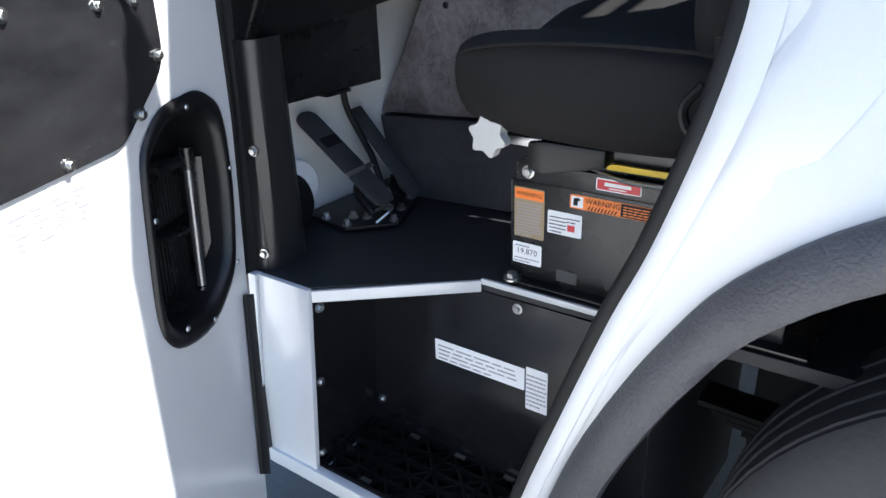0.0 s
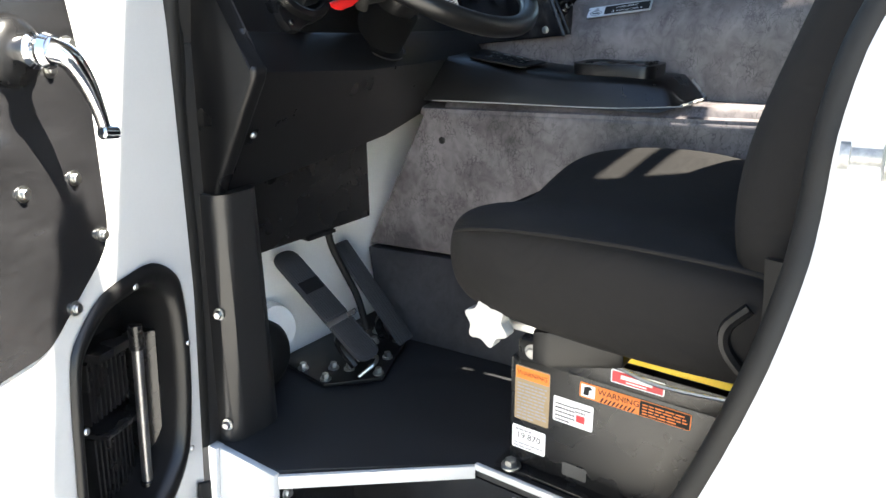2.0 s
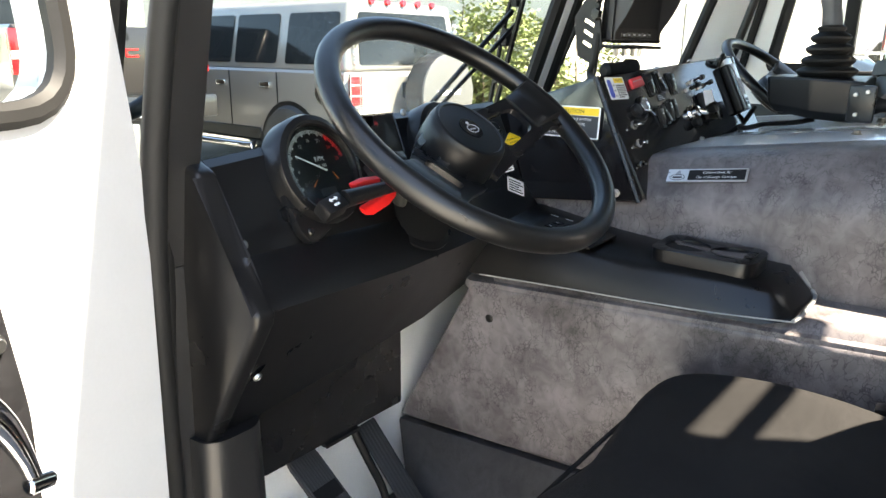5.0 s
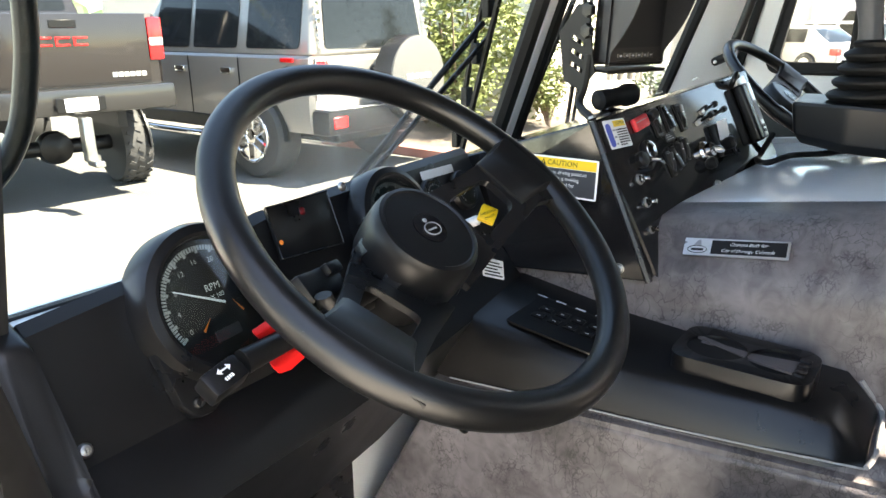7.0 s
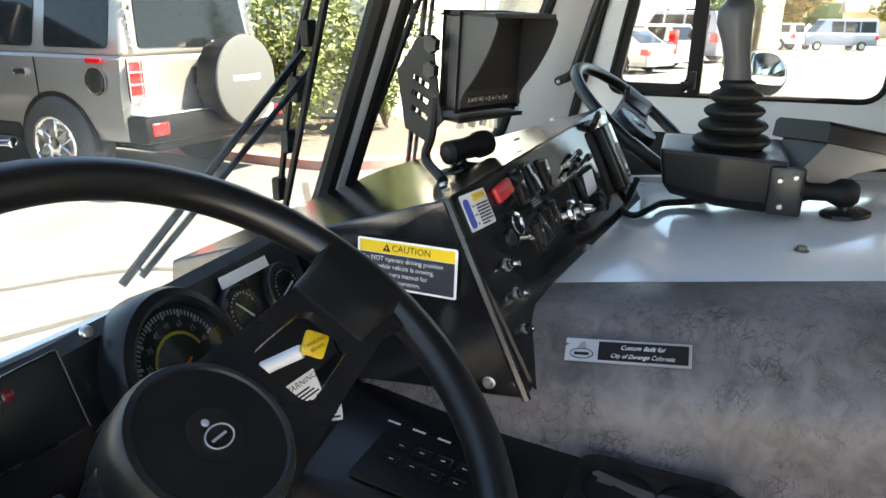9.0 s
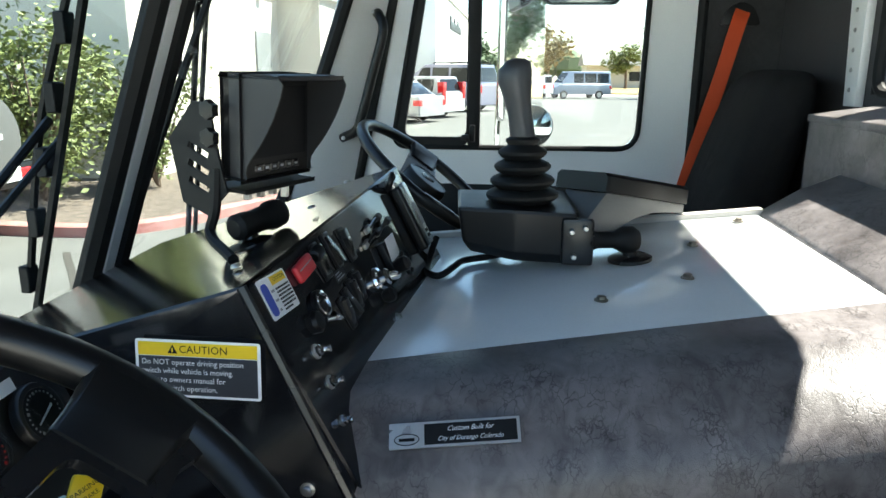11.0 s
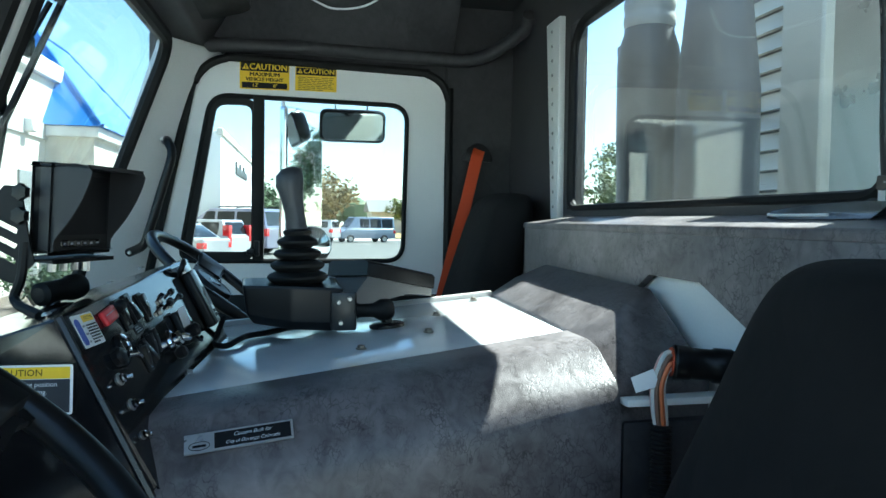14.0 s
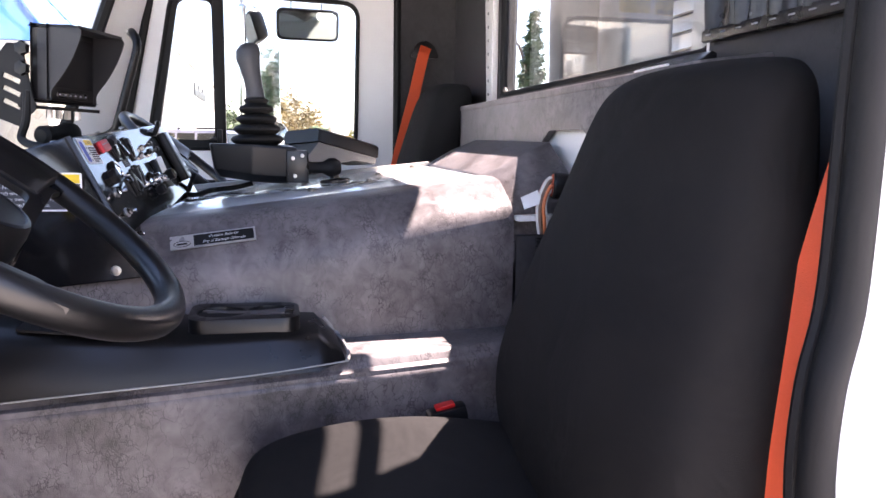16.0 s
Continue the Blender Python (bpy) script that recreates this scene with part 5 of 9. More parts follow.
# ---- seat ----
seat = thing("driver_seat", (1.34, 0.45, 0.886), "black cloth air-suspension driver seat on a black steel pedestal", "seat")
bm = B()
def cushion_ring(y, xl, xr, zb, zt, crown):
    out = []
    w = xr - xl
    for k in range(13):
        t = k / 12
        out.append((xl + w * t, y, zt + 0.55 * crown * math.sin(math.pi * t ** 7) - 0.034 * math.sin(math.pi * min(1.0, t / 0.9)) ** 2 - 0.018 * (abs(2 * t - 1) ** 4)))
    out += [(xr + 0.012, y, zt - 0.05), (xr + 0.004, y, zb + 0.03), (xr - 0.05, y, zb), (xl + 0.05, y, zb), (xl - 0.004, y, zb + 0.03), (xl - 0.012, y, zt - 0.05)]
    return out
loft(bm, [cushion_ring(0.728, 1.17, 1.51, 1.25, 1.325, 0.006), cushion_ring(0.716, 1.118, 1.555, 1.215, 1.350, 0.012), cushion_ring(0.68, 1.104, 1.572, 1.195, 1.364, 0.024), cushion_ring(0.60, 1.098, 1.58, 1.185, 1.370, 0.040), cushion_ring(0.52, 1.096, 1.583, 1.182, 1.370, 0.046), cushion_ring(0.45, 1.094, 1.584, 1.180, 1.366, 0.044), cushion_ring(0.30, 1.092, 1.58, 1.185, 1.352, 0.020), cushion_ring(0.20, 1.11, 1.565, 1.20, 1.335, 0.0)])
plump(part("cushion", bm, FABRIC, seat, "black cloth seat cushion", angle=180))
bm = B()
tube(bm, [(1.102, 0.24, 1.332), (1.094, 0.32, 1.346), (1.089, 0.45, 1.351), (1.089, 0.58, 1.346), (1.098, 0.665, 1.334), (1.120, 0.708, 1.318), (1.18, 0.729, 1.308), (1.30, 0.732, 1.307), (1.45, 0.732, 1.307), (1.53, 0.722, 1.308)], 0.003, 8, 5)
part("piping", bm, FABRIC, seat, "stitched black seam round the cushion")
bm = B()
def back_ring(z, yf, yb, xl, xr):
    w = xr - xl
    front = [(xl + w * t, yf + 0.028 * abs(2 * t - 1) ** 2.5 * -1 + 0.014, z) for t in np.linspace(0, 1, 9)]
    return front + [(xr + 0.012, (yf + yb) / 2, z), (xr - 0.02, yb, z), (xl + 0.02, yb, z), (xl - 0.012, (yf + yb) / 2, z)]
loft(bm, [back_ring(1.27, 0.325, 0.20, 1.14, 1.55), back_ring(1.32, 0.355, 0.20, 1.11, 1.615), back_ring(1.40, 0.367, 0.19, 1.105, 1.625), back_ring(1.48, 0.358, 0.18, 1.118, 1.615), back_ring(1.57, 0.330, 0.165, 1.128, 1.598), back_ring(1.68, 0.296, 0.155, 1.145, 1.562), back_ring(1.78, 0.268, 0.15, 1.168, 1.535), back_ring(1.82, 0.255, 0.15, 1.178, 1.515), back_ring(1.840, 0.238, 0.155, 1.20, 1.49), back_ring(1.848, 0.22, 0.165, 1.23, 1.45)])
plump(part("backrest", bm, FABRIC, seat, "tall black cloth backrest", angle=180))
PX = 1.243
bm = B()
box(bm, (PX, 0.20, 0.893), (1.50, 0.686, 1.085), 0.006)
part("pedestal", bm, BLACK_SATIN, seat, "black steel seat pedestal")
bm = B()
box(bm, (1.222, 0.16, 0.886), (1.52, 0.70, 0.893), 0.002)
part("foot_plate", bm, BLACK_SATIN, seat)
bm = B()
box(bm, (PX - 0.006, 0.20, 1.086), (1.50, 0.67, 1.122), 0.004)
box(bm, (PX + 0.01, 0.22, 1.122), (1.50, 0.64, 1.20))
part("slide_rail", bm, BLACK_SATIN, seat, "black steel seat slide")
for y in (0.645, 0.30):
    part("bolt", bolt(B(), (PX - 0.006, y, 1.105), (-1, 0, 0), 0.008, 0.007), STEEL, seat)
part("bolt", bolt(B(), (1.228, 0.672, 0.893), (0, 0, 1), 0.011, 0.012), STEEL, seat)
bm = B()
n = 42
outl = []
for k in range(n):
    a = 2 * math.pi * k / n
    outl.append(V((1.112, 0.652 + (0.0295 + 0.0062 * math.cos(6 * a)) * math.cos(a + 0.3), 1.197 + (0.0295 + 0.0062 * math.cos(6 * a)) * math.sin(a + 0.3))))
slab(bm, outl, (0.02, 0, 0), 0.004, 2)
part("adjuster_knob", bm, ALU, seat, "grey star-shaped adjuster knob")
bm = B()
cyl(bm, (1.132, 0.662, 1.199), (1.26, 0.655, 1.195), 0.012)
box(bm, (1.16, 0.58, 1.175), (1.20, 0.655, 1.19), 0.002)
part("knob_shaft", bm, STEEL, seat)
bm = B()
loft(bm, [[(1.15, 0.60, 1.14), (1.19, 0.61, 1.14), (1.19, 0.61, 1.185), (1.15, 0.60, 1.185)], [(1.15, 0.575, 1.135), (1.20, 0.575, 1.135), (1.20, 0.575, 1.188), (1.15, 0.575, 1.19)], [(1.18, 0.48, 1.15), (1.22, 0.48, 1.15), (1.22, 0.48, 1.178), (1.18, 0.48, 1.18)]])
soften(bm, bm.edges[:], 0.006, 2)
part("lever", bm, BLACK, seat, "black adjuster lever")

# ---- passenger seat, dark ----
ps = thing("bucket_seat", (3.0, 0.35, 0.886), "dark cloth seat at the second driving position", "seat")
bm = B()
loft(bm, [[(x + 1.70, y, z) for x, y, z in back_ring(z0, a, b, l, r)] for z0, a, b, l, r in ((1.27, 0.33, 0.12, 1.16, 1.54), (1.42, 0.31, 0.10, 1.13, 1.56), (1.68, 0.235, 0.06, 1.14, 1.55), (1.80, 0.198, 0.03, 1.15, 1.54), (1.90, 0.168, 0.005, 1.17, 1.525), (1.945, 0.145, 0.01, 1.19, 1.50), (1.965, 0.11, 0.03, 1.23, 1.46))])
plump(part("backrest", bm, FABRIC, ps, angle=180))
bm = B()
loft(bm, [[(x + 1.70, y, z - 0.05) for x, y, z in cushion_ring(*a)] for a in ((0.70, 1.12, 1.55, 1.225, 1.338, 0.01), (0.60, 1.108, 1.572, 1.19, 1.368, 0.01), (0.45, 1.104, 1.574, 1.185, 1.362, 0.004), (0.12, 1.11, 1.565, 1.20, 1.34, 0.0))])
part("cushion", bm, FABRIC, ps, angle=70)
bm = B()
box(bm, (2.92, 0.2, 0.884), (3.2, 0.66, 1.15), 0.01)
part("pedestal", bm, BLACK_SATIN, ps)


# ---- gauges in the dash ----
GUP = V((0.0, 0.41, 0.91))
SCALE_W = mat("dim_white_print", (0.30, 0.30, 0.30), 0.6, vary=0.05, bump=0)
def gauge(name, x, z, r, label, bezel, ticks, redfrom=1.0, hand=0.3, glassy=True, ring=None, numbers=(), start=225, span=270):
    c = V((x, GY(x, z), z))
    gm = basis(c, (1, 0.11, 0), GUP)
    n = gm.to_3x3() @ V((0, 0, 1))
    g = thing(name, c, label, "gauge")
    c0, c = c, c + n * bezel * 0.45
    gm = basis(c, (1, 0.11, 0), GUP)
    bm = B()
    lathe(bm, [(r * 1.30, -0.01), (r * 1.30, bezel * 0.6), (r * 1.24, bezel * 0.9), (r * 1.10, bezel), (r * 1.04, bezel * 0.95), (r * 1.01, bezel * 0.6), (r * 0.98, bezel * 0.45 + 0.002)], c0, n, 48)
    part("bezel", bm, DASH, g, "raised black bezel")
    bm = B()
    lathe(bm, [(r * 1.02, 0.002), (r * 1.02, 0.004), (0, 0.004)], c, n, 40)
    part("dial", bm, BLACK_S, g)
    white, red = B(), B()
    for k in range(ticks + 1):
        a = radians(start - span * k / ticks)
        d = V((math.cos(a), math.sin(a), 0))
        q = V((-d.y, d.x, 0)) * (0.0009 if k % 5 else 0.0014)
        r0, r1 = r * (0.84 if k % 5 else 0.80), r * 0.92
        slab(red if k / ticks >= redfrom else white, [gm @ (d * r0 - q + V((0, 0, 0.0045))), gm @ (d * r1 - q + V((0, 0, 0.0045))), gm @ (d * r1 + q + V((0, 0, 0.0045))), gm @ (d * r0 + q + V((0, 0, 0.0045)))], n * 0.0003)
    for k, text in enumerate(numbers):
        a = radians(start - span * k / (len(numbers) - 1))
        letters(red if redfrom < 0.9 and k / (len(numbers) - 1) > redfrom else white, text, r * 0.125, gm @ Matrix.Translation((r * 0.68 * math.cos(a), r * 0.68 * math.sin(a), 0.0049)))
    if ring:
        for k in range(40):
            a0, a1 = radians(start - span * k / 40), radians(start - span * (k + 0.55) / 40)
            slab(ring[1], [gm @ V((r * q * math.cos(a), r * q * math.sin(a), 0.0046)) for a, q in ((a0, 0.52), (a1, 0.52), (a1, 0.57), (a0, 0.57))], n * 0.0002)
        part("inner_scale", ring[1], YELLOW_S, g)
    part("scale", white, SCALE_W, g, "white scale markings")
    part("red_scale", red, RED, g) if len(red.verts) else red.free()
    bm = B()
    a = radians(start - span * hand)
    d = V((math.cos(a), math.sin(a), 0))
    q = V((-d.y, d.x, 0)) * 0.0011
    slab(bm, [gm @ (d * -0.01 - q + V((0, 0, 0.007))), gm @ (d * r * 0.75 - q * 0.4 + V((0, 0, 0.007))), gm @ (d * r * 0.75 + q * 0.4 + V((0, 0, 0.007))), gm @ (d * -0.01 + q + V((0, 0, 0.007)))], n * 0.0008)
    part("needle", bm, ORANGE_S if ring else WHITE_S, g)
    bm = B()
    lathe(bm, [(r * 0.99, 0.0095), (r * 0.99, 0.0105), (0, 0.0115)], c, n, 40)
    pane = part("lens", bm, GLASS, g)
    pane.visible_shadow = False
    return g, gm
g, gm = gauge("tachometer", 1.196, 1.648, 0.056, "large round tachometer with a black bezel at idle", 0.026, 56, 0.78, 0.29, start=208, span=194, numbers=("0", "4", "8", "12", "16", "20", "24", "28"))
bm = B()
letters(bm, "RPM", 0.009, gm @ Matrix.Translation((0.004, 0.012, 0.0049)))
letters(bm, "X 100", 0.006, gm @ Matrix.Translation((0.006, 0.003, 0.0049)))
part("legend", bm, WHITE_S, g)
for x, y, a in ((-0.022, -0.022, 40), (0.026, -0.018, 120)):
    bm = B()
    d = V((math.cos(radians(a)), math.sin(radians(a)), 0))
    q = V((-d.y, d.x, 0)) * 0.001
    o = V((x, y, 0.0055))
    slab(bm, [gm @ (o - q), gm @ (o + d * 0.014), gm @ (o + q)], gm.to_3x3() @ V((0, 0, 0.0004)))
    part("small_needle", bm, ORANGE_S, g, "small orange needle")
bm = B()
plate(bm, gm, -0.012, -0.036, 0.016, -0.026, 0.0046)
part("counter", bm, NAVY_S, g, "dark digital counter")
# the bezel's lower mounting ear
bm = B()
slab(bm, [gm @ V(q) for q in ((-0.070, -0.02, -0.0125), (-0.066, -0.070, -0.0125), (-0.056, -0.086, -0.0125), (-0.040, -0.088, -0.0125), (-0.005, -0.074, -0.0125), (0.03, -0.06, -0.0125))], gm.to_3x3() @ V((0, 0, 0.014)), 0.004)
ear = part("mounting_ear", bm, DASH, g)
part("screw", screw(B(), gm @ V((-0.052, -0.074, 0.002)), gm.to_3x3() @ V((0, 0, 1)), 0.0055), BLACK_SATIN, ear)
gauge("speedometer", 1.492, 1.648, 0.055, "large round speedometer with a yellow inner scale", 0.026, 40, 1.1, 0.0, start=204, span=186, ring=(None, B()), numbers=("5", "15", "25", "35", "45", "55", "65", "75", "85"))
gauge("small_gauge", 1.603, 1.655, 0.023, "small round pressure gauge with an amber face", 0.008, 20, 0.8, 0.35)
gauge("small_gauge", 1.684, 1.652, 0.023, "small round gauge with white ticks", 0.008, 20, 1.1, 0.1)
bm = B()
fm = basis((1.635, GY(1.635, 1.687) - 0.001, 1.687), (1, 0.11, -0.04), GUP)
plate(bm, fm, -0.043, -0.006, 0.043, 0.006, 0, 0.001)
single("dash_label", bm, WHITE_S, "long white printed strip on the dash", "label")
# parking brake knob and notices behind the wheel
tag = thing("parking_brake_knob", (1.545, 1.06, 1.60), "square yellow parking brake knob on a white stem", "knob")
bm = B()
cyl(bm, (1.546, 1.058, 1.635), (1.566, 1.025, 1.652), 0.0065, seg=16, bevel=0.002)
part("stem", bm, WHITE_S, tag)
km = basis((1.572, 1.018, 1.656), (0.80, -0.50, 0.25), (0.10, 0.55, 0.80))
bm = B()
slab(bm, [km @ V(q) for q in ((-0.0155, 0, 0), (0, -0.0155, 0), (0.0155, 0, 0), (0, 0.0155, 0))], km.to_3x3() @ V((0, 0, 0.010)), 0.003)
part("button", bm, YELLOW_S, tag)
bm = B()
letters(bm, "PARKING", 0.0052, km @ Matrix.Translation((0, 0.002, 0.0104)))
letters(bm, "BRAKE", 0.0045, km @ Matrix.Translation((0, -0.004, 0.0104)))
part("lettering", bm, BLACK_S, tag)
note = thing("warning_notice", (1.50, 1.02, 1.56), "white paper warning notice behind the wheel", "label")
nm = basis((1.551, 1.02, 1.620), (1, -0.2, 0.12), (-0.1, 0.35, 0.9)) @ Matrix.Scale(0.72, 4)
part("paper", plate(B(), nm, -0.030, -0.017, 0.030, 0.015, 0, 0.0008, 0.002), WHITE_S, note)
bm = B()
for k in range(3):
    plate(bm, nm, -0.026, -0.014 + k * 0.005, 0.026 - 0.006 * (k % 3), -0.0115 + k * 0.005, 0.0009, 0.0002)
part("print", bm, BLACK_S, note)
part("lettering", letters(B(), "WARNING", 0.0115, nm @ Matrix.Translation((0.003, 0.0075, 0.0012))), BLACK_S, note)
n2 = thing("warning_notice", (1.58, 1.04, 1.556), "white paper notice of small print on the dash", "label")
nm = basis((1.592, 1.02, 1.580), (0.85, -0.15, -0.35), (0.3, 0.35, 0.85)) @ Matrix.Scale(0.85, 4)
part("paper", plate(B(), nm, -0.026, -0.015, 0.026, 0.015, 0, 0.0008, 0.002), WHITE_S, n2)
bm = B()
for k in range(5):
    plate(bm, nm, -0.022, -0.012 + k * 0.005, 0.022 - 0.006 * (k % 3), -0.0098 + k * 0.005, 0.0009, 0.0002)
part("print", bm, BLACK_S, n2)

# ---- pedals ----
bm = B()
slab(bm, [(1.262, 1.25, 0.890), (1.240, 1.11, 0.890), (1.33, 1.03, 0.890), (1.49, 1.10, 0.890), (1.505, 1.25, 0.890)], (0, 0, 0.008), 0.002)
pp = thing("pedal_plate", (1.36, 1.1, 0.886), "black bolted pedal mounting plate", "plate")
part("plate", bm, BLACK, pp)
for x, y in ((1.262, 1.19), (1.256, 1.12), (1.335, 1.048), (1.40, 1.078), (1.475, 1.112), (1.485, 1.18), (1.315, 1.11), (1.30, 1.14), (1.44, 1.15), (1.385, 1.11)):
    bm = B()
    bolt(bm, (x, y, 0.898), (0, 0, 1), 0.0075, 0.012)
    part("bolt", bm, STEEL, pp)
bm = B()
tube(bm, [(1.30, 1.07, 0.90), (1.33, 1.05, 0.925), (1.36, 1.08, 0.92), (1.35, 1.12, 0.90)], 0.004, 8, 4)
part("spring", bm, STEEL, pp)
PEDAL = mat("worn_grey_pedal_rubber", (0.035, 0.036, 0.04), 0.6, vary=0.35, bump=0.15, fine=500, depth=0.0008)
def treadle(name, label, top, bot, w, split, ribs):
    t = thing(name, bot, label, "pedal")
    top, bot = V(top), V(bot)
    d = (top - bot).normalized()
    u = V((1, 0, 0)) - d * d.x
    u.normalize()
    n = u.cross(d)
    if n.y > 0:
        n = -n
    L = (top - bot).length
    def pt(a, b, h=0):
        return bot + d * a + u * b + n * h
    spans = [(0.0, L * split - 0.006), (L * split + 0.004, L)] if split else [(0.0, L)]
    for k, (a, b) in enumerate(spans):
        last = k == len(spans) - 1
        first = k == 0
        o = rounded([pt(a, -w / 2), pt(b, -w / 2), pt(b, w / 2), pt(a, w / 2)], [w * 0.42 if first and split else 0.004, w * 0.45 if last and split else 0.005, w * 0.45 if last and split else 0.005, w * 0.42 if first and split else 0.004], 6)
        bm = B()
        slab(bm, o, n * 0.008, 0.002)
        part("tread", bm, PEDAL, t)
        for j in range(ribs):
            x = -w / 2 + w * (j + 0.8) / (ribs + 0.6)
            ins = w * 0.28 * abs(2 * (j + 0.5) / ribs - 1) ** 2 if split else 0.002
            bm = B()
            slab(bm, [pt(a + 0.004 + (ins if first else 0), x - 0.0012, 0.008), pt(b - 0.004 - (ins if last else 0), x - 0.0012, 0.008), pt(b - 0.004 - (ins if last else 0), x + 0.0012, 0.008), pt(a + 0.004 + (ins if first else 0), x + 0.0012, 0.008)], n * 0.0022)
            part("rib", bm, PEDAL, t)
    if split:
        bm = B()
        o = [pt(L * split - 0.008, -w / 2 - 0.004, 0.004), pt(L * split - 0.008, w / 2 + 0.02, 0.004), pt(L * split + 0.003, w / 2 + 0.02, 0.004), pt(L * split + 0.003, -w / 2 - 0.004, 0.004)]
        slab(bm, o, n * 0.005, 0.001)
        part("hinge", bm, STEEL, t)
        bm = B()
        slab(bm, [pt(L * 0.62, -w * 0.42, 0.0085), pt(L * 0.62, w * 0.42, 0.0085), pt(L * 0.72, w * 0.42, 0.0085), pt(L * 0.72, -w * 0.42, 0.0085)], n * 0.0018)
        part("badge", bm, BLACK_S, t)
    bm = B()
    tube(bm, [pt(L * 0.3, 0, -0.002), pt(L * 0.25, 0, -0.04), pt(0.02, 0.01, -0.06)], 0.010, 8, 4)
    part("arm", bm, BLACK_SATIN, t)
    return t
treadle("brake_pedal", "ribbed black brake treadle with a hinged heel plate", (1.288, 1.262, 1.128), (1.300, 1.035, 0.950), 0.062, 0.36, 10)
treadle("accelerator_pedal", "long ribbed black accelerator pedal", (1.458, 1.262, 1.105), (1.470, 1.085, 0.905), 0.046, 0, 5)
bm = B()
tube(bm, [(1.40, 1.235, 1.20), (1.402, 1.23, 1.13), (1.42, 1.21, 1.06), (1.435, 1.19, 1.0), (1.43, 1.16, 0.93)], 0.008, 10, 5)
single("cable", bm, RUBBER, "black cable from the dash to the accelerator", "cable")
bm = B()
lathe(bm, [(0.082, 0), (0.086, 0.008), (0.082, 0.018), (0.074, 0.022), (0.066, 0.05), (0.04, 0.075), (0.0, 0.08)], (1.185, 1.262, 0.945), (0.1, -0.95, 0.2), 32)
single("column_boot", bm, RUBBER, "round black rubber boot at the firewall", "boot")
bm = B()
lathe(bm, [(0.055, 0), (0.055, 0.03), (0.045, 0.05), (0, 0.055)], (1.245, 1.284, 0.972), (0, -1, 0.3), 24)
single("firewall_bulge", bm, WHITE_IN, "white painted bulge in the firewall", kind="structure")

# ---- monitor on the panel box ----
mon = thing("monitor", (1.885, 1.01, 1.76), "black camera monitor with a sun hood on a ball mount", "monitor")
MM = basis((2.043, 1.024, 1.882), (0.94, -0.342, 0.0), (-0.03, -0.05, 1.0)) @ Matrix.Diagonal((0.82, 0.98, 1, 1))
bm = B()
box(bm, (-0.078, -0.062, -0.03), (0.078, 0.062, 0.0), 0.006, 2, MM)
part("casing", bm, BLACK, mon)
bm = B()
plate(bm, MM, -0.064, -0.038, 0.070, 0.052, 0.0002, 0.001)
part("screen", bm, BLACK_S, mon, "dark switched-off screen")
bm = B()
sh = [V((-0.080, 0.066, -0.02)), V((-0.080, 0.066, 0.055)), V((-0.080, 0.03, 0.052)), V((-0.080, -0.012, 0.030)), V((-0.080, -0.045, 0.006)), V((-0.080, -0.064, 0.004)), V((-0.080, -0.064, -0.02))]
slab(bm, [MM @ p for p in smooth_line(sh, 3)], MM.to_3x3() @ V((0.003, 0, 0)))
slab(bm, [MM @ (p + V((0.157, 0, 0))) for p in smooth_line(sh, 3)], MM.to_3x3() @ V((0.003, 0, 0)))
box(bm, (-0.080, 0.063, -0.02), (0.080, 0.067, 0.055), 0.001, 1, MM)
# Greyer than the black casing: the light on the cheeks is in this colour.
part("sun_hood", bm, mat("hood_lit_plastic", (0.022, 0.0225, 0.024), 0.55, bump=0.08, fine=600, depth=0.0005), mon, "black sun hood with curved cheeks")
for k in range(6):
    bm = B()
    box(bm, (-0.052 + k * 0.018, -0.055, 0.0), (-0.040 + k * 0.018, -0.047, 0.0025), 0.001, 1, MM)
    part("button", bm, BLACK_SATIN, mon)
    bm = B()
    plate(bm, MM, -0.050 + k * 0.018, -0.0525, -0.043 + k * 0.018, -0.0495, 0.0026, 0.0003)
    part("mark", bm, GREY_S, mon)
bm = B()
out = [MM @ V(q) for q in ((-0.098, 0.01, -0.035), (-0.098, 0.03, -0.045), (-0.098, 0.03, -0.065), (-0.098, -0.02, -0.105), (-0.098, -0.10, -0.085), (-0.098, -0.112, -0.045), (-0.098, -0.078, -0.012), (-0.098, -0.055, -0.02))]
holes = []
for k in range(3):
    y = -0.076 + k * 0.022
    holes.append([MM @ V((-0.098, y + 0.004, -0.075)), MM @ V((-0.098, y + 0.012, -0.072)), MM @ V((-0.098, y, -0.040)), MM @ V((-0.098, y - 0.008, -0.043))])
slab_hole(bm, out, holes, MM.to_3x3() @ V((0.004, 0, 0)))
part("side_bracket", bm, RUBBER, mon, "black slotted bracket")
bm = B()
box(bm, (-0.090, -0.078, -0.05), (0.078, -0.074, 0.012), 0.001, 1, MM)
part("tray", bm, RUBBER, mon)
for z in (0.012, -0.022):
    bm = B()
    pts = [MM @ V((-0.108, z + 0.011 * (1 + 0.18 * math.cos(6 * a)) * math.cos(a) + 0.01, -0.035 + 0.011 * (1 + 0.18 * math.cos(6 * a)) * math.sin(a))) for a in np.linspace(0, 2 * math.pi, 24, endpoint=False)]
    slab(bm, pts, MM.to_3x3() @ V((0.012, 0, 0)), 0.001)
    part("knob", bm, BLACK, mon)
for a, c in ((-0.03, -0.02), (0.0, -0.02), (0.03, -0.02), (0.03, 0.0)):
    bm = B()
    cyl(bm, MM @ V((a - 0.012, -0.079, c)), MM @ V((a - 0.012, -0.095, c)), 0.006, seg=6)
    part("nut", bm, STEEL, mon)
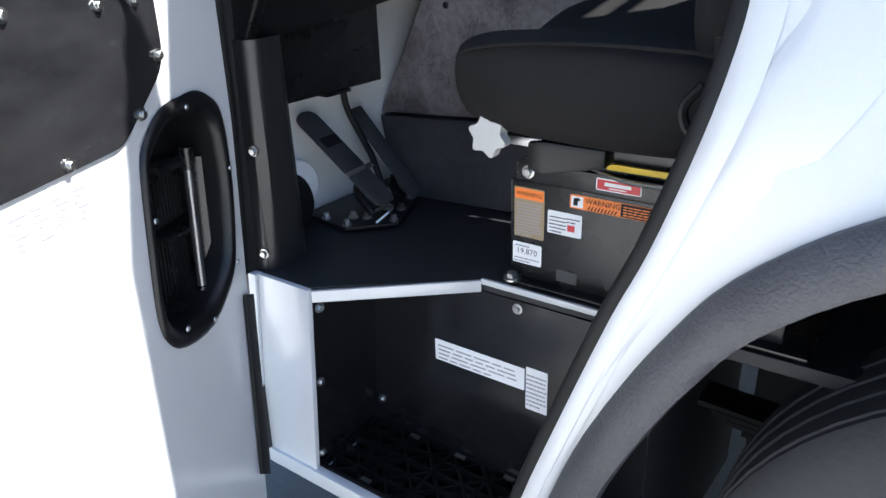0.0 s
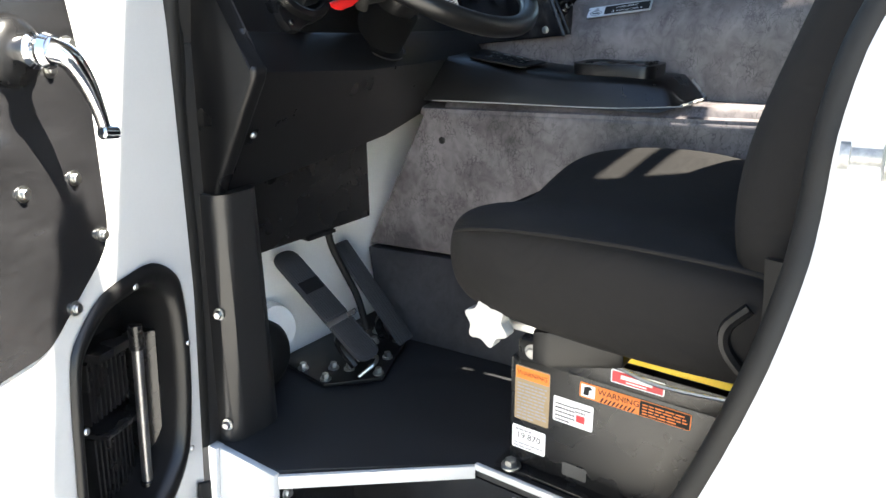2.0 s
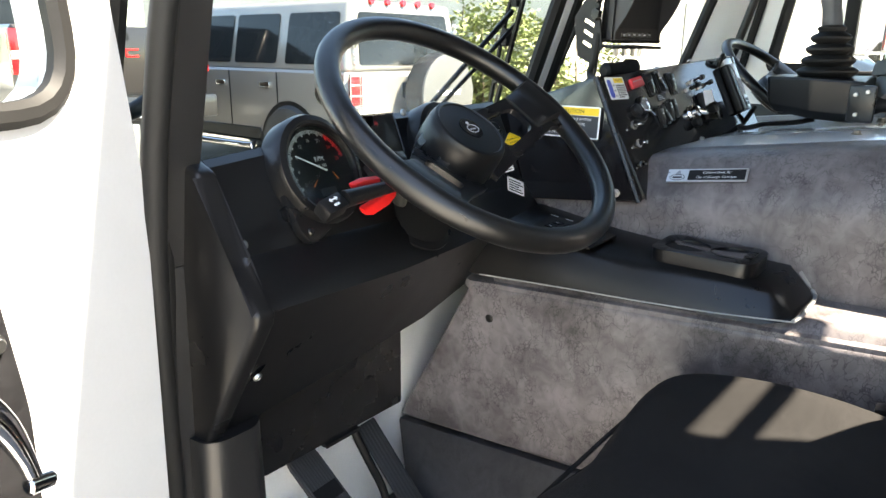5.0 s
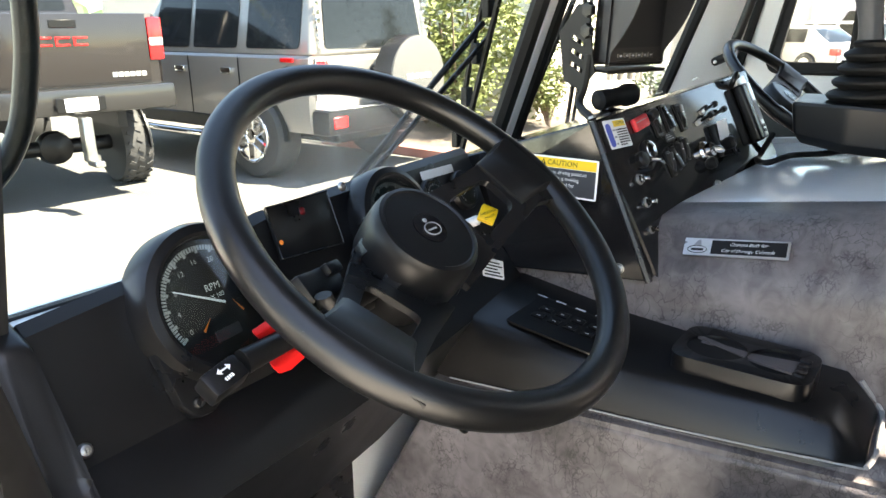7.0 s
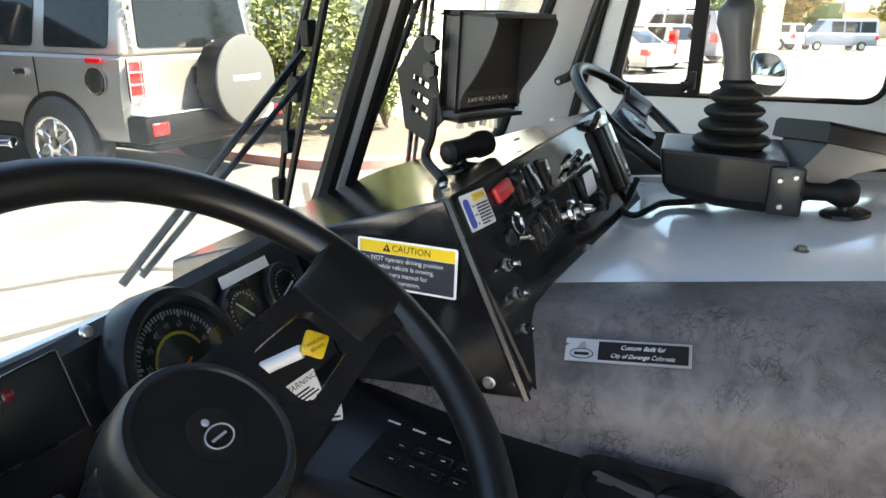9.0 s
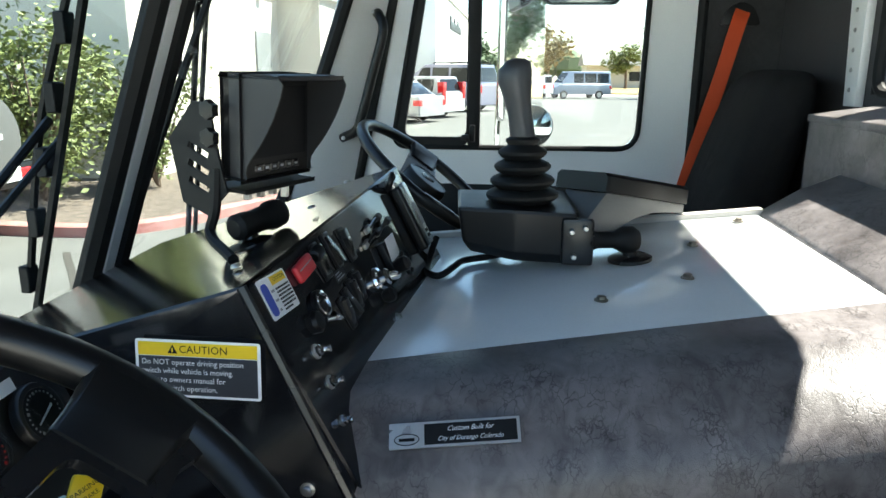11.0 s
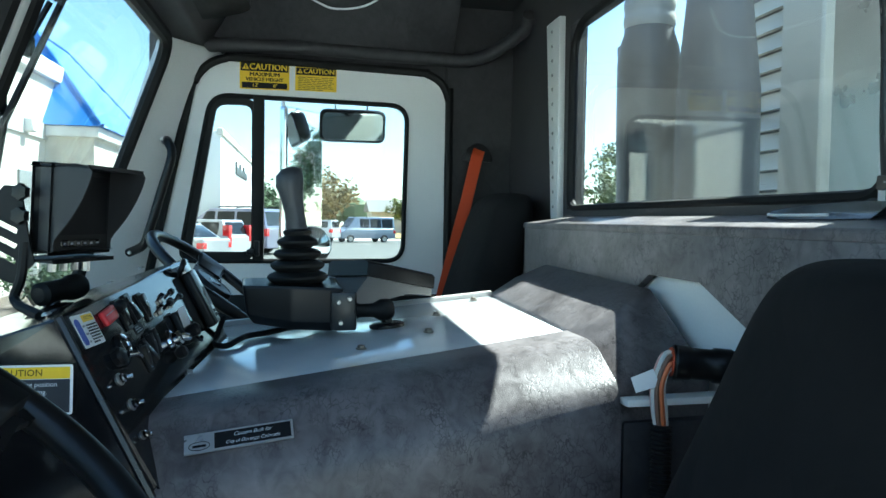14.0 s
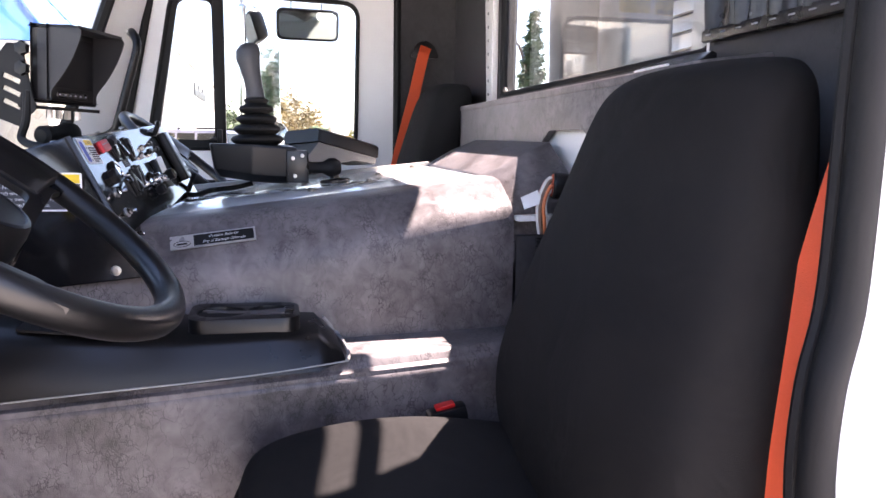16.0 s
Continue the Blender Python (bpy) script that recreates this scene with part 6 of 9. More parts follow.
bm = B()
lathe(bm, [(0.0, -0.014), (0.014, -0.013), (0.0185, -0.008), (0.0195, 0.0), (0.0195, 0.012), (0.0165, 0.016), (0.0155, 0.05), (0.017, 0.056), (0.017, 0.074), (0.011, 0.08), (0, 0.081)], MM @ V((0.008, -0.120, -0.01)), MM.to_3x3() @ V((-1, -0.06, 0)), 22)
part("ball_arm", bm, RUBBER, mon)
bm = B()
cyl(bm, (2.003, 1.055, 1.735), (2.006, 1.053, 1.750), 0.012, 0.010)
lathe(bm, [(0.034, 0), (0.034, 0.006), (0.02, 0.012)], (2.003, 1.055, 1.729), (0, 0.35, 1), 22)
part("foot", bm, BLACK_SATIN, mon)
bm = B()
tube(bm, [MM @ V((-0.095, -0.05, -0.03)), MM @ V((-0.10, -0.10, -0.03)), MM @ V((-0.105, -0.135, -0.035)), (1.915, 1.04, 1.738)], 0.007, 8, 5)
part("cord", bm, RUBBER, mon)

# ---- joystick unit with armrest ----
joy = thing("joystick_unit", (2.29, 0.70, 1.64), "black joystick unit with ribbed boot and padded armrest", "joystick")
bm = B()
loft(bm, [[(2.222, 0.785, 1.680), (2.36, 0.80, 1.672), (2.38, 0.64, 1.664), (2.225, 0.64, 1.664), (2.215, 0.716, 1.668)], [(2.212, 0.797, 1.698), (2.38, 0.81, 1.69), (2.40, 0.63, 1.68), (2.212, 0.626, 1.68), (2.200, 0.716, 1.686)], [(2.212, 0.805, 1.752), (2.38, 0.82, 1.752), (2.40, 0.63, 1.752), (2.212, 0.622, 1.746), (2.200, 0.716, 1.752)]])
soften(bm, bm.edges[:], 0.006, 2)
part("housing", bm, BLACK, joy, angle=12)
bm = B()
box(bm, (2.199, 0.598, 1.668), (2.214, 0.646, 1.740), 0.006, 2)
part("end_bracket", bm, BLACK_SATIN, joy)
bm = B()
prof = [(0.064, 1.742 - 1.66)]
for k in range(4):
    r = 0.058 - k * 0.0065
    h = 0.090 + k * 0.0225
    prof += [(r - 0.013, h), (r - 0.004, h + 0.005), (r, h + 0.010), (r, h + 0.014), (r - 0.004, h + 0.018), (r - 0.013, h + 0.022)]
prof += [(0.024, 0.182), (0.027, 0.186), (0.027, 0.190), (0.020, 0.194)]
lathe(bm, prof, (2.285, 0.705, 1.66), (0, 0.02, 1), 28)
part("boot", bm, RUBBER, joy, "ribbed black rubber boot")
bm = B()
sec = [(0.0, 1.842, 0.021, 0.019), (0.002, 1.86, 0.020, 0.018), (0.006, 1.885, 0.019, 0.017), (0.011, 1.91, 0.021, 0.018), (0.016, 1.935, 0.026, 0.021), (0.016, 1.955, 0.026, 0.021), (0.012, 1.968, 0.019, 0.016), (0.010, 1.973, 0.008, 0.007)]
loft(bm, [[(2.285 + b * math.sin(a), 0.708 + o + c * math.cos(a), z) for a in np.linspace(0, 2 * math.pi, 20, endpoint=False)] for o, z, c, b in sec])
part("grip", bm, mat("dark_grey_grip", (0.045, 0.047, 0.052), 0.4, bump=0.06), joy, "dark grey moulded grip", angle=60)
bm = B()
AR = basis((2.45, 0.522, 1.766), (0.12, -0.157, -0.038), (0.11, 0.08, -0.01))
loft(bm, [[AR @ V((x, y, z)) for y, z in ((-w, -0.03), (-w, -0.004), (-w + 0.008, 0.002), (w - 0.008, 0.002), (w, -0.004), (w, -0.03))] for x, w in ((-0.106, 0.062), (-0.10, 0.066), (0.0, 0.066), (0.095, 0.064), (0.103, 0.06))])
part("arm_pad", bm, BLACK, joy, "black padded armrest")
bm = B()
slab(bm, [AR @ V(q) for q in ((-0.10, -0.06, -0.0305), (0.10, -0.058, -0.0305), (0.10, -0.058, -0.048), (0.02, -0.058, -0.05), (-0.03, -0.06, -0.066), (-0.10, -0.06, -0.11), (-0.16, -0.06, -0.11))], AR.to_3x3() @ V((0, 0.10, 0)), 0.003)
part("arm_bracket", bm, mat("grey_bracket", (0.13, 0.13, 0.125), 0.4, bump=0.05), joy, "grey armrest bracket")
bm = B()
lathe(bm, [(0.014, 0), (0.020, 0.01), (0.020, 0.03), (0.013, 0.045), (0.013, 0.07), (0.021, 0.085), (0.021, 0.10), (0.014, 0.11)], (2.232, 0.635, 1.700), (0.1, -1, 0.02), 20)
part("ball_arm", bm, RUBBER, joy)
bm = B()
lathe(bm, [(0.034, 0), (0.034, 0.005), (0.028, 0.008), (0.011, 0.009), (0.011, 0.035)], (2.243, 0.537, LZ(2.243, 0.537)), (0, 0.1, 1), 24)
part("base_disc", bm, BLACK_SATIN, joy)
for z, y in ((1.722, 0.632), (1.728, 0.612), (1.684, 0.628)):
    bm = B()
    cyl(bm, (2.20, y, z), (2.187, y, z), 0.0042, seg=10, bevel=0.001)
    part("screw", bm, STEEL, joy)
bm = B()
tube(bm, [(2.31, 0.848, 1.68), (2.27, 0.858, 1.645), (2.235, 0.855, 1.641), (2.21, 0.832, 1.642), (2.245, 0.812, 1.648), (2.285, 0.80, 1.648), (2.30, 0.76, 1.652), (2.30, 0.72, 1.662)], 0.0055, 8, 6)
single("cable", bm, RUBBER, "black cable from the joystick to the switch panel", "cable")

# ---- belts ----
belt = thing("seat_belt", (1.08, 0.3, 1.3), "orange driver seat belt with a black sheath", "seat belt")
bm = B()
ribbon(bm, [(1.16, 0.12, 1.86), (1.140, 0.155, 1.80), (1.128, 0.180, 1.76), (1.122, 0.202, 1.70), (1.118, 0.222, 1.63), (1.116, 0.238, 1.57), (1.114, 0.254, 1.50), (1.110, 0.266, 1.43), (1.100, 0.276, 1.36)], (1.0, 0.6, 0.0), 0.044, 0.002)
part("webbing", bm, ORANGE, belt)
bm = B()
ribbon(bm, [(1.076, 0.29, 1.37), (1.075, 0.285, 1.31), (1.08, 0.29, 1.24), (1.09, 0.30, 1.16)], (0.5, 1, 0), 0.04, 0.010)
part("sheath", bm, BLACK, belt, "black plastic belt sheath")
bk = thing("buckle", (1.598, 0.43, 1.31), "black seat belt buckle with a red button", "buckle")
bm = B()
box(bm, (-0.014, -0.03, -0.06), (0.014, 0.03, 0.0), 0.005, 2, pose(1.598, 0.430, 1.366, -12, 0, 0))
part("body", bm, BLACK, bk)
bm = B()
box(bm, (-0.009, -0.014, 0.0), (0.009, 0.016, 0.006), 0.002, 2, pose(1.598, 0.430, 1.366, -12, 0, 0))
part("button", bm, RED, bk, "red release button")
pb = thing("seat_belt", (3.3, 0.1, 1.7), "orange passenger seat belt on a black guide", "seat belt")
bm = B()
ribbon(bm, [(3.322, 0.100, 2.125), (3.305, 0.116, 2.08), (3.295, 0.150, 1.94), (3.285, 0.190, 1.79), (3.275, 0.225, 1.65), (3.27, 0.25, 1.55)], (0, 1, 0.2), 0.042, 0.003)
part("webbing", bm, ORANGE, pb)
bm = B()
slab(bm, rounded([(3.325, 0.045, 2.085), (3.325, 0.160, 2.085), (3.325, 0.138, 2.135), (3.325, 0.102, 2.152), (3.325, 0.068, 2.135)], 0.015, 4), (0.014, 0, 0), 0.003)
part("guide", bm, BLACK, pb)
# seat hinge cover
bm = B()
tube(bm, [(1.088, 0.318, 1.31), (1.086, 0.338, 1.285), (1.086, 0.336, 1.26), (1.088, 0.315, 1.235), (1.09, 0.29, 1.215)], 0.007, 8, 5)
part("hinge_cover", bm, BLACK, seat, "black hinge cover")
bm = B()
slab(bm, [(1.098, 0.36, 1.31), (1.098, 0.27, 1.30), (1.098, 0.25, 1.22), (1.098, 0.33, 1.23)], (0.02, 0, 0), 0.004)
part("hinge_plate", bm, STEEL, seat, "bare steel hinge plate")
bm = B()
slab(bm, [(1.236, 0.50, 1.132), (1.236, 0.26, 1.132), (1.236, 0.26, 1.142), (1.236, 0.50, 1.142)], (0.006, 0, 0))
part("yellow_label", bm, YELLOW_S, seat, "yellow warning strip")
bm = B()
tube(bm, [(1.22, 0.52, 1.135), (1.215, 0.44, 1.122), (1.215, 0.30, 1.135)], 0.003, 6, 4)
part("wire", bm, STEEL, seat)

# ---- harness plug behind the tunnel ----
hp = thing("harness_connector", (1.76, 0.2, 1.55), "round black harness plug with coloured wires in a conduit", "connector")
bm = B()
lathe(bm, [(0.021, 0), (0.0235, 0.003), (0.0235, 0.02), (0.021, 0.024), (0.021, 0.05), (0.0235, 0.054), (0.0235, 0.075), (0.018, 0.085)], (1.757, 0.206, 1.690), (-0.3, -1, -0.06), 28)
part("shell", bm, BLACK, hp)
bm = B()
lathe(bm, [(0.0195, -0.002), (0.0195, 0.0), (0, 0.0)], (1.757, 0.207, 1.690), (-0.3, -1, -0.06), 24)
part("face", bm, mat("orange_red_seal", (0.5, 0.08, 0.03), 0.5), hp)
WIRE = [mat("wire_white", (0.65, 0.64, 0.6), 0.45), mat("wire_pink", (0.6, 0.33, 0.27), 0.45), mat("wire_brown", (0.16, 0.09, 0.06), 0.5), mat("wire_orange", (0.6, 0.16, 0.05), 0.45)]
for k in range(8):
    a = 2 * math.pi * k / 8
    bm = B()
    o = V((1.757 + 0.012 * math.cos(a), 0.204, 1.690 + 0.012 * math.sin(a)))
    tube(bm, [o, o + V((0.002, 0.012, -0.003)), V((1.757 + 0.010 * math.cos(a), 0.226 + 0.005 * math.sin(a), 1.660 + 0.004 * math.sin(a))), V((1.757 + 0.009 * math.cos(a), 0.224 + 0.008 * math.sin(a), 1.63)), V((1.756 + 0.007 * math.cos(a), 0.220 + 0.007 * math.sin(a), 1.598))], 0.0034, 6, 6)
    part("wire", bm, WIRE[(0, 1, 0, 2, 3, 0, 1, 2)[k]], hp)
bm = B()
slab(bm, [(1.752, 0.236, 1.682), (1.764, 0.262, 1.668), (1.760, 0.256, 1.648), (1.748, 0.228, 1.660)], (-0.001, 0.0003, 0.0005))
part("tape_flag", bm, WHITE_S, hp)
bm = B()
prof = []
for k in range(36):
    prof += [(0.0125, k * 0.006), (0.015, k * 0.006 + 0.002), (0.0125, k * 0.006 + 0.004)]
lathe(bm, prof, (1.756, 0.220, 1.605), (-0.10, 0.05, -1), 16)
part("conduit", bm, RUBBER, hp, "corrugated black conduit")

# ---- grab rails, strike bolt, curtain ----
gr = thing("grab_rail", (3.22, 1.17, 1.75), "black grab rail on the windshield pillar", "grab rail")
bm = B()
tube(bm, [(3.25, 1.13, 2.113), (3.20, 1.115, 2.105), (3.18, 1.10, 2.06), (3.18, 1.13, 1.95), (3.18, 1.165, 1.83), (3.19, 1.185, 1.785), (3.23, 1.235, 1.76)], 0.014, 10, 5)
part("rail", bm, BLACK, gr)
for p in ((3.225, 1.133, 2.113), (3.21, 1.225, 1.762)):
    bm = B()
    screw(bm, V(p) + V((-0.015, 0, 0)), (-1, 0, 0), 0.006)
    part("screw", bm, STEEL, gr)
sb = thing("striker_bolt", (0.97, 0.24, 1.49), "scuffed white door striker bolt on the body edge, greyed for its shading", "striker")
bm = B()
lathe(bm, [(0.018, 0), (0.018, 0.003), (0.007, 0.005), (0.007, 0.026), (0.011, 0.027), (0.011, 0.034)], (0.994, 0.218, 1.492), (-0.12, 1, 0.0), 20)
# White bolt painted grey: shading goes into the colour along with the scuffs.
part("bolt", bm, mat("scuffed_shaded_bolt", (0.30, 0.30, 0.29), 0.35, metal=0.3, vary=0.5, scale=60), sb)
CURT = mat("black_curtain_vinyl", (0.022, 0.019, 0.019), 0.27, vary=0.3, bump=0.2, fine=120)
bm = B()
n = 150
rows = []
for z in np.linspace(1.932, 2.50, 22):
    row = []
    for k in range(n + 1):
        x = 1.612 - 0.534 * k / n
        fold = 0.022 * math.sin(k * 0.62 + 1.6 * math.sin(k * 0.19 + z * 4.0)) * min(1.0, 0.25 + 3.0 * (z - 1.93)) + 0.007 * math.sin(k * 0.33 + z * 9 + math.sin(z * 17))
        row.append(V((x, 0.024 + fold, z)))
    rows.append(row)
loft(bm, rows, closed=False)
cur = thing("curtain", (1.35, 0.02, 1.95), "gathered black vinyl curtain behind the driver seat", "curtain")
part("cloth", bm, CURT, cur, angle=80)
bm = B()
slab(bm, [(1.616, 0.03, 1.918), (1.08, 0.03, 1.918), (1.08, 0.03, 1.936), (1.616, 0.03, 1.936)], (0, -0.012, 0), 0.003)
part("hem", bm, CURT, cur, "stitched hem strip")
for k in range(14):
    part("stitch", box(B(), (1.603 - k * 0.036, 0.0302, 1.9265), (1.591 - k * 0.036, 0.0312, 1.9285)), GREY_S, cur)
bm = B()
slab(bm, [(1.624, -0.019, 1.40), (1.05, -0.019, 1.40), (1.05, -0.019, 1.925), (1.624, -0.019, 1.925)], (0, 0.03, 0), 0.006)
single("wall_panel", bm, VINYL_D, "dark creased vinyl panel below the curtain", kind="structure")
bm = B()
box(bm, (1.05, -0.014, 2.468), (1.62, 0.004, 2.50), 0.003)
part("rail", bm, BLACK_SATIN, cur)
# roof wire
bm = B()
tube(bm, [(2.75, 0.84, 2.545), (2.85, 0.78, 2.52), (2.97, 0.66, 2.49), (3.0, 0.60, 2.487), (2.98, 0.52, 2.50), (2.9, 0.44, 2.54)], 0.003, 6, 6)
single("roof_wire", bm, WHITE_S, "thin pale wire hanging from the headliner", "wire")
# sun visor and roof trims
bm = B()
slab(bm, rounded([(3.10, 1.0, 2.452), (2.55, 1.0, 2.452), (2.55, 0.86, 2.49), (3.10, 0.86, 2.49)], 0.03, 4), (0, 0, 0.018), 0.006)
single("sun_visor", bm, BLACK, "black padded sun visor folded up", "sun visor")
bm = B()
tube(bm, [(3.30, 1.02, 2.43), (3.31, 0.7, 2.44), (3.31, 0.3, 2.43), (3.27, 0.12, 2.43), (3.16, 0.0, 2.50), (3.1, -0.005, 2.54)], 0.023, 12, 5)
single("headliner_roll", bm, HEAD, "dark padded roll above the passenger door", kind="structure")

# ---- mirrors outside the passenger door ----
wm = thing("door_mirror", (3.62, 0.7, 1.75), "tall chrome-framed door mirror with a round convex mirror below", "mirror")
dm = basis((3.62, 0.70, 2.04), (0.766, -0.643, 0), (0, 0, 1))
bm = B()
slab(bm, rounded([dm @ V(q) for q in ((-0.105, -0.245, -0.004), (0.105, -0.245, -0.004), (0.105, 0.245, -0.004), (-0.105, 0.245, -0.004))], 0.012, 3), dm.to_3x3() @ V((0, 0, -0.03)), 0.006)
part("frame", bm, CHROME, wm)
bm = B()
slab(bm, rounded([dm @ V(q) for q in ((-0.098, -0.238, -0.003), (0.098, -0.238, -0.003), (0.098, 0.238, -0.003), (-0.098, 0.238, -0.003))], 0.010, 3), dm.to_3x3() @ V((0, 0, 0.002)))
part("mirror_glass", bm, MIRROR, wm)
bm = B()
lathe(bm, [(0.072, -0.02), (0.072, 0), (0.066, 0.004), (0.0, 0.012)], (3.62, 0.672, 1.775), (-1, 0.05, 0), 28)
part("convex_mirror", bm, MIRROR, wm)
bm = B()
tube(bm, [(3.60, 0.79, 1.68), (3.61, 0.785, 2.0), (3.60, 0.78, 2.33)], 0.009, 8, 3)
tube(bm, [(3.42, 0.85, 2.34), (3.60, 0.78, 2.325), (3.62, 0.70, 2.325), (3.60, 0.64, 2.32)], 0.007, 8, 3)
tube(bm, [(3.36, 0.85, 1.69), (3.60, 0.79, 1.69)], 0.009, 8, 3)
part("bracket", bm, CHROME, wm)
hm = thing("look_down_mirror", (3.6, 0.52, 2.2), "black-backed wide mirror above the passenger window", "mirror")
lm = basis((3.60, 0.526, 2.226), (0.0, -1, 0), (-0.31, 0, 0.95))
bm = B()
loft(bm, [[lm @ V((x * k, y * k, h)) for x, y in [(q.x, q.y) for q in rounded([(-0.124, -0.062, 0), (0.124, -0.062, 0), (0.124, 0.062, 0), (-0.124, 0.062, 0)], 0.03, 5)]] for k, h in ((0.80, -0.045), (0.95, -0.03), (1.0, -0.008), (1.0, 0.002), (0.965, 0.006))])
part("housing", bm, BLACK, hm)
bm = B()
slab(bm, rounded([lm @ V(q) for q in ((-0.113, -0.051, 0.0065), (0.113, -0.051, 0.0065), (0.113, 0.051, 0.0065), (-0.113, 0.051, 0.0065))], 0.025, 5), lm.to_3x3() @ V((0, 0, 0.002)))
part("mirror_glass", bm, MIRROR, hm)
for y in (0.47, 0.59):
    bm = B()
    tube(bm, [(3.61, y, 2.28), (3.61, y, 2.34), (3.42, y, 2.36)], 0.004, 6, 3)
    part("stay", bm, STEEL, hm)

# ---- outside: vehicles ----
TYRE = mat("tyre_rubber", (0.035, 0.035, 0.036), 0.75, bump=0.25, fine=90, depth=0.003)
AUTO_GLASS = mat("tinted_car_glass", (0.010, 0.012, 0.013), 0.06, vary=0.3, bump=0, rvary=0.03, spec=0.25)
TAIL = mat("red_tail_lens", (0.55, 0.01, 0.012), 0.15, vary=0.1, bump=0.02, coat=0.5)
CLEAR = mat("clear_lens", (0.6, 0.6, 0.58), 0.12, vary=0.05, bump=0.02, coat=0.5)
def paint(name, c, metal=0.5):
    return mat(name, c, 0.3, metal=metal, vary=0.03, bump=0.0, scale=1.5, fine=6, coat=0.7, rvary=0.04)
def at_car(bm, M):
    bm.transform(M)
    return bm
def car_wheel(owner, M, x, y, r, w, rim_m, knobs=0):
    s = 1 if x > 0 else -1
    bm = B()
    lathe(bm, [(r * 0.62, 0), (r * 0.70, -0.01), (r * 0.93, 0.0), (r, w * 0.16), (r, w * 0.84), (r * 0.93, w), (r * 0.62, w)], (x, y, r), (-s, 0, 0), 36)
    for k in range(knobs):
        a = 2 * math.pi * k / knobs
        for o in (0.05, 0.38, 0.70):
            box(bm, (-0.030, -0.02, -0.02), (0.045, 0.022, 0.016), 0, 1, Matrix.Translation((x - s * w * (o + 0.13), y + r * math.cos(a + o * 0.25), r + r * math.sin(a + o * 0.25))) @ Matrix.Rotation(a + o * 0.25 - math.pi / 2, 4, "X") @ Matrix.Rotation(0.5 if o < 0.3 else -0.5, 4, "Z"))
    tyre = part("tyre", at_car(bm, M), TYRE, owner)
    bm = B()
    lathe(bm, [(r * 0.63, 0.03), (r * 0.61, 0.0), (r * 0.56, 0.004), (r * 0.53, 0.018), (r * 0.22, 0.016), (r * 0.17, 0.002), (0, -0.002)], (x + s * 0.026, y, r), (-s, 0, 0), 30)
    for k in range(6):
        a = 2 * math.pi * k / 6
        box(bm, (-0.006, -0.05, r * 0.15), (0.012, 0.05, r * 0.56), 0.008, 1, Matrix.Translation((x + s * 0.016, y, r)) @ Matrix.Rotation(a, 4, "X"))
    part("rim", at_car(bm, M), rim_m, tyre, "bright alloy rim")
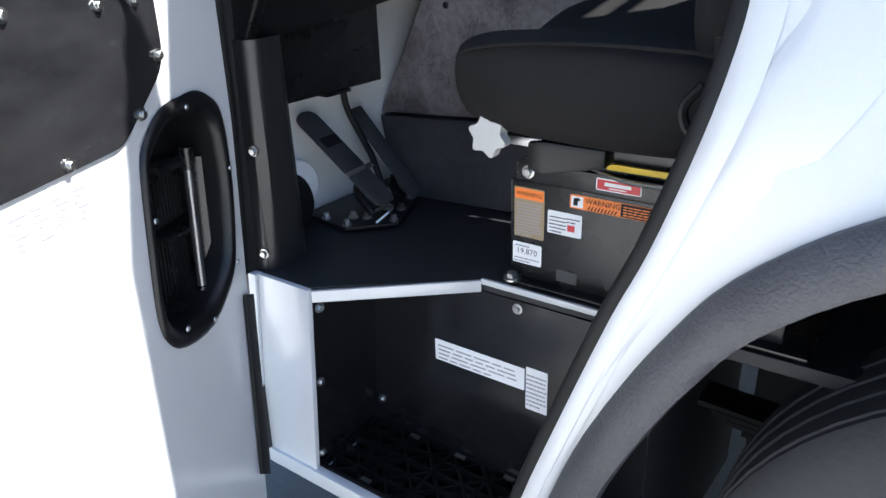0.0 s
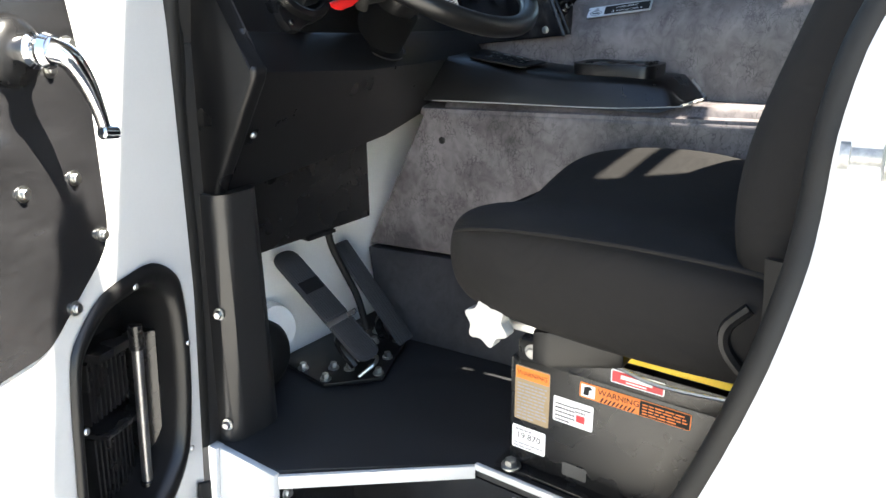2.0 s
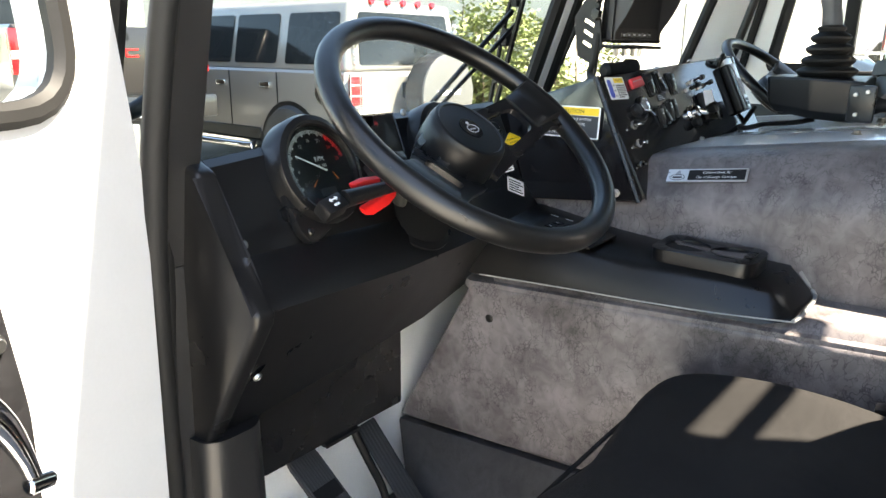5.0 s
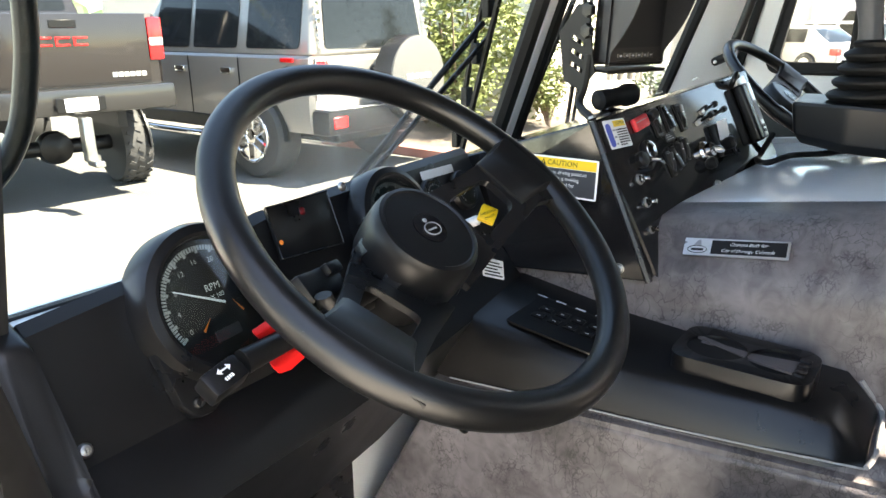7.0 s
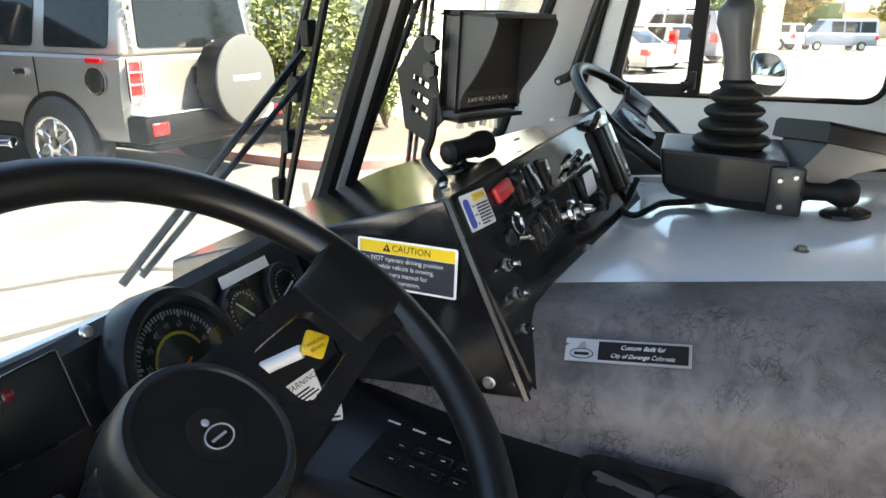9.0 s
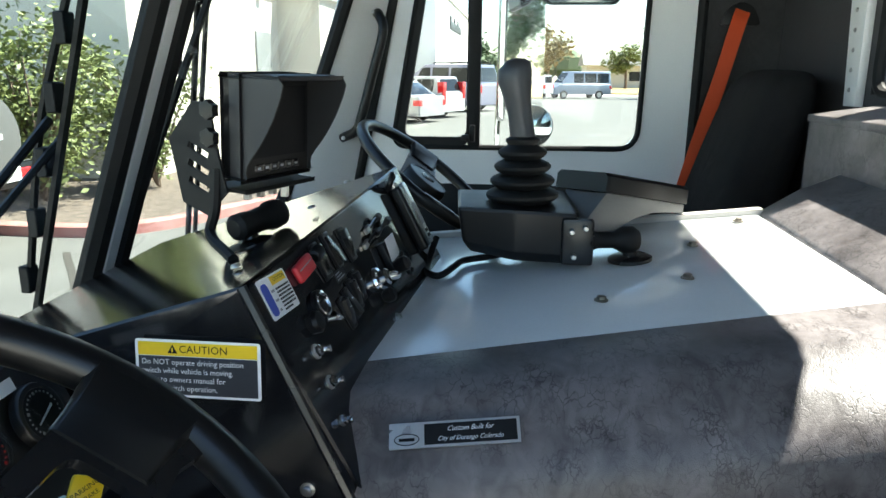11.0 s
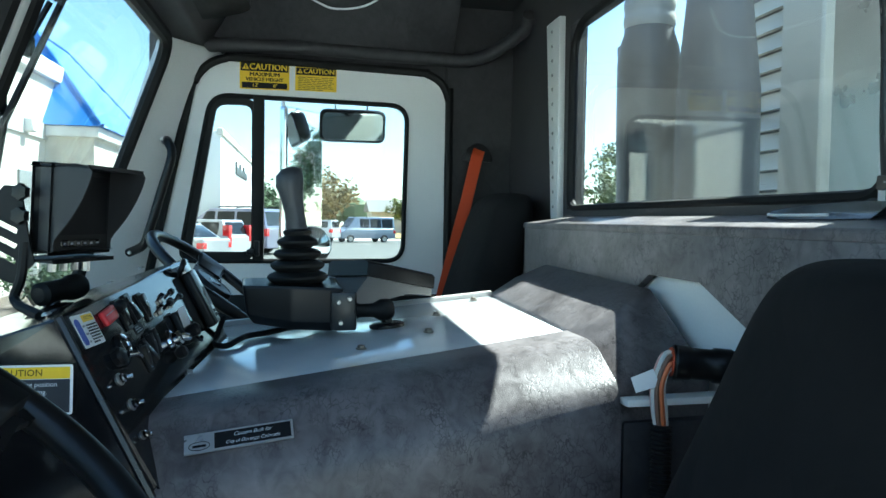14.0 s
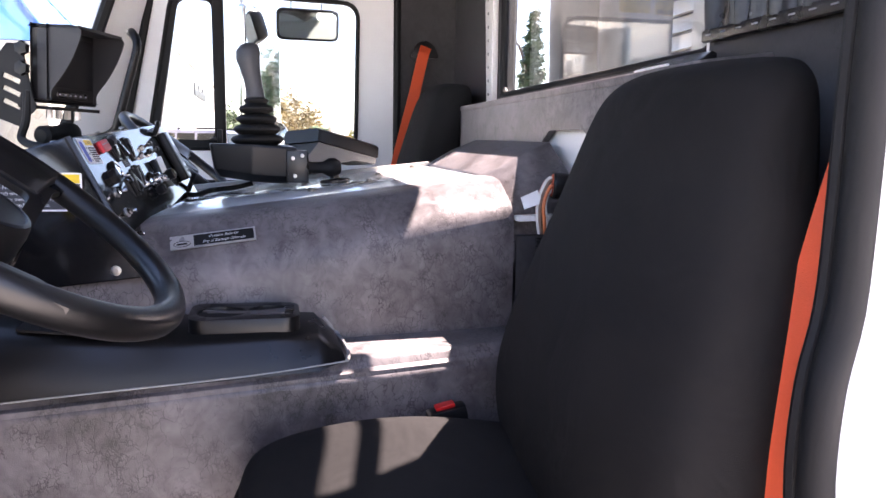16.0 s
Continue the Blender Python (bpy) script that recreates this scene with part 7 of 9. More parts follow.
def vehicle(name, label, M, col, y0, y1, w, zs, zb, zr, base, roof, hood, r, wb, tw=0.24, pickup=None, rim_m=None, group="", side_windows=(), rear_window=None, knobs=0, lamps=None):
    """Boxy road vehicle from its main sizes. y runs forward from the rear axle."""
    v = thing(name, M.translation, label, "car", group)
    hw = w / 2
    bm = B()
    rings = []
    for y, k, top in ((y0, 0.93, zb - 0.06), (y0 + 0.05, 0.98, zb), (y0 + 0.5, 1.0, zb), (base[1] - 0.1, 1.0, zb), (base[1] + 0.15, 1.0, hood[0]), (y1 - 0.35, 0.98, hood[1]), (y1 - 0.05, 0.93, hood[1] - 0.1), (y1, 0.86, hood[1] - 0.22)):
        rings.append([(-hw * k * 0.97, y, zs), (-hw * k, y, zs + 0.12), (-hw * k, y, zs + (top - zs) * 0.62), (-hw * k * 0.975, y, top - 0.03), (-hw * k * 0.95, y, top), (hw * k * 0.95, y, top), (hw * k * 0.975, y, top - 0.03), (hw * k, y, zs + (top - zs) * 0.62), (hw * k, y, zs + 0.12), (hw * k * 0.97, y, zs)])
    loft(bm, rings)
    part("body", at_car(bm, M), col, v, angle=30)
    bm = B()
    gh, gr = hw * 0.95, hw * 0.80
    a = [V((-gh, base[0], zb - 0.01)), V((gh, base[0], zb - 0.01)), V((gh, base[1], zb - 0.01)), V((-gh, base[1], zb - 0.01))]
    t = [V((-gr, roof[0], zr)), V((gr, roof[0], zr)), V((gr, roof[1], zr)), V((-gr, roof[1], zr))]
    hexa(bm, a + t, 0.05, 3)
    part("cabin", at_car(bm, M), col, v, angle=40)
    def on_side(s, y, h):
        lo, hi = (a[1], t[1]) if s > 0 else (a[0], t[0])
        f = h
        x = lo.x + (hi.x - lo.x) * f
        return V((x + s * 0.004, y, lo.z + (hi.z - lo.z) * f))
    for s in (-1, 1):
        for ya, yb in side_windows:
            def lim(y, h):
                return min(max(y, base[0] + (roof[0] - base[0]) * h + 0.10), base[1] + (roof[1] - base[1]) * h - 0.08)
            bm = B()
            slab(bm, rounded([on_side(s, lim(ya, 0.10), 0.10), on_side(s, lim(yb, 0.10), 0.10), on_side(s, lim(yb, 0.84), 0.84), on_side(s, lim(ya, 0.84), 0.84)], 0.05, 3), (s * 0.006, 0, 0))
            part("window", at_car(bm, M), AUTO_GLASS, v, "dark side window")
    bm = B()
    lo, hi = (a[0] + a[1]) / 2, (t[0] + t[1]) / 2
    rw = rear_window or (0.12, 0.85, 0.84)
    p = [V((sx * gh * rw[2] * (1 - 0.10 * h), lo.y + (hi.y - lo.y) * h - 0.006, lo.z + (hi.z - lo.z) * h)) for sx, h in ((-1, rw[0]), (1, rw[0]), (1, rw[1]), (-1, rw[1]))]
    slab(bm, rounded(p, 0.05, 3), (0, -0.006, 0))
    part("rear_window", at_car(bm, M), AUTO_GLASS, v, "dark rear window")
    bm = B()
    lo, hi = (a[2] + a[3]) / 2, (t[2] + t[3]) / 2
    p = [V((sx * gh * 0.88 * (1 - 0.12 * h), lo.y + (hi.y - lo.y) * h + 0.006, lo.z + (hi.z - lo.z) * h)) for sx, h in ((-1, 0.1), (1, 0.1), (1, 0.9), (-1, 0.9))]
    slab(bm, p, (0, 0.006, 0))
    part("windshield", at_car(bm, M), AUTO_GLASS, v)
    for s in (-1, 1) if lamps else ():
        lo_z, hi_z = lamps
        xo = hw * (0.985 if hi_z < zb else 0.93)
        bm = B()
        slab(bm, [(s * (xo + 0.012), y0 + 0.26, lo_z), (s * (xo + 0.012), y0 - 0.012, lo_z), (s * (xo - 0.2), y0 - 0.012, lo_z), (s * (xo - 0.2), y0 + 0.26, lo_z)], (0, 0, hi_z - lo_z), 0.02, 2)
        part("tail_light", at_car(bm, M), TAIL, v, "red tail light wrapped round the corner")
    # The body has no openings; black half discs draw the shade inside them.
    bm = B()
    for s in (-1, 1):
        for y in (0, wb):
            n = 12
            o = [V((s * hw * 1.004, y + (r * 1.16) * math.cos(math.pi * k / n), r * 0.95 + (r * 1.16) * math.sin(math.pi * k / n))) for k in range(n + 1)]
            slab(bm, o, (-s * 0.02, 0, 0))
    part("arch_shade_discs", at_car(bm, M), BLACK, v, "black half discs for the shade in the wheel openings")
    for s in (-1, 1):
        for y in (0, wb):
            car_wheel(v, M, s * (hw + 0.055), y, r, tw, rim_m or STEEL, knobs if y == 0 else 0)
    return v
def place(x, y, deg):
    return Matrix.Translation((x, y, 0)) @ Matrix.Rotation(radians(deg - 90), 4, "Z")

# tall silver off-roader with a covered spare wheel
M = place(7.83, 7.75, 89) @ Matrix.Scale(1.145, 4)
SILVER = paint("pewter_metallic", (0.25, 0.235, 0.215), 0.35)
h2 = vehicle("off_roader", "pewter metallic boxy off-roader with a covered spare wheel on its tailgate", M, SILVER, -0.92, 3.95, 2.06, 0.55, 1.33, 2.06, (-0.90, 2.35), (-0.80, 1.75), (1.35, 1.30), 0.47, 3.12, 0.32, rim_m=CHROME, side_windows=((-0.72, 0.12), (0.28, 1.08), (1.16, 1.95)), rear_window=(0.10, 0.84, 0.80))
bm = B()
box(bm, (-1.02, -1.16, 0.55), (1.02, -0.90, 0.80), 0.04, 2)
part("rear_bumper", at_car(bm, M), BLACK, h2, "dark grey rear bumper")
for s in (-1, 1):
    part("rocker_panel", at_car(box(B(), (s * 1.0 - 0.04, 0.55, 0.50), (s * 1.0 + 0.04, 2.55, 0.66), 0.02, 1), M), BLACK, h2, "black lower door cladding")
part("bumper_strip", at_car(box(B(), (-1.0, -1.15, 0.80), (1.0, -0.93, 0.815), 0.005, 1), M), CHROME, h2, "bright strip on the bumper")
# Plain dark box added to fill and shade the gap under the body.
part("underbody", at_car(box(B(), (-0.62, -0.85, 0.40), (0.62, 3.7, 0.60), 0.03, 1), M), BLACK, h2, "dark box for the chassis, added to shade the ground below the body")
for s in (-1, 1):
    bm = B()
    box(bm, (s * 0.90 - 0.075, -0.952, 0.98), (s * 0.90 + 0.075, -0.925, 1.28), 0.015, 2)
    tl = part("tail_light", at_car(bm, M), TAIL, h2, "red tail light behind chrome bars")
    bm = B()
    for z in (0.96, 1.08, 1.19, 1.30):
        box(bm, (s * 0.90 - 0.09, -0.975, z - 0.012), (s * 0.90 + 0.09, -0.955, z + 0.012), 0.005, 1)
    for x in (-0.085, 0.085):
        box(bm, (s * 0.90 + x - 0.008, -0.972, 0.9), (s * 0.90 + x + 0.008, -0.955, 1.31))
    part("guard", at_car(bm, M), CHROME, tl, "chrome light guard")
    bm = B()
    box(bm, (s * 0.86 - 0.10, -1.175, 0.62), (s * 0.86 + 0.10, -1.155, 0.74), 0.01, 1)
    part("fog_light", at_car(bm, M), TAIL, h2, "red rear fog light")
    bm = B()
    for k in range(6):
        box(bm, (s * 0.845 - 0.03, -0.93 + k * 0.008, 1.40 + k * 0.082), (s * 0.845 + 0.03, -0.90 + k * 0.008, 1.45 + k * 0.082), 0.008, 1)
    part("louvres", at_car(bm, M), CHROME, h2, "bright slotted corner trim")
    for y in (0.42, 1.30):
        bm = B()
        box(bm, (s * 1.032 - 0.02, y - 0.09, 1.12), (s * 1.032 + 0.02, y + 0.09, 1.19), 0.015, 2)
        part("door_handle", at_car(bm, M), CHROME, h2, "chrome door handle")
    bm = B()
    tube(bm, [(s * 1.08, 0.65, 0.46), (s * 1.13, 0.75, 0.44), (s * 1.13, 2.3, 0.44), (s * 1.08, 2.45, 0.46)], 0.045, 10, 3)
    part("side_step", at_car(bm, M), CHROME, h2, "chrome side step")
    for y in (0.20, 1.12, 2.06):
        bm = B()
        box(bm, (s * 1.034 - 0.004, y - 0.006, 0.62), (s * 1.034 + 0.004, y + 0.006, 1.30))
        part("door_gap", at_car(bm, M), BLACK_S, h2)
bm = B()
lathe(bm, [(0.11, 0), (0.12, 0.01), (0.09, 0.025), (0, 0.025)], (-1.03, -0.60, 1.10), (-1, 0, 0), 24)
part("fuel_cap", at_car(bm, M), BLACK, h2, "black round fuel cap")
part("cap_ring", at_car(lathe(B(), [(0.105, 0), (0.128, 0.004), (0.128, 0.014), (0.108, 0.016)], (-1.032, -0.60, 1.10), (-1, 0, 0), 24), M), CHROME, h2, "bright ring")
bm = B()
box(bm, (-1.045, -0.70, 1.265), (-1.028, -0.50, 1.31), 0.005, 1)
part("side_marker", at_car(bm, M), TAIL, h2, "red side marker")
COVER = mat("grey_wheel_cover", (0.09, 0.089, 0.085), 0.5, vary=0.08, bump=0.15, fine=14, depth=0.006)
bm = B()
lathe(bm, [(0.44, 0.262), (0.452, 0.28), (0.445, 0.298), (0.41, 0.306), (0, 0.310)], (0.22, -1.02, 1.06), (0, -1, 0), 48)
cov = part("spare_wheel_cover", at_car(bm, M), COVER, h2, "pale grey face of the spare wheel cover", angle=50)
bm = B()
rings = []
for k, (rr, hh) in enumerate(((0.40, 0.0), (0.45, 0.03), (0.462, 0.12), (0.458, 0.22), (0.446, 0.268))):
    rings.append([(0.22 + (rr + 0.008 * math.sin(i * 1.9 + k) * (0 < k < 4)) * math.cos(2 * math.pi * i / 72), -1.02 - hh, 1.06 + (rr + 0.008 * math.sin(i * 1.9 + k) * (0 < k < 4)) * math.sin(2 * math.pi * i / 72)) for i in range(72)])
loft(bm, rings)
part("cover_skirt", at_car(bm, M), BLACK, cov, "puckered black vinyl skirt")
bm = B()
for k in range(6):
    box(bm, (0.0 + k * 0.072, -1.331, 1.06), (0.055 + k * 0.072, -1.324, 1.115), 0.004, 1)
part("brand_bars", at_car(bm, M), WHITE_S, cov, "plain pale bars in place of a brand name")
bm = B()
for k in range(5):
    cyl(bm, (-0.5 + k * 0.25, -0.79, 2.05), (-0.5 + k * 0.25, -0.83, 2.055), 0.035, seg=10)
part("roof_lamps", at_car(bm, M), TAIL, h2, "small red roof marker lamps")
bm = B()
box(bm, (-0.16, -0.955, 1.03), (0.0, -0.93, 1.20), 0.01, 1)
part("latch_box", at_car(bm, M), BLACK, h2)
bm = B()
box(bm, (0.45, -1.175, 0.62), (0.80, -1.16, 0.76), 0.004, 1)
part("plate_bars", at_car(bm, M), WHITE_S, h2, "blank pale plate")

# lifted dark pickup
M = place(4.70, 9.15, 82) @ Matrix.Translation((0, 0, 0.0))
BROWN = paint("dark_brown_metallic", (0.022, 0.018, 0.0175), 0.5)
gm_ = vehicle("pickup_truck", "lifted dark brown pickup truck with knobbly tyres", M, BROWN, -1.18, 4.35, 2.04, 1.02, 2.0, 2.62, (0.95, 3.05), (1.10, 2.55), (1.98, 1.86), 0.50, 3.65, 0.34, side_windows=((1.15, 1.95), (2.05, 2.85)), knobs=26)
bm = B()
box(bm, (-1.02, -1.36, 1.02), (1.02, -1.18, 1.28), 0.04, 2)
part("rear_bumper", at_car(bm, M), paint("bumper_grey", (0.018, 0.017, 0.017), 0.3), gm_, "dark stepped rear bumper")
bm = B()
box(bm, (-0.24, -1.415, 1.05), (0.24, -1.395, 1.20), 0.01, 1)
part("plate_recess", at_car(bm, M), BLACK, gm_)
bm = B()
box(bm, (-0.16, -1.425, 1.06), (0.16, -1.414, 1.19), 0.004, 1)
part("plate_bars", at_car(bm, M), WHITE_S, gm_, "blank pale plate")
for s in (-1, 1):
    bm = B()
    box(bm, (s * 0.93 - 0.075, -1.205, 1.52), (s * 0.93 + 0.085, -1.10, 1.96), 0.02, 2)
    tl = part("tail_light", at_car(bm, M), TAIL, gm_, "red tail light with a clear reversing lens")
    bm = B()
    box(bm, (s * 0.93 - 0.07, -1.212, 1.67), (s * 0.93 + 0.08, -1.20, 1.75), 0.008, 1)
    part("reversing_lens", at_car(bm, M), CLEAR, tl)
bm = B()
box(bm, (-0.84, -1.215, 1.30), (0.84, -1.19, 2.0), 0.03, 2)
gate = part("tailgate", at_car(bm, M), BROWN, gm_)
bm = B()
for k in range(3):
    box(bm, (-0.26 + k * 0.17, -1.226, 1.685), (-0.12 + k * 0.17, -1.215, 1.705), 0.004, 1)
    box(bm, (-0.26 + k * 0.17, -1.226, 1.755), (-0.12 + k * 0.17, -1.215, 1.775), 0.004, 1)
    box(bm, (-0.26 + k * 0.17, -1.226, 1.700), (-0.235 + k * 0.17, -1.215, 1.760), 0.004, 1)
part("badge_bars", at_car(bm, M), TAIL, gate, "plain red bars in place of a badge")
bm = B()
for k in range(6):
    box(bm, (0.42 + k * 0.062, -1.224, 1.36), (0.47 + k * 0.062, -1.215, 1.41), 0.003, 1)
part("model_bars", at_car(bm, M), SILVER_S, gate, "plain silver bars in place of a model name")
bm = B()
box(bm, (-0.13, -1.225, 1.86), (0.13, -1.21, 1.94), 0.01, 1)
part("gate_handle", at_car(bm, M), BLACK, gate)
bm = B()
cyl(bm, (-0.80, 0, 0.52), (0.80, 0, 0.52), 0.09)
lathe(bm, [(0.02, -0.16), (0.18, -0.1), (0.2, 0), (0.18, 0.1), (0.02, 0.16)], (0.1, 0, 0.52), (0, 1, 0), 20)
for s in (-1, 1):
    box(bm, (s * 0.5 - 0.05, -1.1, 0.82), (s * 0.5 + 0.05, 3.9, 1.0))
part("axle", at_car(bm, M), BLACK, gm_, "black axle and frame")
bm = B()
box(bm, (-0.05, -1.5, 0.55), (0.05, -1.36, 1.0), 0.01, 1)
box(bm, (-0.05, -1.68, 0.52), (0.05, -1.45, 0.58), 0.01, 1)
cyl(bm, (0, -1.62, 0.58), (0, -1.62, 0.64), 0.03)
part("tow_hitch", at_car(bm, M), STEEL, gm_, "drop tow hitch with a ball")

# parked cars and a van across the lot
def parked(x, y, deg, scale, z):
    return Matrix.Translation((0, 0, z)) @ place(x, y, deg) @ Matrix.Scale(scale, 4)
vehicle("sedan", "silver white sedan with red corner tail lights parked across the lot", parked(28.0, 4.85, 66, 1.05, 0.13), paint("silver_white", (0.34, 0.34, 0.35), 0.3), -1.0, 3.6, 1.82, 0.25, 0.92, 1.45, (-0.65, 2.2), (0.15, 1.35), (0.95, 0.80), 0.32, 2.7, group="parked cars", side_windows=((0.15, 0.85), (0.95, 1.7)), lamps=(0.60, 0.80))
vehicle("estate_car", "white estate car with tall red tail lights parked across the lot", parked(31.1, 4.4, 66, 1.07, 0.13), paint("pearl_white", (0.42, 0.42, 0.43), 0.2), -1.05, 3.6, 1.82, 0.25, 0.95, 1.55, (-0.98, 2.2), (-0.70, 1.4), (0.98, 0.82), 0.33, 2.75, group="parked cars", side_windows=((-0.6, 0.15), (0.25, 0.95), (1.05, 1.8)), lamps=(0.72, 1.35))
mv = parked(36.3, 3.2, 66, 1.2, 0.13)
van = vehicle("minivan", "lavender silver minivan with a roof rack parked beyond the estate car", mv, paint("lavender_silver", (0.2, 0.2, 0.28), 0.4), -1.0, 3.7, 1.95, 0.28, 1.08, 1.82, (-0.95, 2.6), (-0.75, 1.6), (1.1, 0.95), 0.35, 2.95, group="parked cars", side_windows=((-0.6, 0.35), (0.45, 1.2), (1.3, 2.0)), lamps=(0.75, 1.05))
for s in (-1, 1):
    part("roof_rail", at_car(tube(B(), [(s * 0.68, -0.6, 1.82), (s * 0.68, -0.5, 1.89), (s * 0.68, 1.1, 1.89), (s * 0.68, 1.2, 1.82)], 0.025, 6, 3), mv), BLACK, van, "dark roof rail")
vehicle("pickup_truck", "dark pickup parked across the lot", parked(45.0, 2.3, 66, 1.05, 0.06), paint("charcoal_paint", (0.03, 0.03, 0.035), 0.4), -1.2, 4.2, 1.98, 0.55, 1.25, 1.9, (0.9, 2.9), (1.05, 2.4), (1.25, 1.1), 0.40, 3.5, group="parked cars", side_windows=((1.1, 1.8), (1.9, 2.6)), lamps=(0.85, 1.2))
vehicle("passenger_van", "pale blue-grey passenger van far across the lot", parked(60.5, -5.2, 112, 0.84, 0.0), paint("van_silver", (0.22, 0.26, 0.33), 0.3), -1.3, 4.6, 2.05, 0.4, 1.35, 2.5, (-1.25, 3.9), (-1.15, 3.0), (1.35, 1.15), 0.36, 3.65, group="parked cars", side_windows=((-1.0, 0.2), (0.3, 1.5), (1.6, 2.6)), lamps=(0.9, 1.2))
vehicle("suv", "white and dark off-roader far across the lot", parked(58.0, -0.6, 66, 1.0, 0.0), paint("suv_white", (0.5, 0.5, 0.52), 0.2), -1.0, 3.7, 1.9, 0.45, 1.15, 1.8, (-0.95, 2.3), (-0.85, 1.6), (1.15, 1.0), 0.38, 2.8, group="parked cars", side_windows=((-0.6, 0.2), (0.3, 1.0), (1.1, 1.8)), lamps=(0.8, 1.1))

# ---- outside: kerb, bed, building ----
KERB = mat("red_painted_kerb", (0.42, 0.13, 0.11), 0.7, vary=0.25, scale=3, bump=0.2, fine=80, tint=(0.5, 0.4, 0.36))
line = smooth_line([(8.95, 9.0, 0), (8.90, 7.4, 0), (8.85, 6.2, 0), (9.0, 5.5, 0), (9.6, 4.95, 0), (10.6, 4.5, 0), (12.2, 3.9, 0), (15.0, 3.4, 0), (20.0, 3.0, 0)], 6)
bm = B()
rings = []
for i, p in enumerate(line):
    d = (line[min(i + 1, len(line) - 1)] - line[max(i - 1, 0)]).normalized()
    n = V((d.y, -d.x, 0))
    if n.x > 0 and i < 3:
        n = -n
    rings.append([p + V((0, 0, -0.02)), p + V((0, 0, 0.13)) - n * 0.0, p + V((0, 0, 0.15)) - n * 0.03, p + V((0, 0, 0.15)) - n * 0.16, p + V((0, 0, -0.02)) - n * 0.16])
loft(bm, rings)
single("kerb", bm, KERB, "faded red painted concrete kerb", kind="structure")
MULCH = mat("gravel_mulch", (0.16, 0.125, 0.10), 0.95, vary=0.7, scale=14, fine=120, bump=0.9, depth=0.02)
bm = B()
slab(bm, [V((p.x, p.y, 0.0)) + V((0.1, 0.1, 0)) for p in line] + [V((20, 7.1, 0)), V((13, 7.1, 0)), V((12.9, 9, 0))], (0, 0, 0.10))
single("planting_bed", bm, MULCH, "brown mulch bed behind the kerb", kind="structure")
STUCCO = mat("cream_stucco", (0.62, 0.58, 0.50), 0.9, vary=0.06, scale=1.2, bump=0.25, fine=70, depth=0.004)
TRIM = mat("pale_stucco_trim", (0.72, 0.71, 0.68), 0.85, vary=0.05, bump=0.1)
BLUE = mat("blue_metal_roof", (0.05, 0.18, 0.52), 0.35, metal=0.2, vary=0.06, bump=0.02)
bld = thing("shop_building", (18, 8, 0), "cream stucco shop with a blue metal hipped porch roof", "building")
bm = B()
box(bm, (12.8, 7.2, 0), (48.0, 22.0, 5.3), 0.02, 1)
part("wall", bm, STUCCO, bld)
bm = B()
box(bm, (12.6, 7.05, 5.3), (21.6, 22.2, 5.75), 0.05, 2)
part("parapet", bm, TRIM, bld, "pale parapet band")
bm = B()
box(bm, (12.79, 7.14, 3.75), (21.0, 7.21, 4.15))
part("band", bm, mat("grey_band", (0.40, 0.40, 0.38), 0.85, bump=0.1), bld, "grey stucco band")
bm = B()
slab(bm, [(18.6, 7.15, 0.1), (19.6, 7.15, 0.1), (19.6, 7.15, 2.9), (18.6, 7.15, 2.9)], (0, 0.1, 0))
part("door", bm, mat("grey_door", (0.22, 0.23, 0.23), 0.5), bld, "grey service door")
for x, z in ((19.0, 4.0),):
    bm = B()
    box(bm, (x - 0.15, 6.95, z - 0.2), (x + 0.15, 7.2, z + 0.12), 0.03, 1)
    part("wall_lamp", bm, TRIM, bld, "boxy wall lamp")
bm = B()
box(bm, (20.35, 6.05, 0), (27.0, 7.3, 3.9))
part("porch", bm, STUCCO, bld, "cream porch bay")
bm = B()
box(bm, (20.2, 5.9, 3.85), (27.2, 7.3, 4.12), 0.04, 2)
part("eave", bm, TRIM, bld)
bm = B()
c = [V((20.1, 5.8, 4.12)), V((27.3, 5.8, 4.12)), V((27.3, 10.5, 4.12)), V((20.1, 10.5, 4.12)), V((22.4, 8.1, 6.9)), V((25.0, 8.1, 6.9))]
vs = [bm.verts.new(p) for p in c]
for f in ((0, 1, 5, 4), (1, 2, 5), (2, 3, 4, 5), (3, 0, 4), (3, 2, 1, 0)):
    bm.faces.new([vs[i] for i in f])
roof = part("roof", bm, BLUE, bld, "blue standing seam metal roof")
for k in range(23):
    x = 20.4 + k * 0.3
    top = c[4].lerp(c[5], min(max((x - 22.4) / 2.6, 0), 1))
    f = 1.0
    if x < 22.4:
        f = (x - 20.1) / 2.3
    if x > 25.0:
        f = (27.3 - x) / 2.3
    a0, b0 = V((x, 5.8, 4.13)), V((x, 5.8 + 2.3 * f, 4.13 + 2.78 * f))
    bm = B()
    tube(bm, [a0, b0], 0.022, 4, 0)
    part("seam", bm, BLUE, roof)
for p, q in ((c[0], c[4]), (c[1], c[5]), (c[4], c[5]), (c[3], c[4])):
    bm = B()
    tube(bm, [p + V((0, 0, 0.01)), q + V((0, 0, 0.02))], 0.06, 6, 0)
    part("ridge_cap", bm, BLUE, roof)
wing = thing("shop_wing", (45, 6, 0), "white stucco store wing with a dark sign", "building")
bm = B()
box(bm, (38.0, 5.0, 0), (75.0, 30.0, 6.2), 0.03, 1)
part("wall", bm, TRIM, wing)
bm = B()
box(bm, (37.9, 4.9, 6.0), (75.1, 5.2, 6.35), 0.03, 1)
part("cornice", bm, STUCCO, wing)
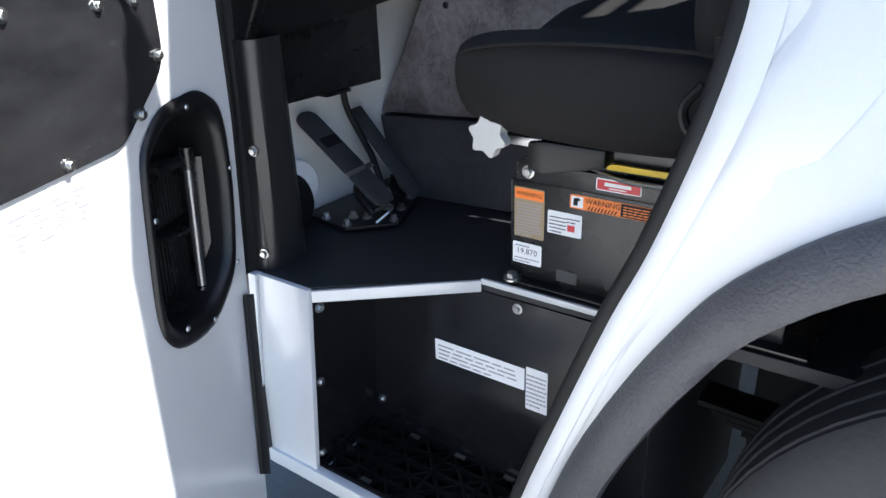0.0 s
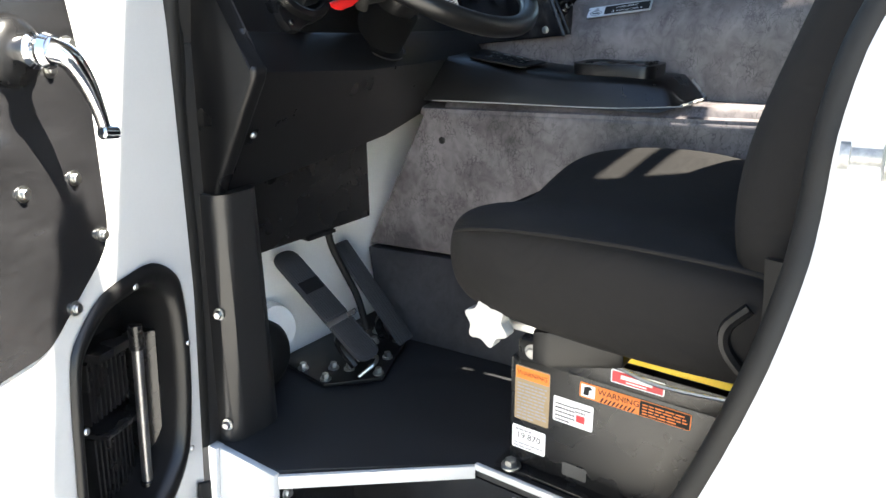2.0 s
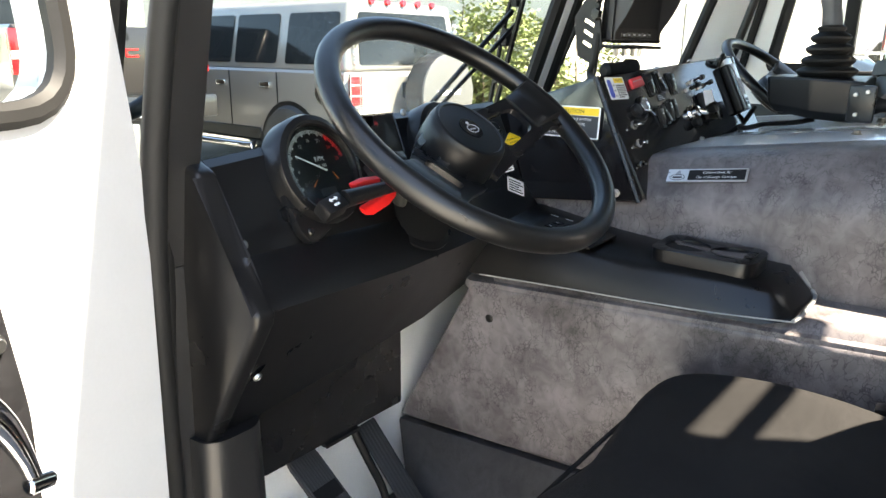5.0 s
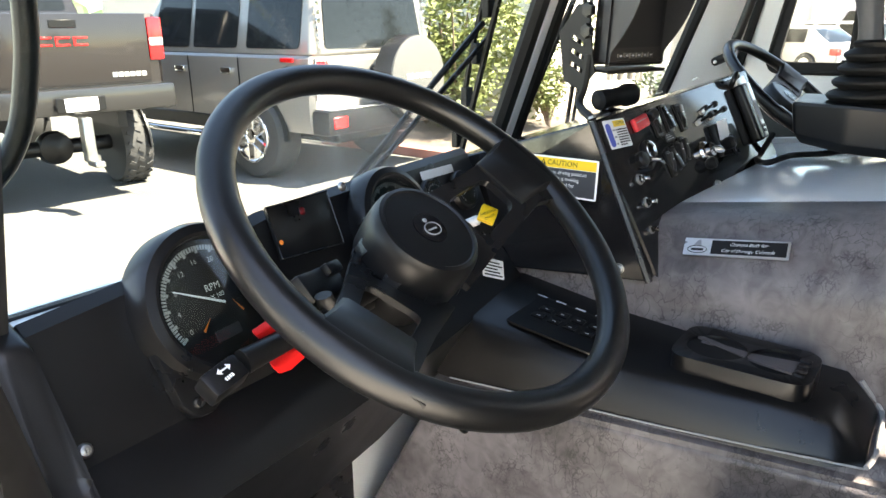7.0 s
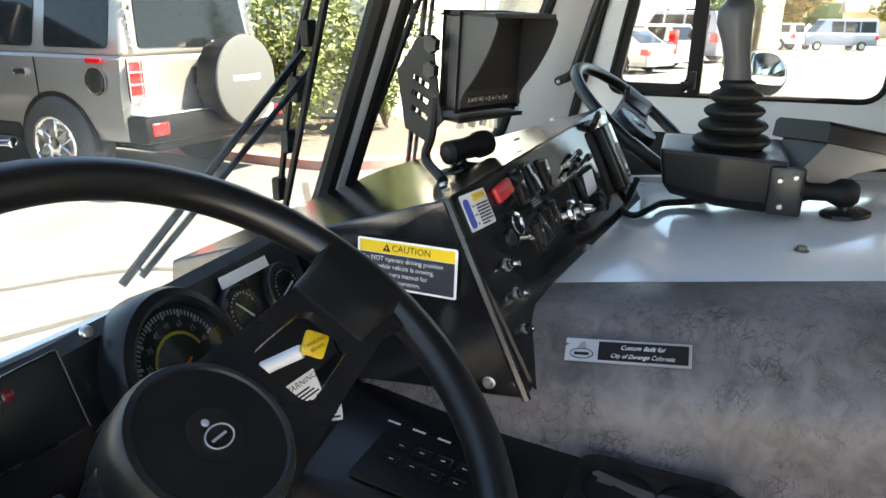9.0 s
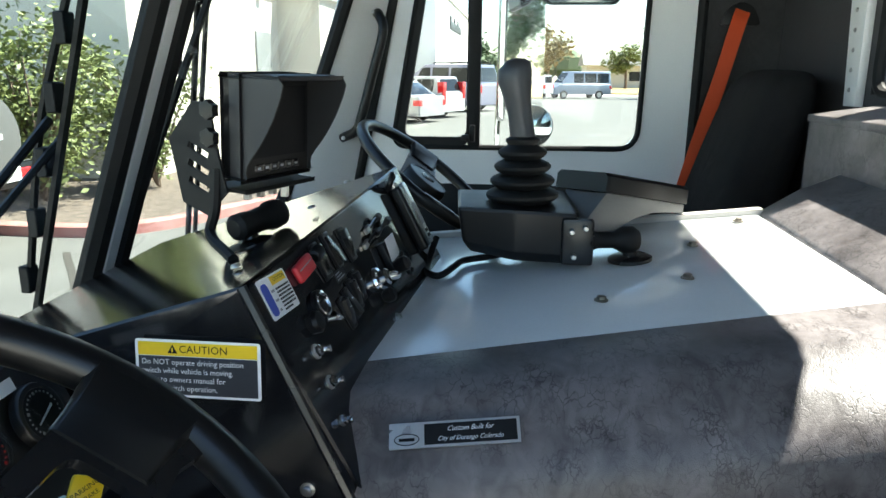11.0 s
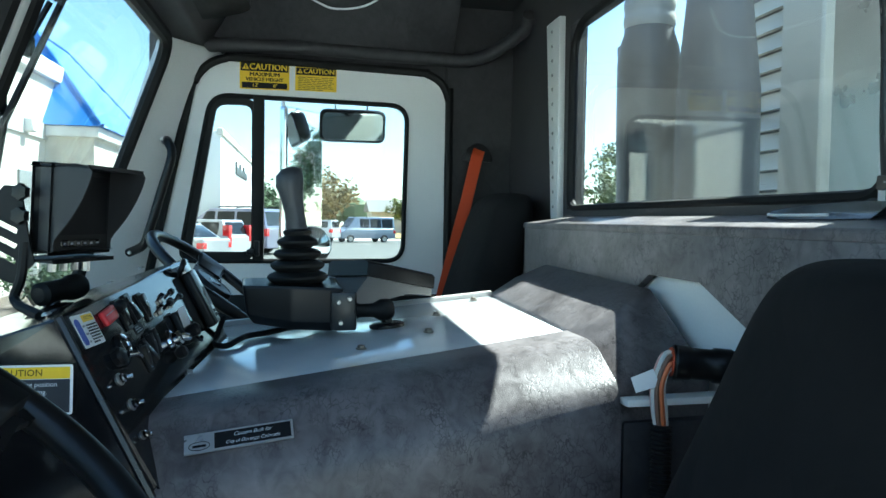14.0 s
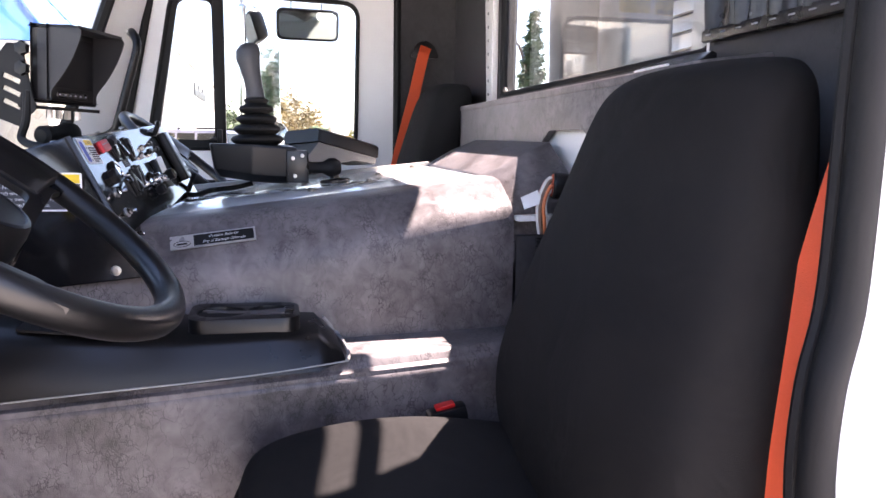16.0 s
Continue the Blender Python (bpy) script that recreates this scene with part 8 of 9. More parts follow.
for k in range(12):
    bm = B()
    box(bm, (45.0 + k * 0.62, 4.9, 4.45), (45.48 + k * 0.62, 5.0, 4.95 + 0.3 * (k % 4 == 0)), 0.03, 1)
    part("sign_bar", bm, NAVY_S, wing, "dark sign bar that cannot be read")

# ---- outside: trees, shrubs, far ground ----
LEAF = mat("green_leaves", (0.13, 0.16, 0.045), 0.55, vary=0.4, scale=2.0, fine=9, bump=0, tint=(0.22, 0.24, 0.08))
LEAF_D = mat("dark_green_leaves", (0.04, 0.08, 0.025), 0.6, vary=0.45, scale=2.0, fine=9, bump=0, tint=(0.08, 0.12, 0.04))
LEAF_A = mat("autumn_leaves", (0.22, 0.12, 0.03), 0.6, vary=0.5, scale=2.0, fine=9, bump=0, tint=(0.12, 0.15, 0.04))
BARK = mat("bark", (0.12, 0.085, 0.06), 0.9, vary=0.3, bump=0.6, fine=40, depth=0.01)
def plant(name, label, cat, at, height, spread, leaf, count, size, trunk=True, cone=False, seed=1):
    rnd = random.Random(seed)
    t = thing(name, at, label, cat, "plants outside")
    at = V(at)
    bm = B()
    limbs = []
    h0 = height * (0.22 if trunk else 0.04)
    tube(bm, [at, at + V((0.02 * height, 0, h0)), at + V((0, 0.02 * height, height * 0.7))], [0.035 * height, 0.026 * height, 0.006 * height] if trunk else [0.012 * height, 0.01 * height, 0.003 * height], 8, 4)
    for k in range(9 if trunk else 12):
        a = rnd.uniform(0, 2 * math.pi)
        z = rnd.uniform(h0 * 0.7, height * 0.55)
        tip = at + V((math.cos(a) * spread * rnd.uniform(0.5, 0.9), math.sin(a) * spread * rnd.uniform(0.5, 0.9), min(height * 0.95, z + height * rnd.uniform(0.15, 0.4))))
        s = at + V((0, 0, z if trunk else 0.05))
        tube(bm, [s, s.lerp(tip, 0.5) + V((0, 0, 0.06 * height)), tip], [0.011 * height, 0.007 * height, 0.002 * height], 5, 3)
        limbs.append((s, tip))
    part("trunk", bm, BARK, t)
    verts, faces = [], []
    clumps = []
    for k in range(max(10, count // 45)):
        if cone:
            z = rnd.uniform(0.08, 1.0)
            rr = spread * (1.02 - z) * rnd.uniform(0.5, 1.0)
            a = rnd.uniform(0, 2 * math.pi)
            clumps.append((at + V((rr * math.cos(a), rr * math.sin(a), z * height)), spread * 0.22 * (1.1 - z) + 0.08))
        else:
            s, tip = limbs[k % len(limbs)]
            c = s.lerp(tip, rnd.uniform(0.35, 1.05)) + V((rnd.uniform(-1, 1), rnd.uniform(-1, 1), rnd.uniform(-0.6, 1))) * spread * 0.2
            clumps.append((c, spread * rnd.uniform(0.14, 0.30)))
    for k in range(count):
        c, rad = clumps[k % len(clumps)]
        p = c + V((rnd.gauss(0, 1), rnd.gauss(0, 1), rnd.gauss(0, 0.8))) * rad * 0.6
        if p.z < 0.12:
            continue
        u = V((rnd.uniform(-1, 1), rnd.uniform(-1, 1), rnd.uniform(-0.6, 0.6))).normalized()
        w = u.cross(V((rnd.uniform(-1, 1), rnd.uniform(-1, 1), rnd.uniform(0.2, 1)))).normalized()
        s = size * rnd.uniform(0.6, 1.3)
        i = len(verts)
        verts += [p - u * s, p + w * s * 0.45 + V((0, 0, s * 0.1)), p + u * s, p - w * s * 0.45]
        faces.append((i, i + 1, i + 2, i + 3))
    me = bpy.data.meshes.new("crown")
    me.from_pydata([tuple(v) for v in verts], [], faces)
    me.materials.append(leaf)
    ob = new("crown", me)
    ob.parent = t
    ob.matrix_parent_inverse = world_of(t).inverted()
    return t
plant("shrub", "sunlit olive green shrub with bare lower stems", "shrub", (10.6, 7.5, 0.1), 2.9, 1.1, LEAF, 5200, 0.055, False, seed=3)
plant("shrub", "sunlit olive green shrub behind the kerb", "shrub", (12.0, 6.5, 0.1), 2.6, 1.0, LEAF, 4200, 0.055, False, seed=4)
plant("shrub", "loose green shrub by the shop wall", "shrub", (11.2, 8.6, 0.1), 3.2, 1.2, LEAF, 4200, 0.06, False, seed=5)
plant("shrub", "low green shrub by the porch", "shrub", (15.5, 5.8, 0.1), 1.4, 0.8, LEAF_D, 1800, 0.05, False, seed=6)
plant("tree", "green street tree across the lot", "tree", (62, 3.5, 0), 6.5, 2.2, LEAF_D, 2200, 0.22, seed=7)
plant("tree", "tree with some brown leaves behind the vans", "tree", (75, -2.0, 0), 7.0, 3.2, LEAF_A, 2600, 0.26, seed=8)
plant("tree", "small round tree in the distance", "tree", (95, -12.5, 0), 6.5, 2.6, LEAF, 1600, 0.26, seed=9)
plant("tree", "dark tree at the edge of the lot", "tree", (60, -10.5, 0), 5.5, 2.0, LEAF_D, 1800, 0.22, seed=10)
plant("tree", "tall green conifer behind the truck", "tree", (25.5, -8.6, 0), 6.6, 1.15, LEAF_D, 5200, 0.10, True, True, seed=11)
plant("tree", "leafy green tree behind the truck", "tree", (23.0, -9.6, 0), 4.6, 1.5, LEAF, 4200, 0.09, seed=12)
plant("tree", "leafy tree farther behind the truck", "tree", (24.5, -11.2, 0), 5.6, 1.8, LEAF, 4600, 0.10, seed=13)
plant("tree", "tree far behind the truck", "tree", (10.5, -42.0, 0), 8.5, 2.6, LEAF_D, 2600, 0.2, seed=21)
plant("tree", "tree with bare patches far behind the truck", "tree", (14.5, -45.0, 0), 7.0, 2.4, LEAF, 2200, 0.2, seed=22)
plant("tree", "tree beyond the tailgates", "tree", (3.0, 24.0, 0), 6.5, 3.2, LEAF_D, 2600, 0.16, seed=14)
plant("tree", "tree beyond the parked off-roader", "tree", (9.5, 26.0, 0), 6.0, 3.0, LEAF_D, 2600, 0.16, seed=15)
FIELD = mat("dry_field_grass", (0.36, 0.25, 0.10), 0.95, vary=0.25, scale=0.4, fine=6, bump=0)
bm = B()
slab(bm, [(68, -60, 0), (260, -120, 0), (260, 60, 0), (84, 20, 0), (72, -4, 0)], (0, 0, 0.12))
slab(bm, [(-40, -260, 0), (60, -260, 0), (60, -52, 0), (-40, -52, 0)], (0, 0, 0.12))
single("dry_field", bm, FIELD, "dry yellow grass field beyond the lot", kind="structure")
far = thing("far_house", (105, -14, 0), "low tan house beyond the field", "house")
bm = B()
box(bm, (100, -22, 0), (108, -8, 3.0))
part("wall", bm, STUCCO, far)
bm = B()
slab(bm, [(99, -22.5, 3.0), (109, -22.5, 3.0), (104, -22.5, 4.8)], (0, 15, 0))
part("roof", bm, mat("grey_shingle", (0.2, 0.19, 0.18), 0.9, bump=0.1), far)
for y in (-19, -15, -11):
    bm = B()
    box(bm, (99.95, y, 1.0), (100.0, y + 1.4, 2.2))
    part("window", bm, AUTO_GLASS, far)
bm = B()
rnd = random.Random(5)
for k in range(70):
    a = radians(-5 + 150 * k / 70)
    d = 230
    x, y = d * math.sin(a + 0.15), d * math.cos(a + 0.15)
    hh = rnd.uniform(5, 9)
    lathe(bm, [(3.5, 0), (5.5, hh * 0.35), (4.5, hh * 0.75), (1.2, hh)], (x, y, 0), (rnd.uniform(-0.1, 0.1), rnd.uniform(-0.1, 0.1), 1), 9)
single("far_trees", bm, LEAF_D, "far line of trees on the horizon", "trees", kind="stuff")

# ---- wipers outside the windshield ----
def wiper(base, tip, b0, b1, seed):
    w = thing("wiper", base, "black windshield wiper with twin arms and blade", "wiper", "windshield wipers")
    o = V((0, 0.035, 0.012))
    bm = B()
    tube(bm, [V(base) + o, V(tip) + o], 0.006, 6, 0)
    part("arm", bm, BLACK, w)
    bm = B()
    tube(bm, [V(base) + o + V((0.035, 0, 0)), V(tip) + o + V((0.03, 0, -0.02))], 0.005, 6, 0)
    part("arm", bm, BLACK, w)
    bm = B()
    tube(bm, [V(b0) + o * 0.5, V(b1) + o * 0.5], 0.007, 6, 0, flat=1.0)
    for k in range(6):
        p = V(b0).lerp(V(b1), (k + 0.5) / 6)
        box(bm, p + o - V((0.012, 0.008, 0.02)), p + o + V((0.012, 0.008, 0.02)), 0.002, 1)
    tube(bm, [V(b0).lerp(V(b1), 0.12) + o, V(b0).lerp(V(b1), 0.5) + o * 1.4, V(b0).lerp(V(b1), 0.88) + o], 0.006, 6, 4)
    part("blade", bm, RUBBER, w)
wiper(on_shield(1.74, 1.575), on_shield(2.04, 1.875), on_shield(2.078, 1.60), on_shield(2.015, 2.12), 1)
wiper(on_shield(2.62, 1.58), on_shield(2.36, 2.08), on_shield(2.30, 1.66), on_shield(2.42, 2.36), 2)
bm = B()
tube(bm, [on_shield(2.33, 1.60, 0.03), on_shield(2.30, 1.85, 0.05), on_shield(2.345, 2.05, 0.05), on_shield(2.33, 2.25, 0.04), on_shield(2.38, 2.42, 0.03)], 0.005, 6, 6)
single("washer_hose", bm, RUBBER, "black washer hose on the windshield", "hose")

# ---- truck body behind the cab ----
eq = thing("air_intake", (3.0, -0.37, 0.0), "dark air intake canister with a pale banded neck", "air intake")
GREY_P = mat("grey_moulding", (0.13, 0.135, 0.14), 0.5, vary=0.2, bump=0.1)
bm = B()
lathe(bm, [(0.06, 0.0), (0.06, 1.2), (0.088, 1.5), (0.092, 2.06), (0.096, 2.16), (0.098, 2.38), (0.094, 2.43), (0.078, 2.48), (0.076, 2.50)], (3.01, -0.375, 0), (0, 0, 1), 32)
part("canister", bm, GREY_P, eq)
bm = B()
prof = [(0.076, 2.492)]
for k in range(5):
    prof += [(0.078, 2.497 + k * 0.05), (0.081, 2.507 + k * 0.05), (0.081, 2.527 + k * 0.05), (0.077, 2.537 + k * 0.05)]
lathe(bm, prof, (3.01, -0.375, 0), (0, 0, 1), 32)
part("neck", bm, mat("pale_band", (0.5, 0.5, 0.46), 0.5, bump=0.05), eq, "pale banded neck")
part("strap_bracket", box(B(), (3.07, -0.36, 2.43), (3.13, -0.32, 2.465), 0.004, 1), GREY_P, eq)
mu = thing("exhaust_stack", (2.71, -0.463, 0.0), "dusty dark exhaust stack behind the cab", "exhaust stack")
part("pipe", lathe(B(), [(0.05, 0.0), (0.05, 0.9), (0.10, 1.0), (0.117, 1.1), (0.115, 2.25), (0.08, 2.62), (0.05, 2.75)], (2.71, -0.463, 0), (0.02, 0, 1), 28), GREY_P, mu)
hop = thing("truck_body", (1.9, -1.4, 0.6), "pale ribbed steel truck body behind the cab", "truck body")
PALE = mat("pale_steel_paint", (0.52, 0.51, 0.44), 0.5, vary=0.12, bump=0.1, scale=4)
bm = B()
box(bm, (1.02, -4.5, 0.75), (3.38, -1.25, 3.1), 0.02, 1)
part("hopper", bm, PALE, hop)
for k in range(26):
    z = 1.40 + k * 0.066
    bm = B()
    slab(bm, [(2.80, -0.812, z), (3.20, -0.812, z), (3.20, -0.83, z + 0.012), (3.20, -0.83, z + 0.058), (2.80, -0.83, z + 0.058), (2.80, -0.83, z + 0.012)], (0, -0.02, 0), 0.003)
    part("louvre", bm, PALE, hop)
part("louvre_back", box(B(), (2.60, -0.90, 0.8), (3.22, -0.86, 3.1), 0.004, 1), GREY_P, hop)
part("post", box(B(), (2.631, -0.78, 0.8), (2.812, -0.70, 3.1), 0.008, 1), PALE, hop, "pale steel corner post")
ex = thing("heat_guard", (1.5, -0.6, 0.9), "perforated bright steel heat guard behind the cab", "guard")
bm = B()
holes = []
outl = [(2.134, -0.33, 0.0), (1.70, -0.419, 0.0), (1.70, -0.419, 2.64), (2.134, -0.33, 2.51)]
def on_guard(s, z):
    return V((2.134 - 0.34 * s, -0.33 - 0.07 * s, z))
for k in range(46):
    for j in range(9):
        sg, z = 0.30 + j * 0.078 + 0.039 * (k % 2), 1.86 + k * 0.0125
        if sg + 0.05 < 0.985:
            holes.append([on_guard(sg, z), on_guard(sg + 0.05, z), on_guard(sg + 0.05, z + 0.0055), on_guard(sg, z + 0.0055)])
slab_hole(bm, outl, holes, (0.001, -0.002, 0))
part("sheet", bm, mat("bright_sheet_steel", (0.6, 0.6, 0.58), 0.3, metal=0.6, vary=0.06, bump=0.03), ex)
# Unseen tube, added to cast the bent bar shadow on seat and shelf.
bm = B()
tube(bm, [(1.60, -0.085, 2.362), (1.72, -0.085, 2.362), (1.82, -0.085, 2.364), (1.89, -0.085, 2.385), (1.925, -0.085, 2.44), (1.93, -0.085, 2.62)], 0.0135, 10, 6)
tube(bm, [(1.60, -0.085, 2.362), (1.56, -0.085, 2.362), (1.53, -0.085, 2.33), (1.53, -0.085, 1.2)], 0.0135, 10, 5)
single("shadow_casting_hose", bm, RUBBER, "unseen bent black tube behind the cab, added for its bar shadow on the seat", "hose")
fw = thing("front_wheel", (1.18, -0.24, 0.0), "dusty black truck tyre under the wheel arch", "wheel")
bm = B()
lathe(bm, [(0.30, 0.0), (0.33, -0.01), (0.46, -0.012), (0.51, 0.01), (0.53, 0.035), (0.53, 0.25), (0.51, 0.275), (0.30, 0.28)], (1.06, -0.275, 0.50), (1, 0, 0), 64)
ty = part("tyre", bm, TYRE, fw)
for q in (0.075, 0.125, 0.175, 0.225):
    bm = B()
    lathe(bm, [(0.528, 0), (0.5335, 0.003), (0.5335, 0.022), (0.528, 0.025)], (1.06 + q - 0.03, -0.275, 0.50), (1, 0, 0), 64)
    part("tread_rib", bm, TYRE, ty)
bm = B()
lathe(bm, [(0.30, 0.02), (0.29, 0.05), (0.24, 0.11), (0.12, 0.12), (0.11, 0.06), (0, 0.055)], (1.06, -0.275, 0.50), (1, 0, 0), 40)
part("rim", bm, TRIM, fw, "white steel rim")
fr = thing("chassis_parts", (1.5, -0.2, 0.6), "dark spring, air lines and frame rail behind the wheel arch", "chassis")
bm = B()
box(bm, (1.62, -3.0, 0.62), (1.70, 0.34, 0.88), 0.01, 1)
part("frame_rail", bm, BLACK, fr)
for k in range(4):
    bm = B()
    slab(bm, [(1.44, 0.36 - k * 0.03, 0.60 - k * 0.014), (1.52, 0.36 - k * 0.03, 0.60 - k * 0.014), (1.52, -0.7, 0.56 - k * 0.014), (1.44, -0.7, 0.56 - k * 0.014)], (0, 0, 0.011))
    part("spring_leaf", bm, RUBBER, fr)
for k in range(3):
    bm = B()
    tube(bm, [(1.35 + 0.05 * k, 0.33, 0.78), (1.36 + 0.05 * k, 0.20, 0.80 + 0.03 * k), (1.5, 0.0, 0.78 + 0.02 * k)], 0.008, 6, 5)
    part("air_line", bm, RUBBER, fr)

# mirror arm outside the windshield's left edge
ma = thing("mirror_arm", (1.1, 1.4, 1.7), "black bent mirror arm outside the windshield", "mirror arm")
bm = B()
tube(bm, [(1.215, 1.27, 2.45), (1.212, 1.33, 2.10), (1.209, 1.345, 1.91), (1.203, 1.36, 1.83), (1.188, 1.372, 1.77), (1.155, 1.385, 1.725), (1.09, 1.40, 1.70), (0.93, 1.41, 1.69)], 0.0125, 10, 5)
part("tube", bm, BLACK, ma)

# ---- switches on the panel ----
PF = lambda u, v, h=0.0: PM @ V((u, v, h))
PNN = PM.to_3x3() @ V((0, 0, 1))
bm = B()
plate(bm, PM, 0.012, -0.117, 0.605, 0.112, 0.0, 0.0022, 0.004)
part("face_plate", bm, PAN_FACE, box_p, "glossy black screwed face plate")
H0 = 0.0022


def lie(u, v, h=H0, turn=0.0):
    return PM @ Matrix.Translation((u, v, h)) @ Matrix.Rotation(radians(turn), 4, "Z")


def rocker(u, v, w, h, tilt, group, label):
    m = lie(u, v)
    t = thing("rocker_switch", m.translation, label, "switch", group)
    bm = B()
    box(bm, (-w / 2, -h / 2, 0), (w / 2, h / 2, 0.004), 0.0015, 1, m)
    part("bezel", bm, BLACK, t)
    bm = B()
    a, b = (0.004, 0.010) if tilt > 0 else (0.010, 0.004)
    k = w * 0.36
    loft(bm, [[m @ V((x, y, z)) for y, z in ((-h * 0.42, 0.003), (-h * 0.40, a), (-h * 0.05, 0.008), (h * 0.40, b), (h * 0.42, 0.003))] for x in (-k, k)])
    soften(bm, bm.edges[:], 0.0012, 1)
    paddle = part("paddle", bm, BLACK_SATIN, t, "glossy black paddle")
    part("mark", plate(B(), m, -w * 0.12, h * 0.12, w * 0.12, h * 0.16, 0.0098 if tilt > 0 else 0.0068, 0.0004), WHITE_S, paddle)
    return t


for u, v, tilt in ((0.174, 0.083, 1), (0.215, 0.084, -1), (0.262, 0.077, 1)):
    rocker(u, v, 0.021, 0.046, tilt, "tall rocker switches on the panel", "tall glossy black rocker switch on the panel")
for k, tilt in enumerate((1, -1, 1, 1)):
    rocker(0.170 + k * 0.021, 0.016 + 0.004 * k, 0.0165, 0.040, tilt, "low rocker switches on the panel", "small black rocker switch in a row")
bm = B()
plate(bm, PM, 0.188, 0.048, 0.222, 0.062, H0, 0.0008)
lb = thing("switch_legend", PF(0.205, 0.055), "small black legend plate with white lines", "label")
part("plate", bm, BLACK_S, lb)
for k in range(3):
    part("line", plate(B(), PM, 0.192, 0.0505 + k * 0.0035, 0.216 - 0.005 * k, 0.052 + k * 0.0035, H0 + 0.0009, 0.0003), GREY_S, lb)


def toggle(u, v, s, label):
    m = lie(u, v)
    n = m.to_3x3() @ V((0, 0, 1))
    t = thing("toggle_switch", m.translation, label, "switch", "chrome toggles on the panel")
    bm = B()
    lathe(bm, [(0.0095 * s, 0), (0.0095 * s, 0.002), (0.0085 * s, 0.0025)], m.translation, n, 20)
    part("washer", bm, STEEL, t)
    bm = B()
    lathe(bm, [(0.0075 * s, 0.002), (0.0075 * s, 0.006), (0.005 * s, 0.0075), (0.005 * s, 0.011)], m.translation, n, 6)
    part("nut", bm, CHROME, t)
    bm = B()
    tube(bm, [m @ V((0, 0, 0.008)), m @ V((0.001, -0.002, 0.014 * s)), m @ V((0.002, -0.003, 0.019 * s))], [0.0022, 0.0028, 0.0035], 10, 3)
    part("bat", bm, CHROME, t, "chrome bat lever")
    return t


toggle(0.066, 0.016, 0.85, "chrome toggle switch on the panel")
toggle(0.06, -0.018, 0.8, "chrome toggle switch on the panel")
toggle(0.043, -0.055, 0.6, "tiny chrome toggle switch near the panel bottom")
# red tag, round socket with a turned key head, chrome dial
bm = B()
m = lie(0.127, 0.091, H0, 4)
tag2 = thing("engraved_tag", m.translation, "red rounded button cover on the panel", "button")
box(bm, (-0.024, -0.010, 0), (0.022, 0.010, 0.008), 0.004, 3, m)
part("cover", bm, RED_S, tag2)
part("line", plate(B(), m, -0.02, 0.002, 0.018, 0.0032, 0.0081, 0.0003), GREY_S, tag2)
bm = B()
cyl(bm, m @ V((0.026, 0, 0.006)), m @ V((0.046, 0.002, 0.008)), 0.008, seg=14, bevel=0.002)
part("stub", bm, BLACK, tag2)
so = thing("power_socket", PF(0.122, 0.05), "round black socket with a bright ring", "socket")
part("body", lathe(B(), [(0.0165, 0), (0.0165, 0.004), (0.014, 0.006), (0.012, 0.003), (0.0, 0.002)], PF(0.122, 0.048, H0), PNN, 28), BLACK, so)
part("ring", lathe(B(), [(0.0135, 0.0055), (0.0145, 0.007), (0.0122, 0.0075), (0.0118, 0.005)], PF(0.122, 0.048, H0), PNN, 28), CHROME, so, "bright ring")
part("cap", lathe(B(), [(0.012, 0), (0.013, 0.008), (0.010, 0.012), (0.0, 0.013)], PF(0.086, 0.040, H0), PNN, 8), BLACK, so, "black cap hanging beside the socket")
part("strap", tube(B(), [PF(0.094, 0.036, 0.016), PF(0.108, 0.03, 0.022), PF(0.132, 0.022, 0.014), PF(0.138, 0.03, 0.006)], 0.0028, 8, 5), CHROME, so)
di = thing("dial_switch", PF(0.304, 0.009), "chrome rotary switch with a pointer", "switch")
part("collar", lathe(B(), [(0.019, 0), (0.017, 0.004), (0.012, 0.006), (0.012, 0.014), (0.009, 0.017), (0, 0.018)], PF(0.304, 0.009, H0), PNN, 10), CHROME, di)
part("pointer", tube(B(), [PF(0.304, 0.009, 0.015), PF(0.320, 0.003, 0.02), PF(0.328, 0.0, 0.021)], [0.006, 0.007, 0.005], 10, 3), CHROME, di)
part("knob", lathe(B(), [(0.006, 0), (0.010, 0.006), (0.010, 0.014), (0.006, 0.018)], PF(0.29, -0.012, H0), PNN, 14), BLACK, di)
dv = thing("control_module", PF(0.381, 0.022), "black module with a folded white paper label", "control module")
m = lie(0.376, 0.016, H0, -6) @ Matrix.Scale(0.9, 4)
part("body", box(B(), (-0.03, -0.034, 0), (0.034, 0.03, 0.012), 0.004, 2, m), BLACK, dv)
part("paper", slab(B(), [m @ V(q) for q in ((-0.028, -0.004, 0.0125), (0.020, 0.0, 0.0125), (0.028, 0.036, 0.014), (-0.02, 0.032, 0.014))], m.to_3x3() @ V((0, 0, 0.0006))), WHITE_S, dv, "white paper flap")
part("loop", tube(B(), [m @ V((0.016 + 0.016 * math.cos(a), -0.018 + 0.020 * math.sin(a), 0.018)) for a in np.linspace(0, 5.6, 10)], 0.0025, 8, 3), BLACK_SATIN, dv)
part("knob", lathe(B(), [(0.008, 0), (0.011, 0.008), (0.011, 0.018), (0.006, 0.022)], m @ V((-0.022, -0.014, 0.012)), PNN, 12), BLACK, dv)
lv = thing("lever_bank", PF(0.385, 0.075), "small bank of black levers with bright tips", "lever")
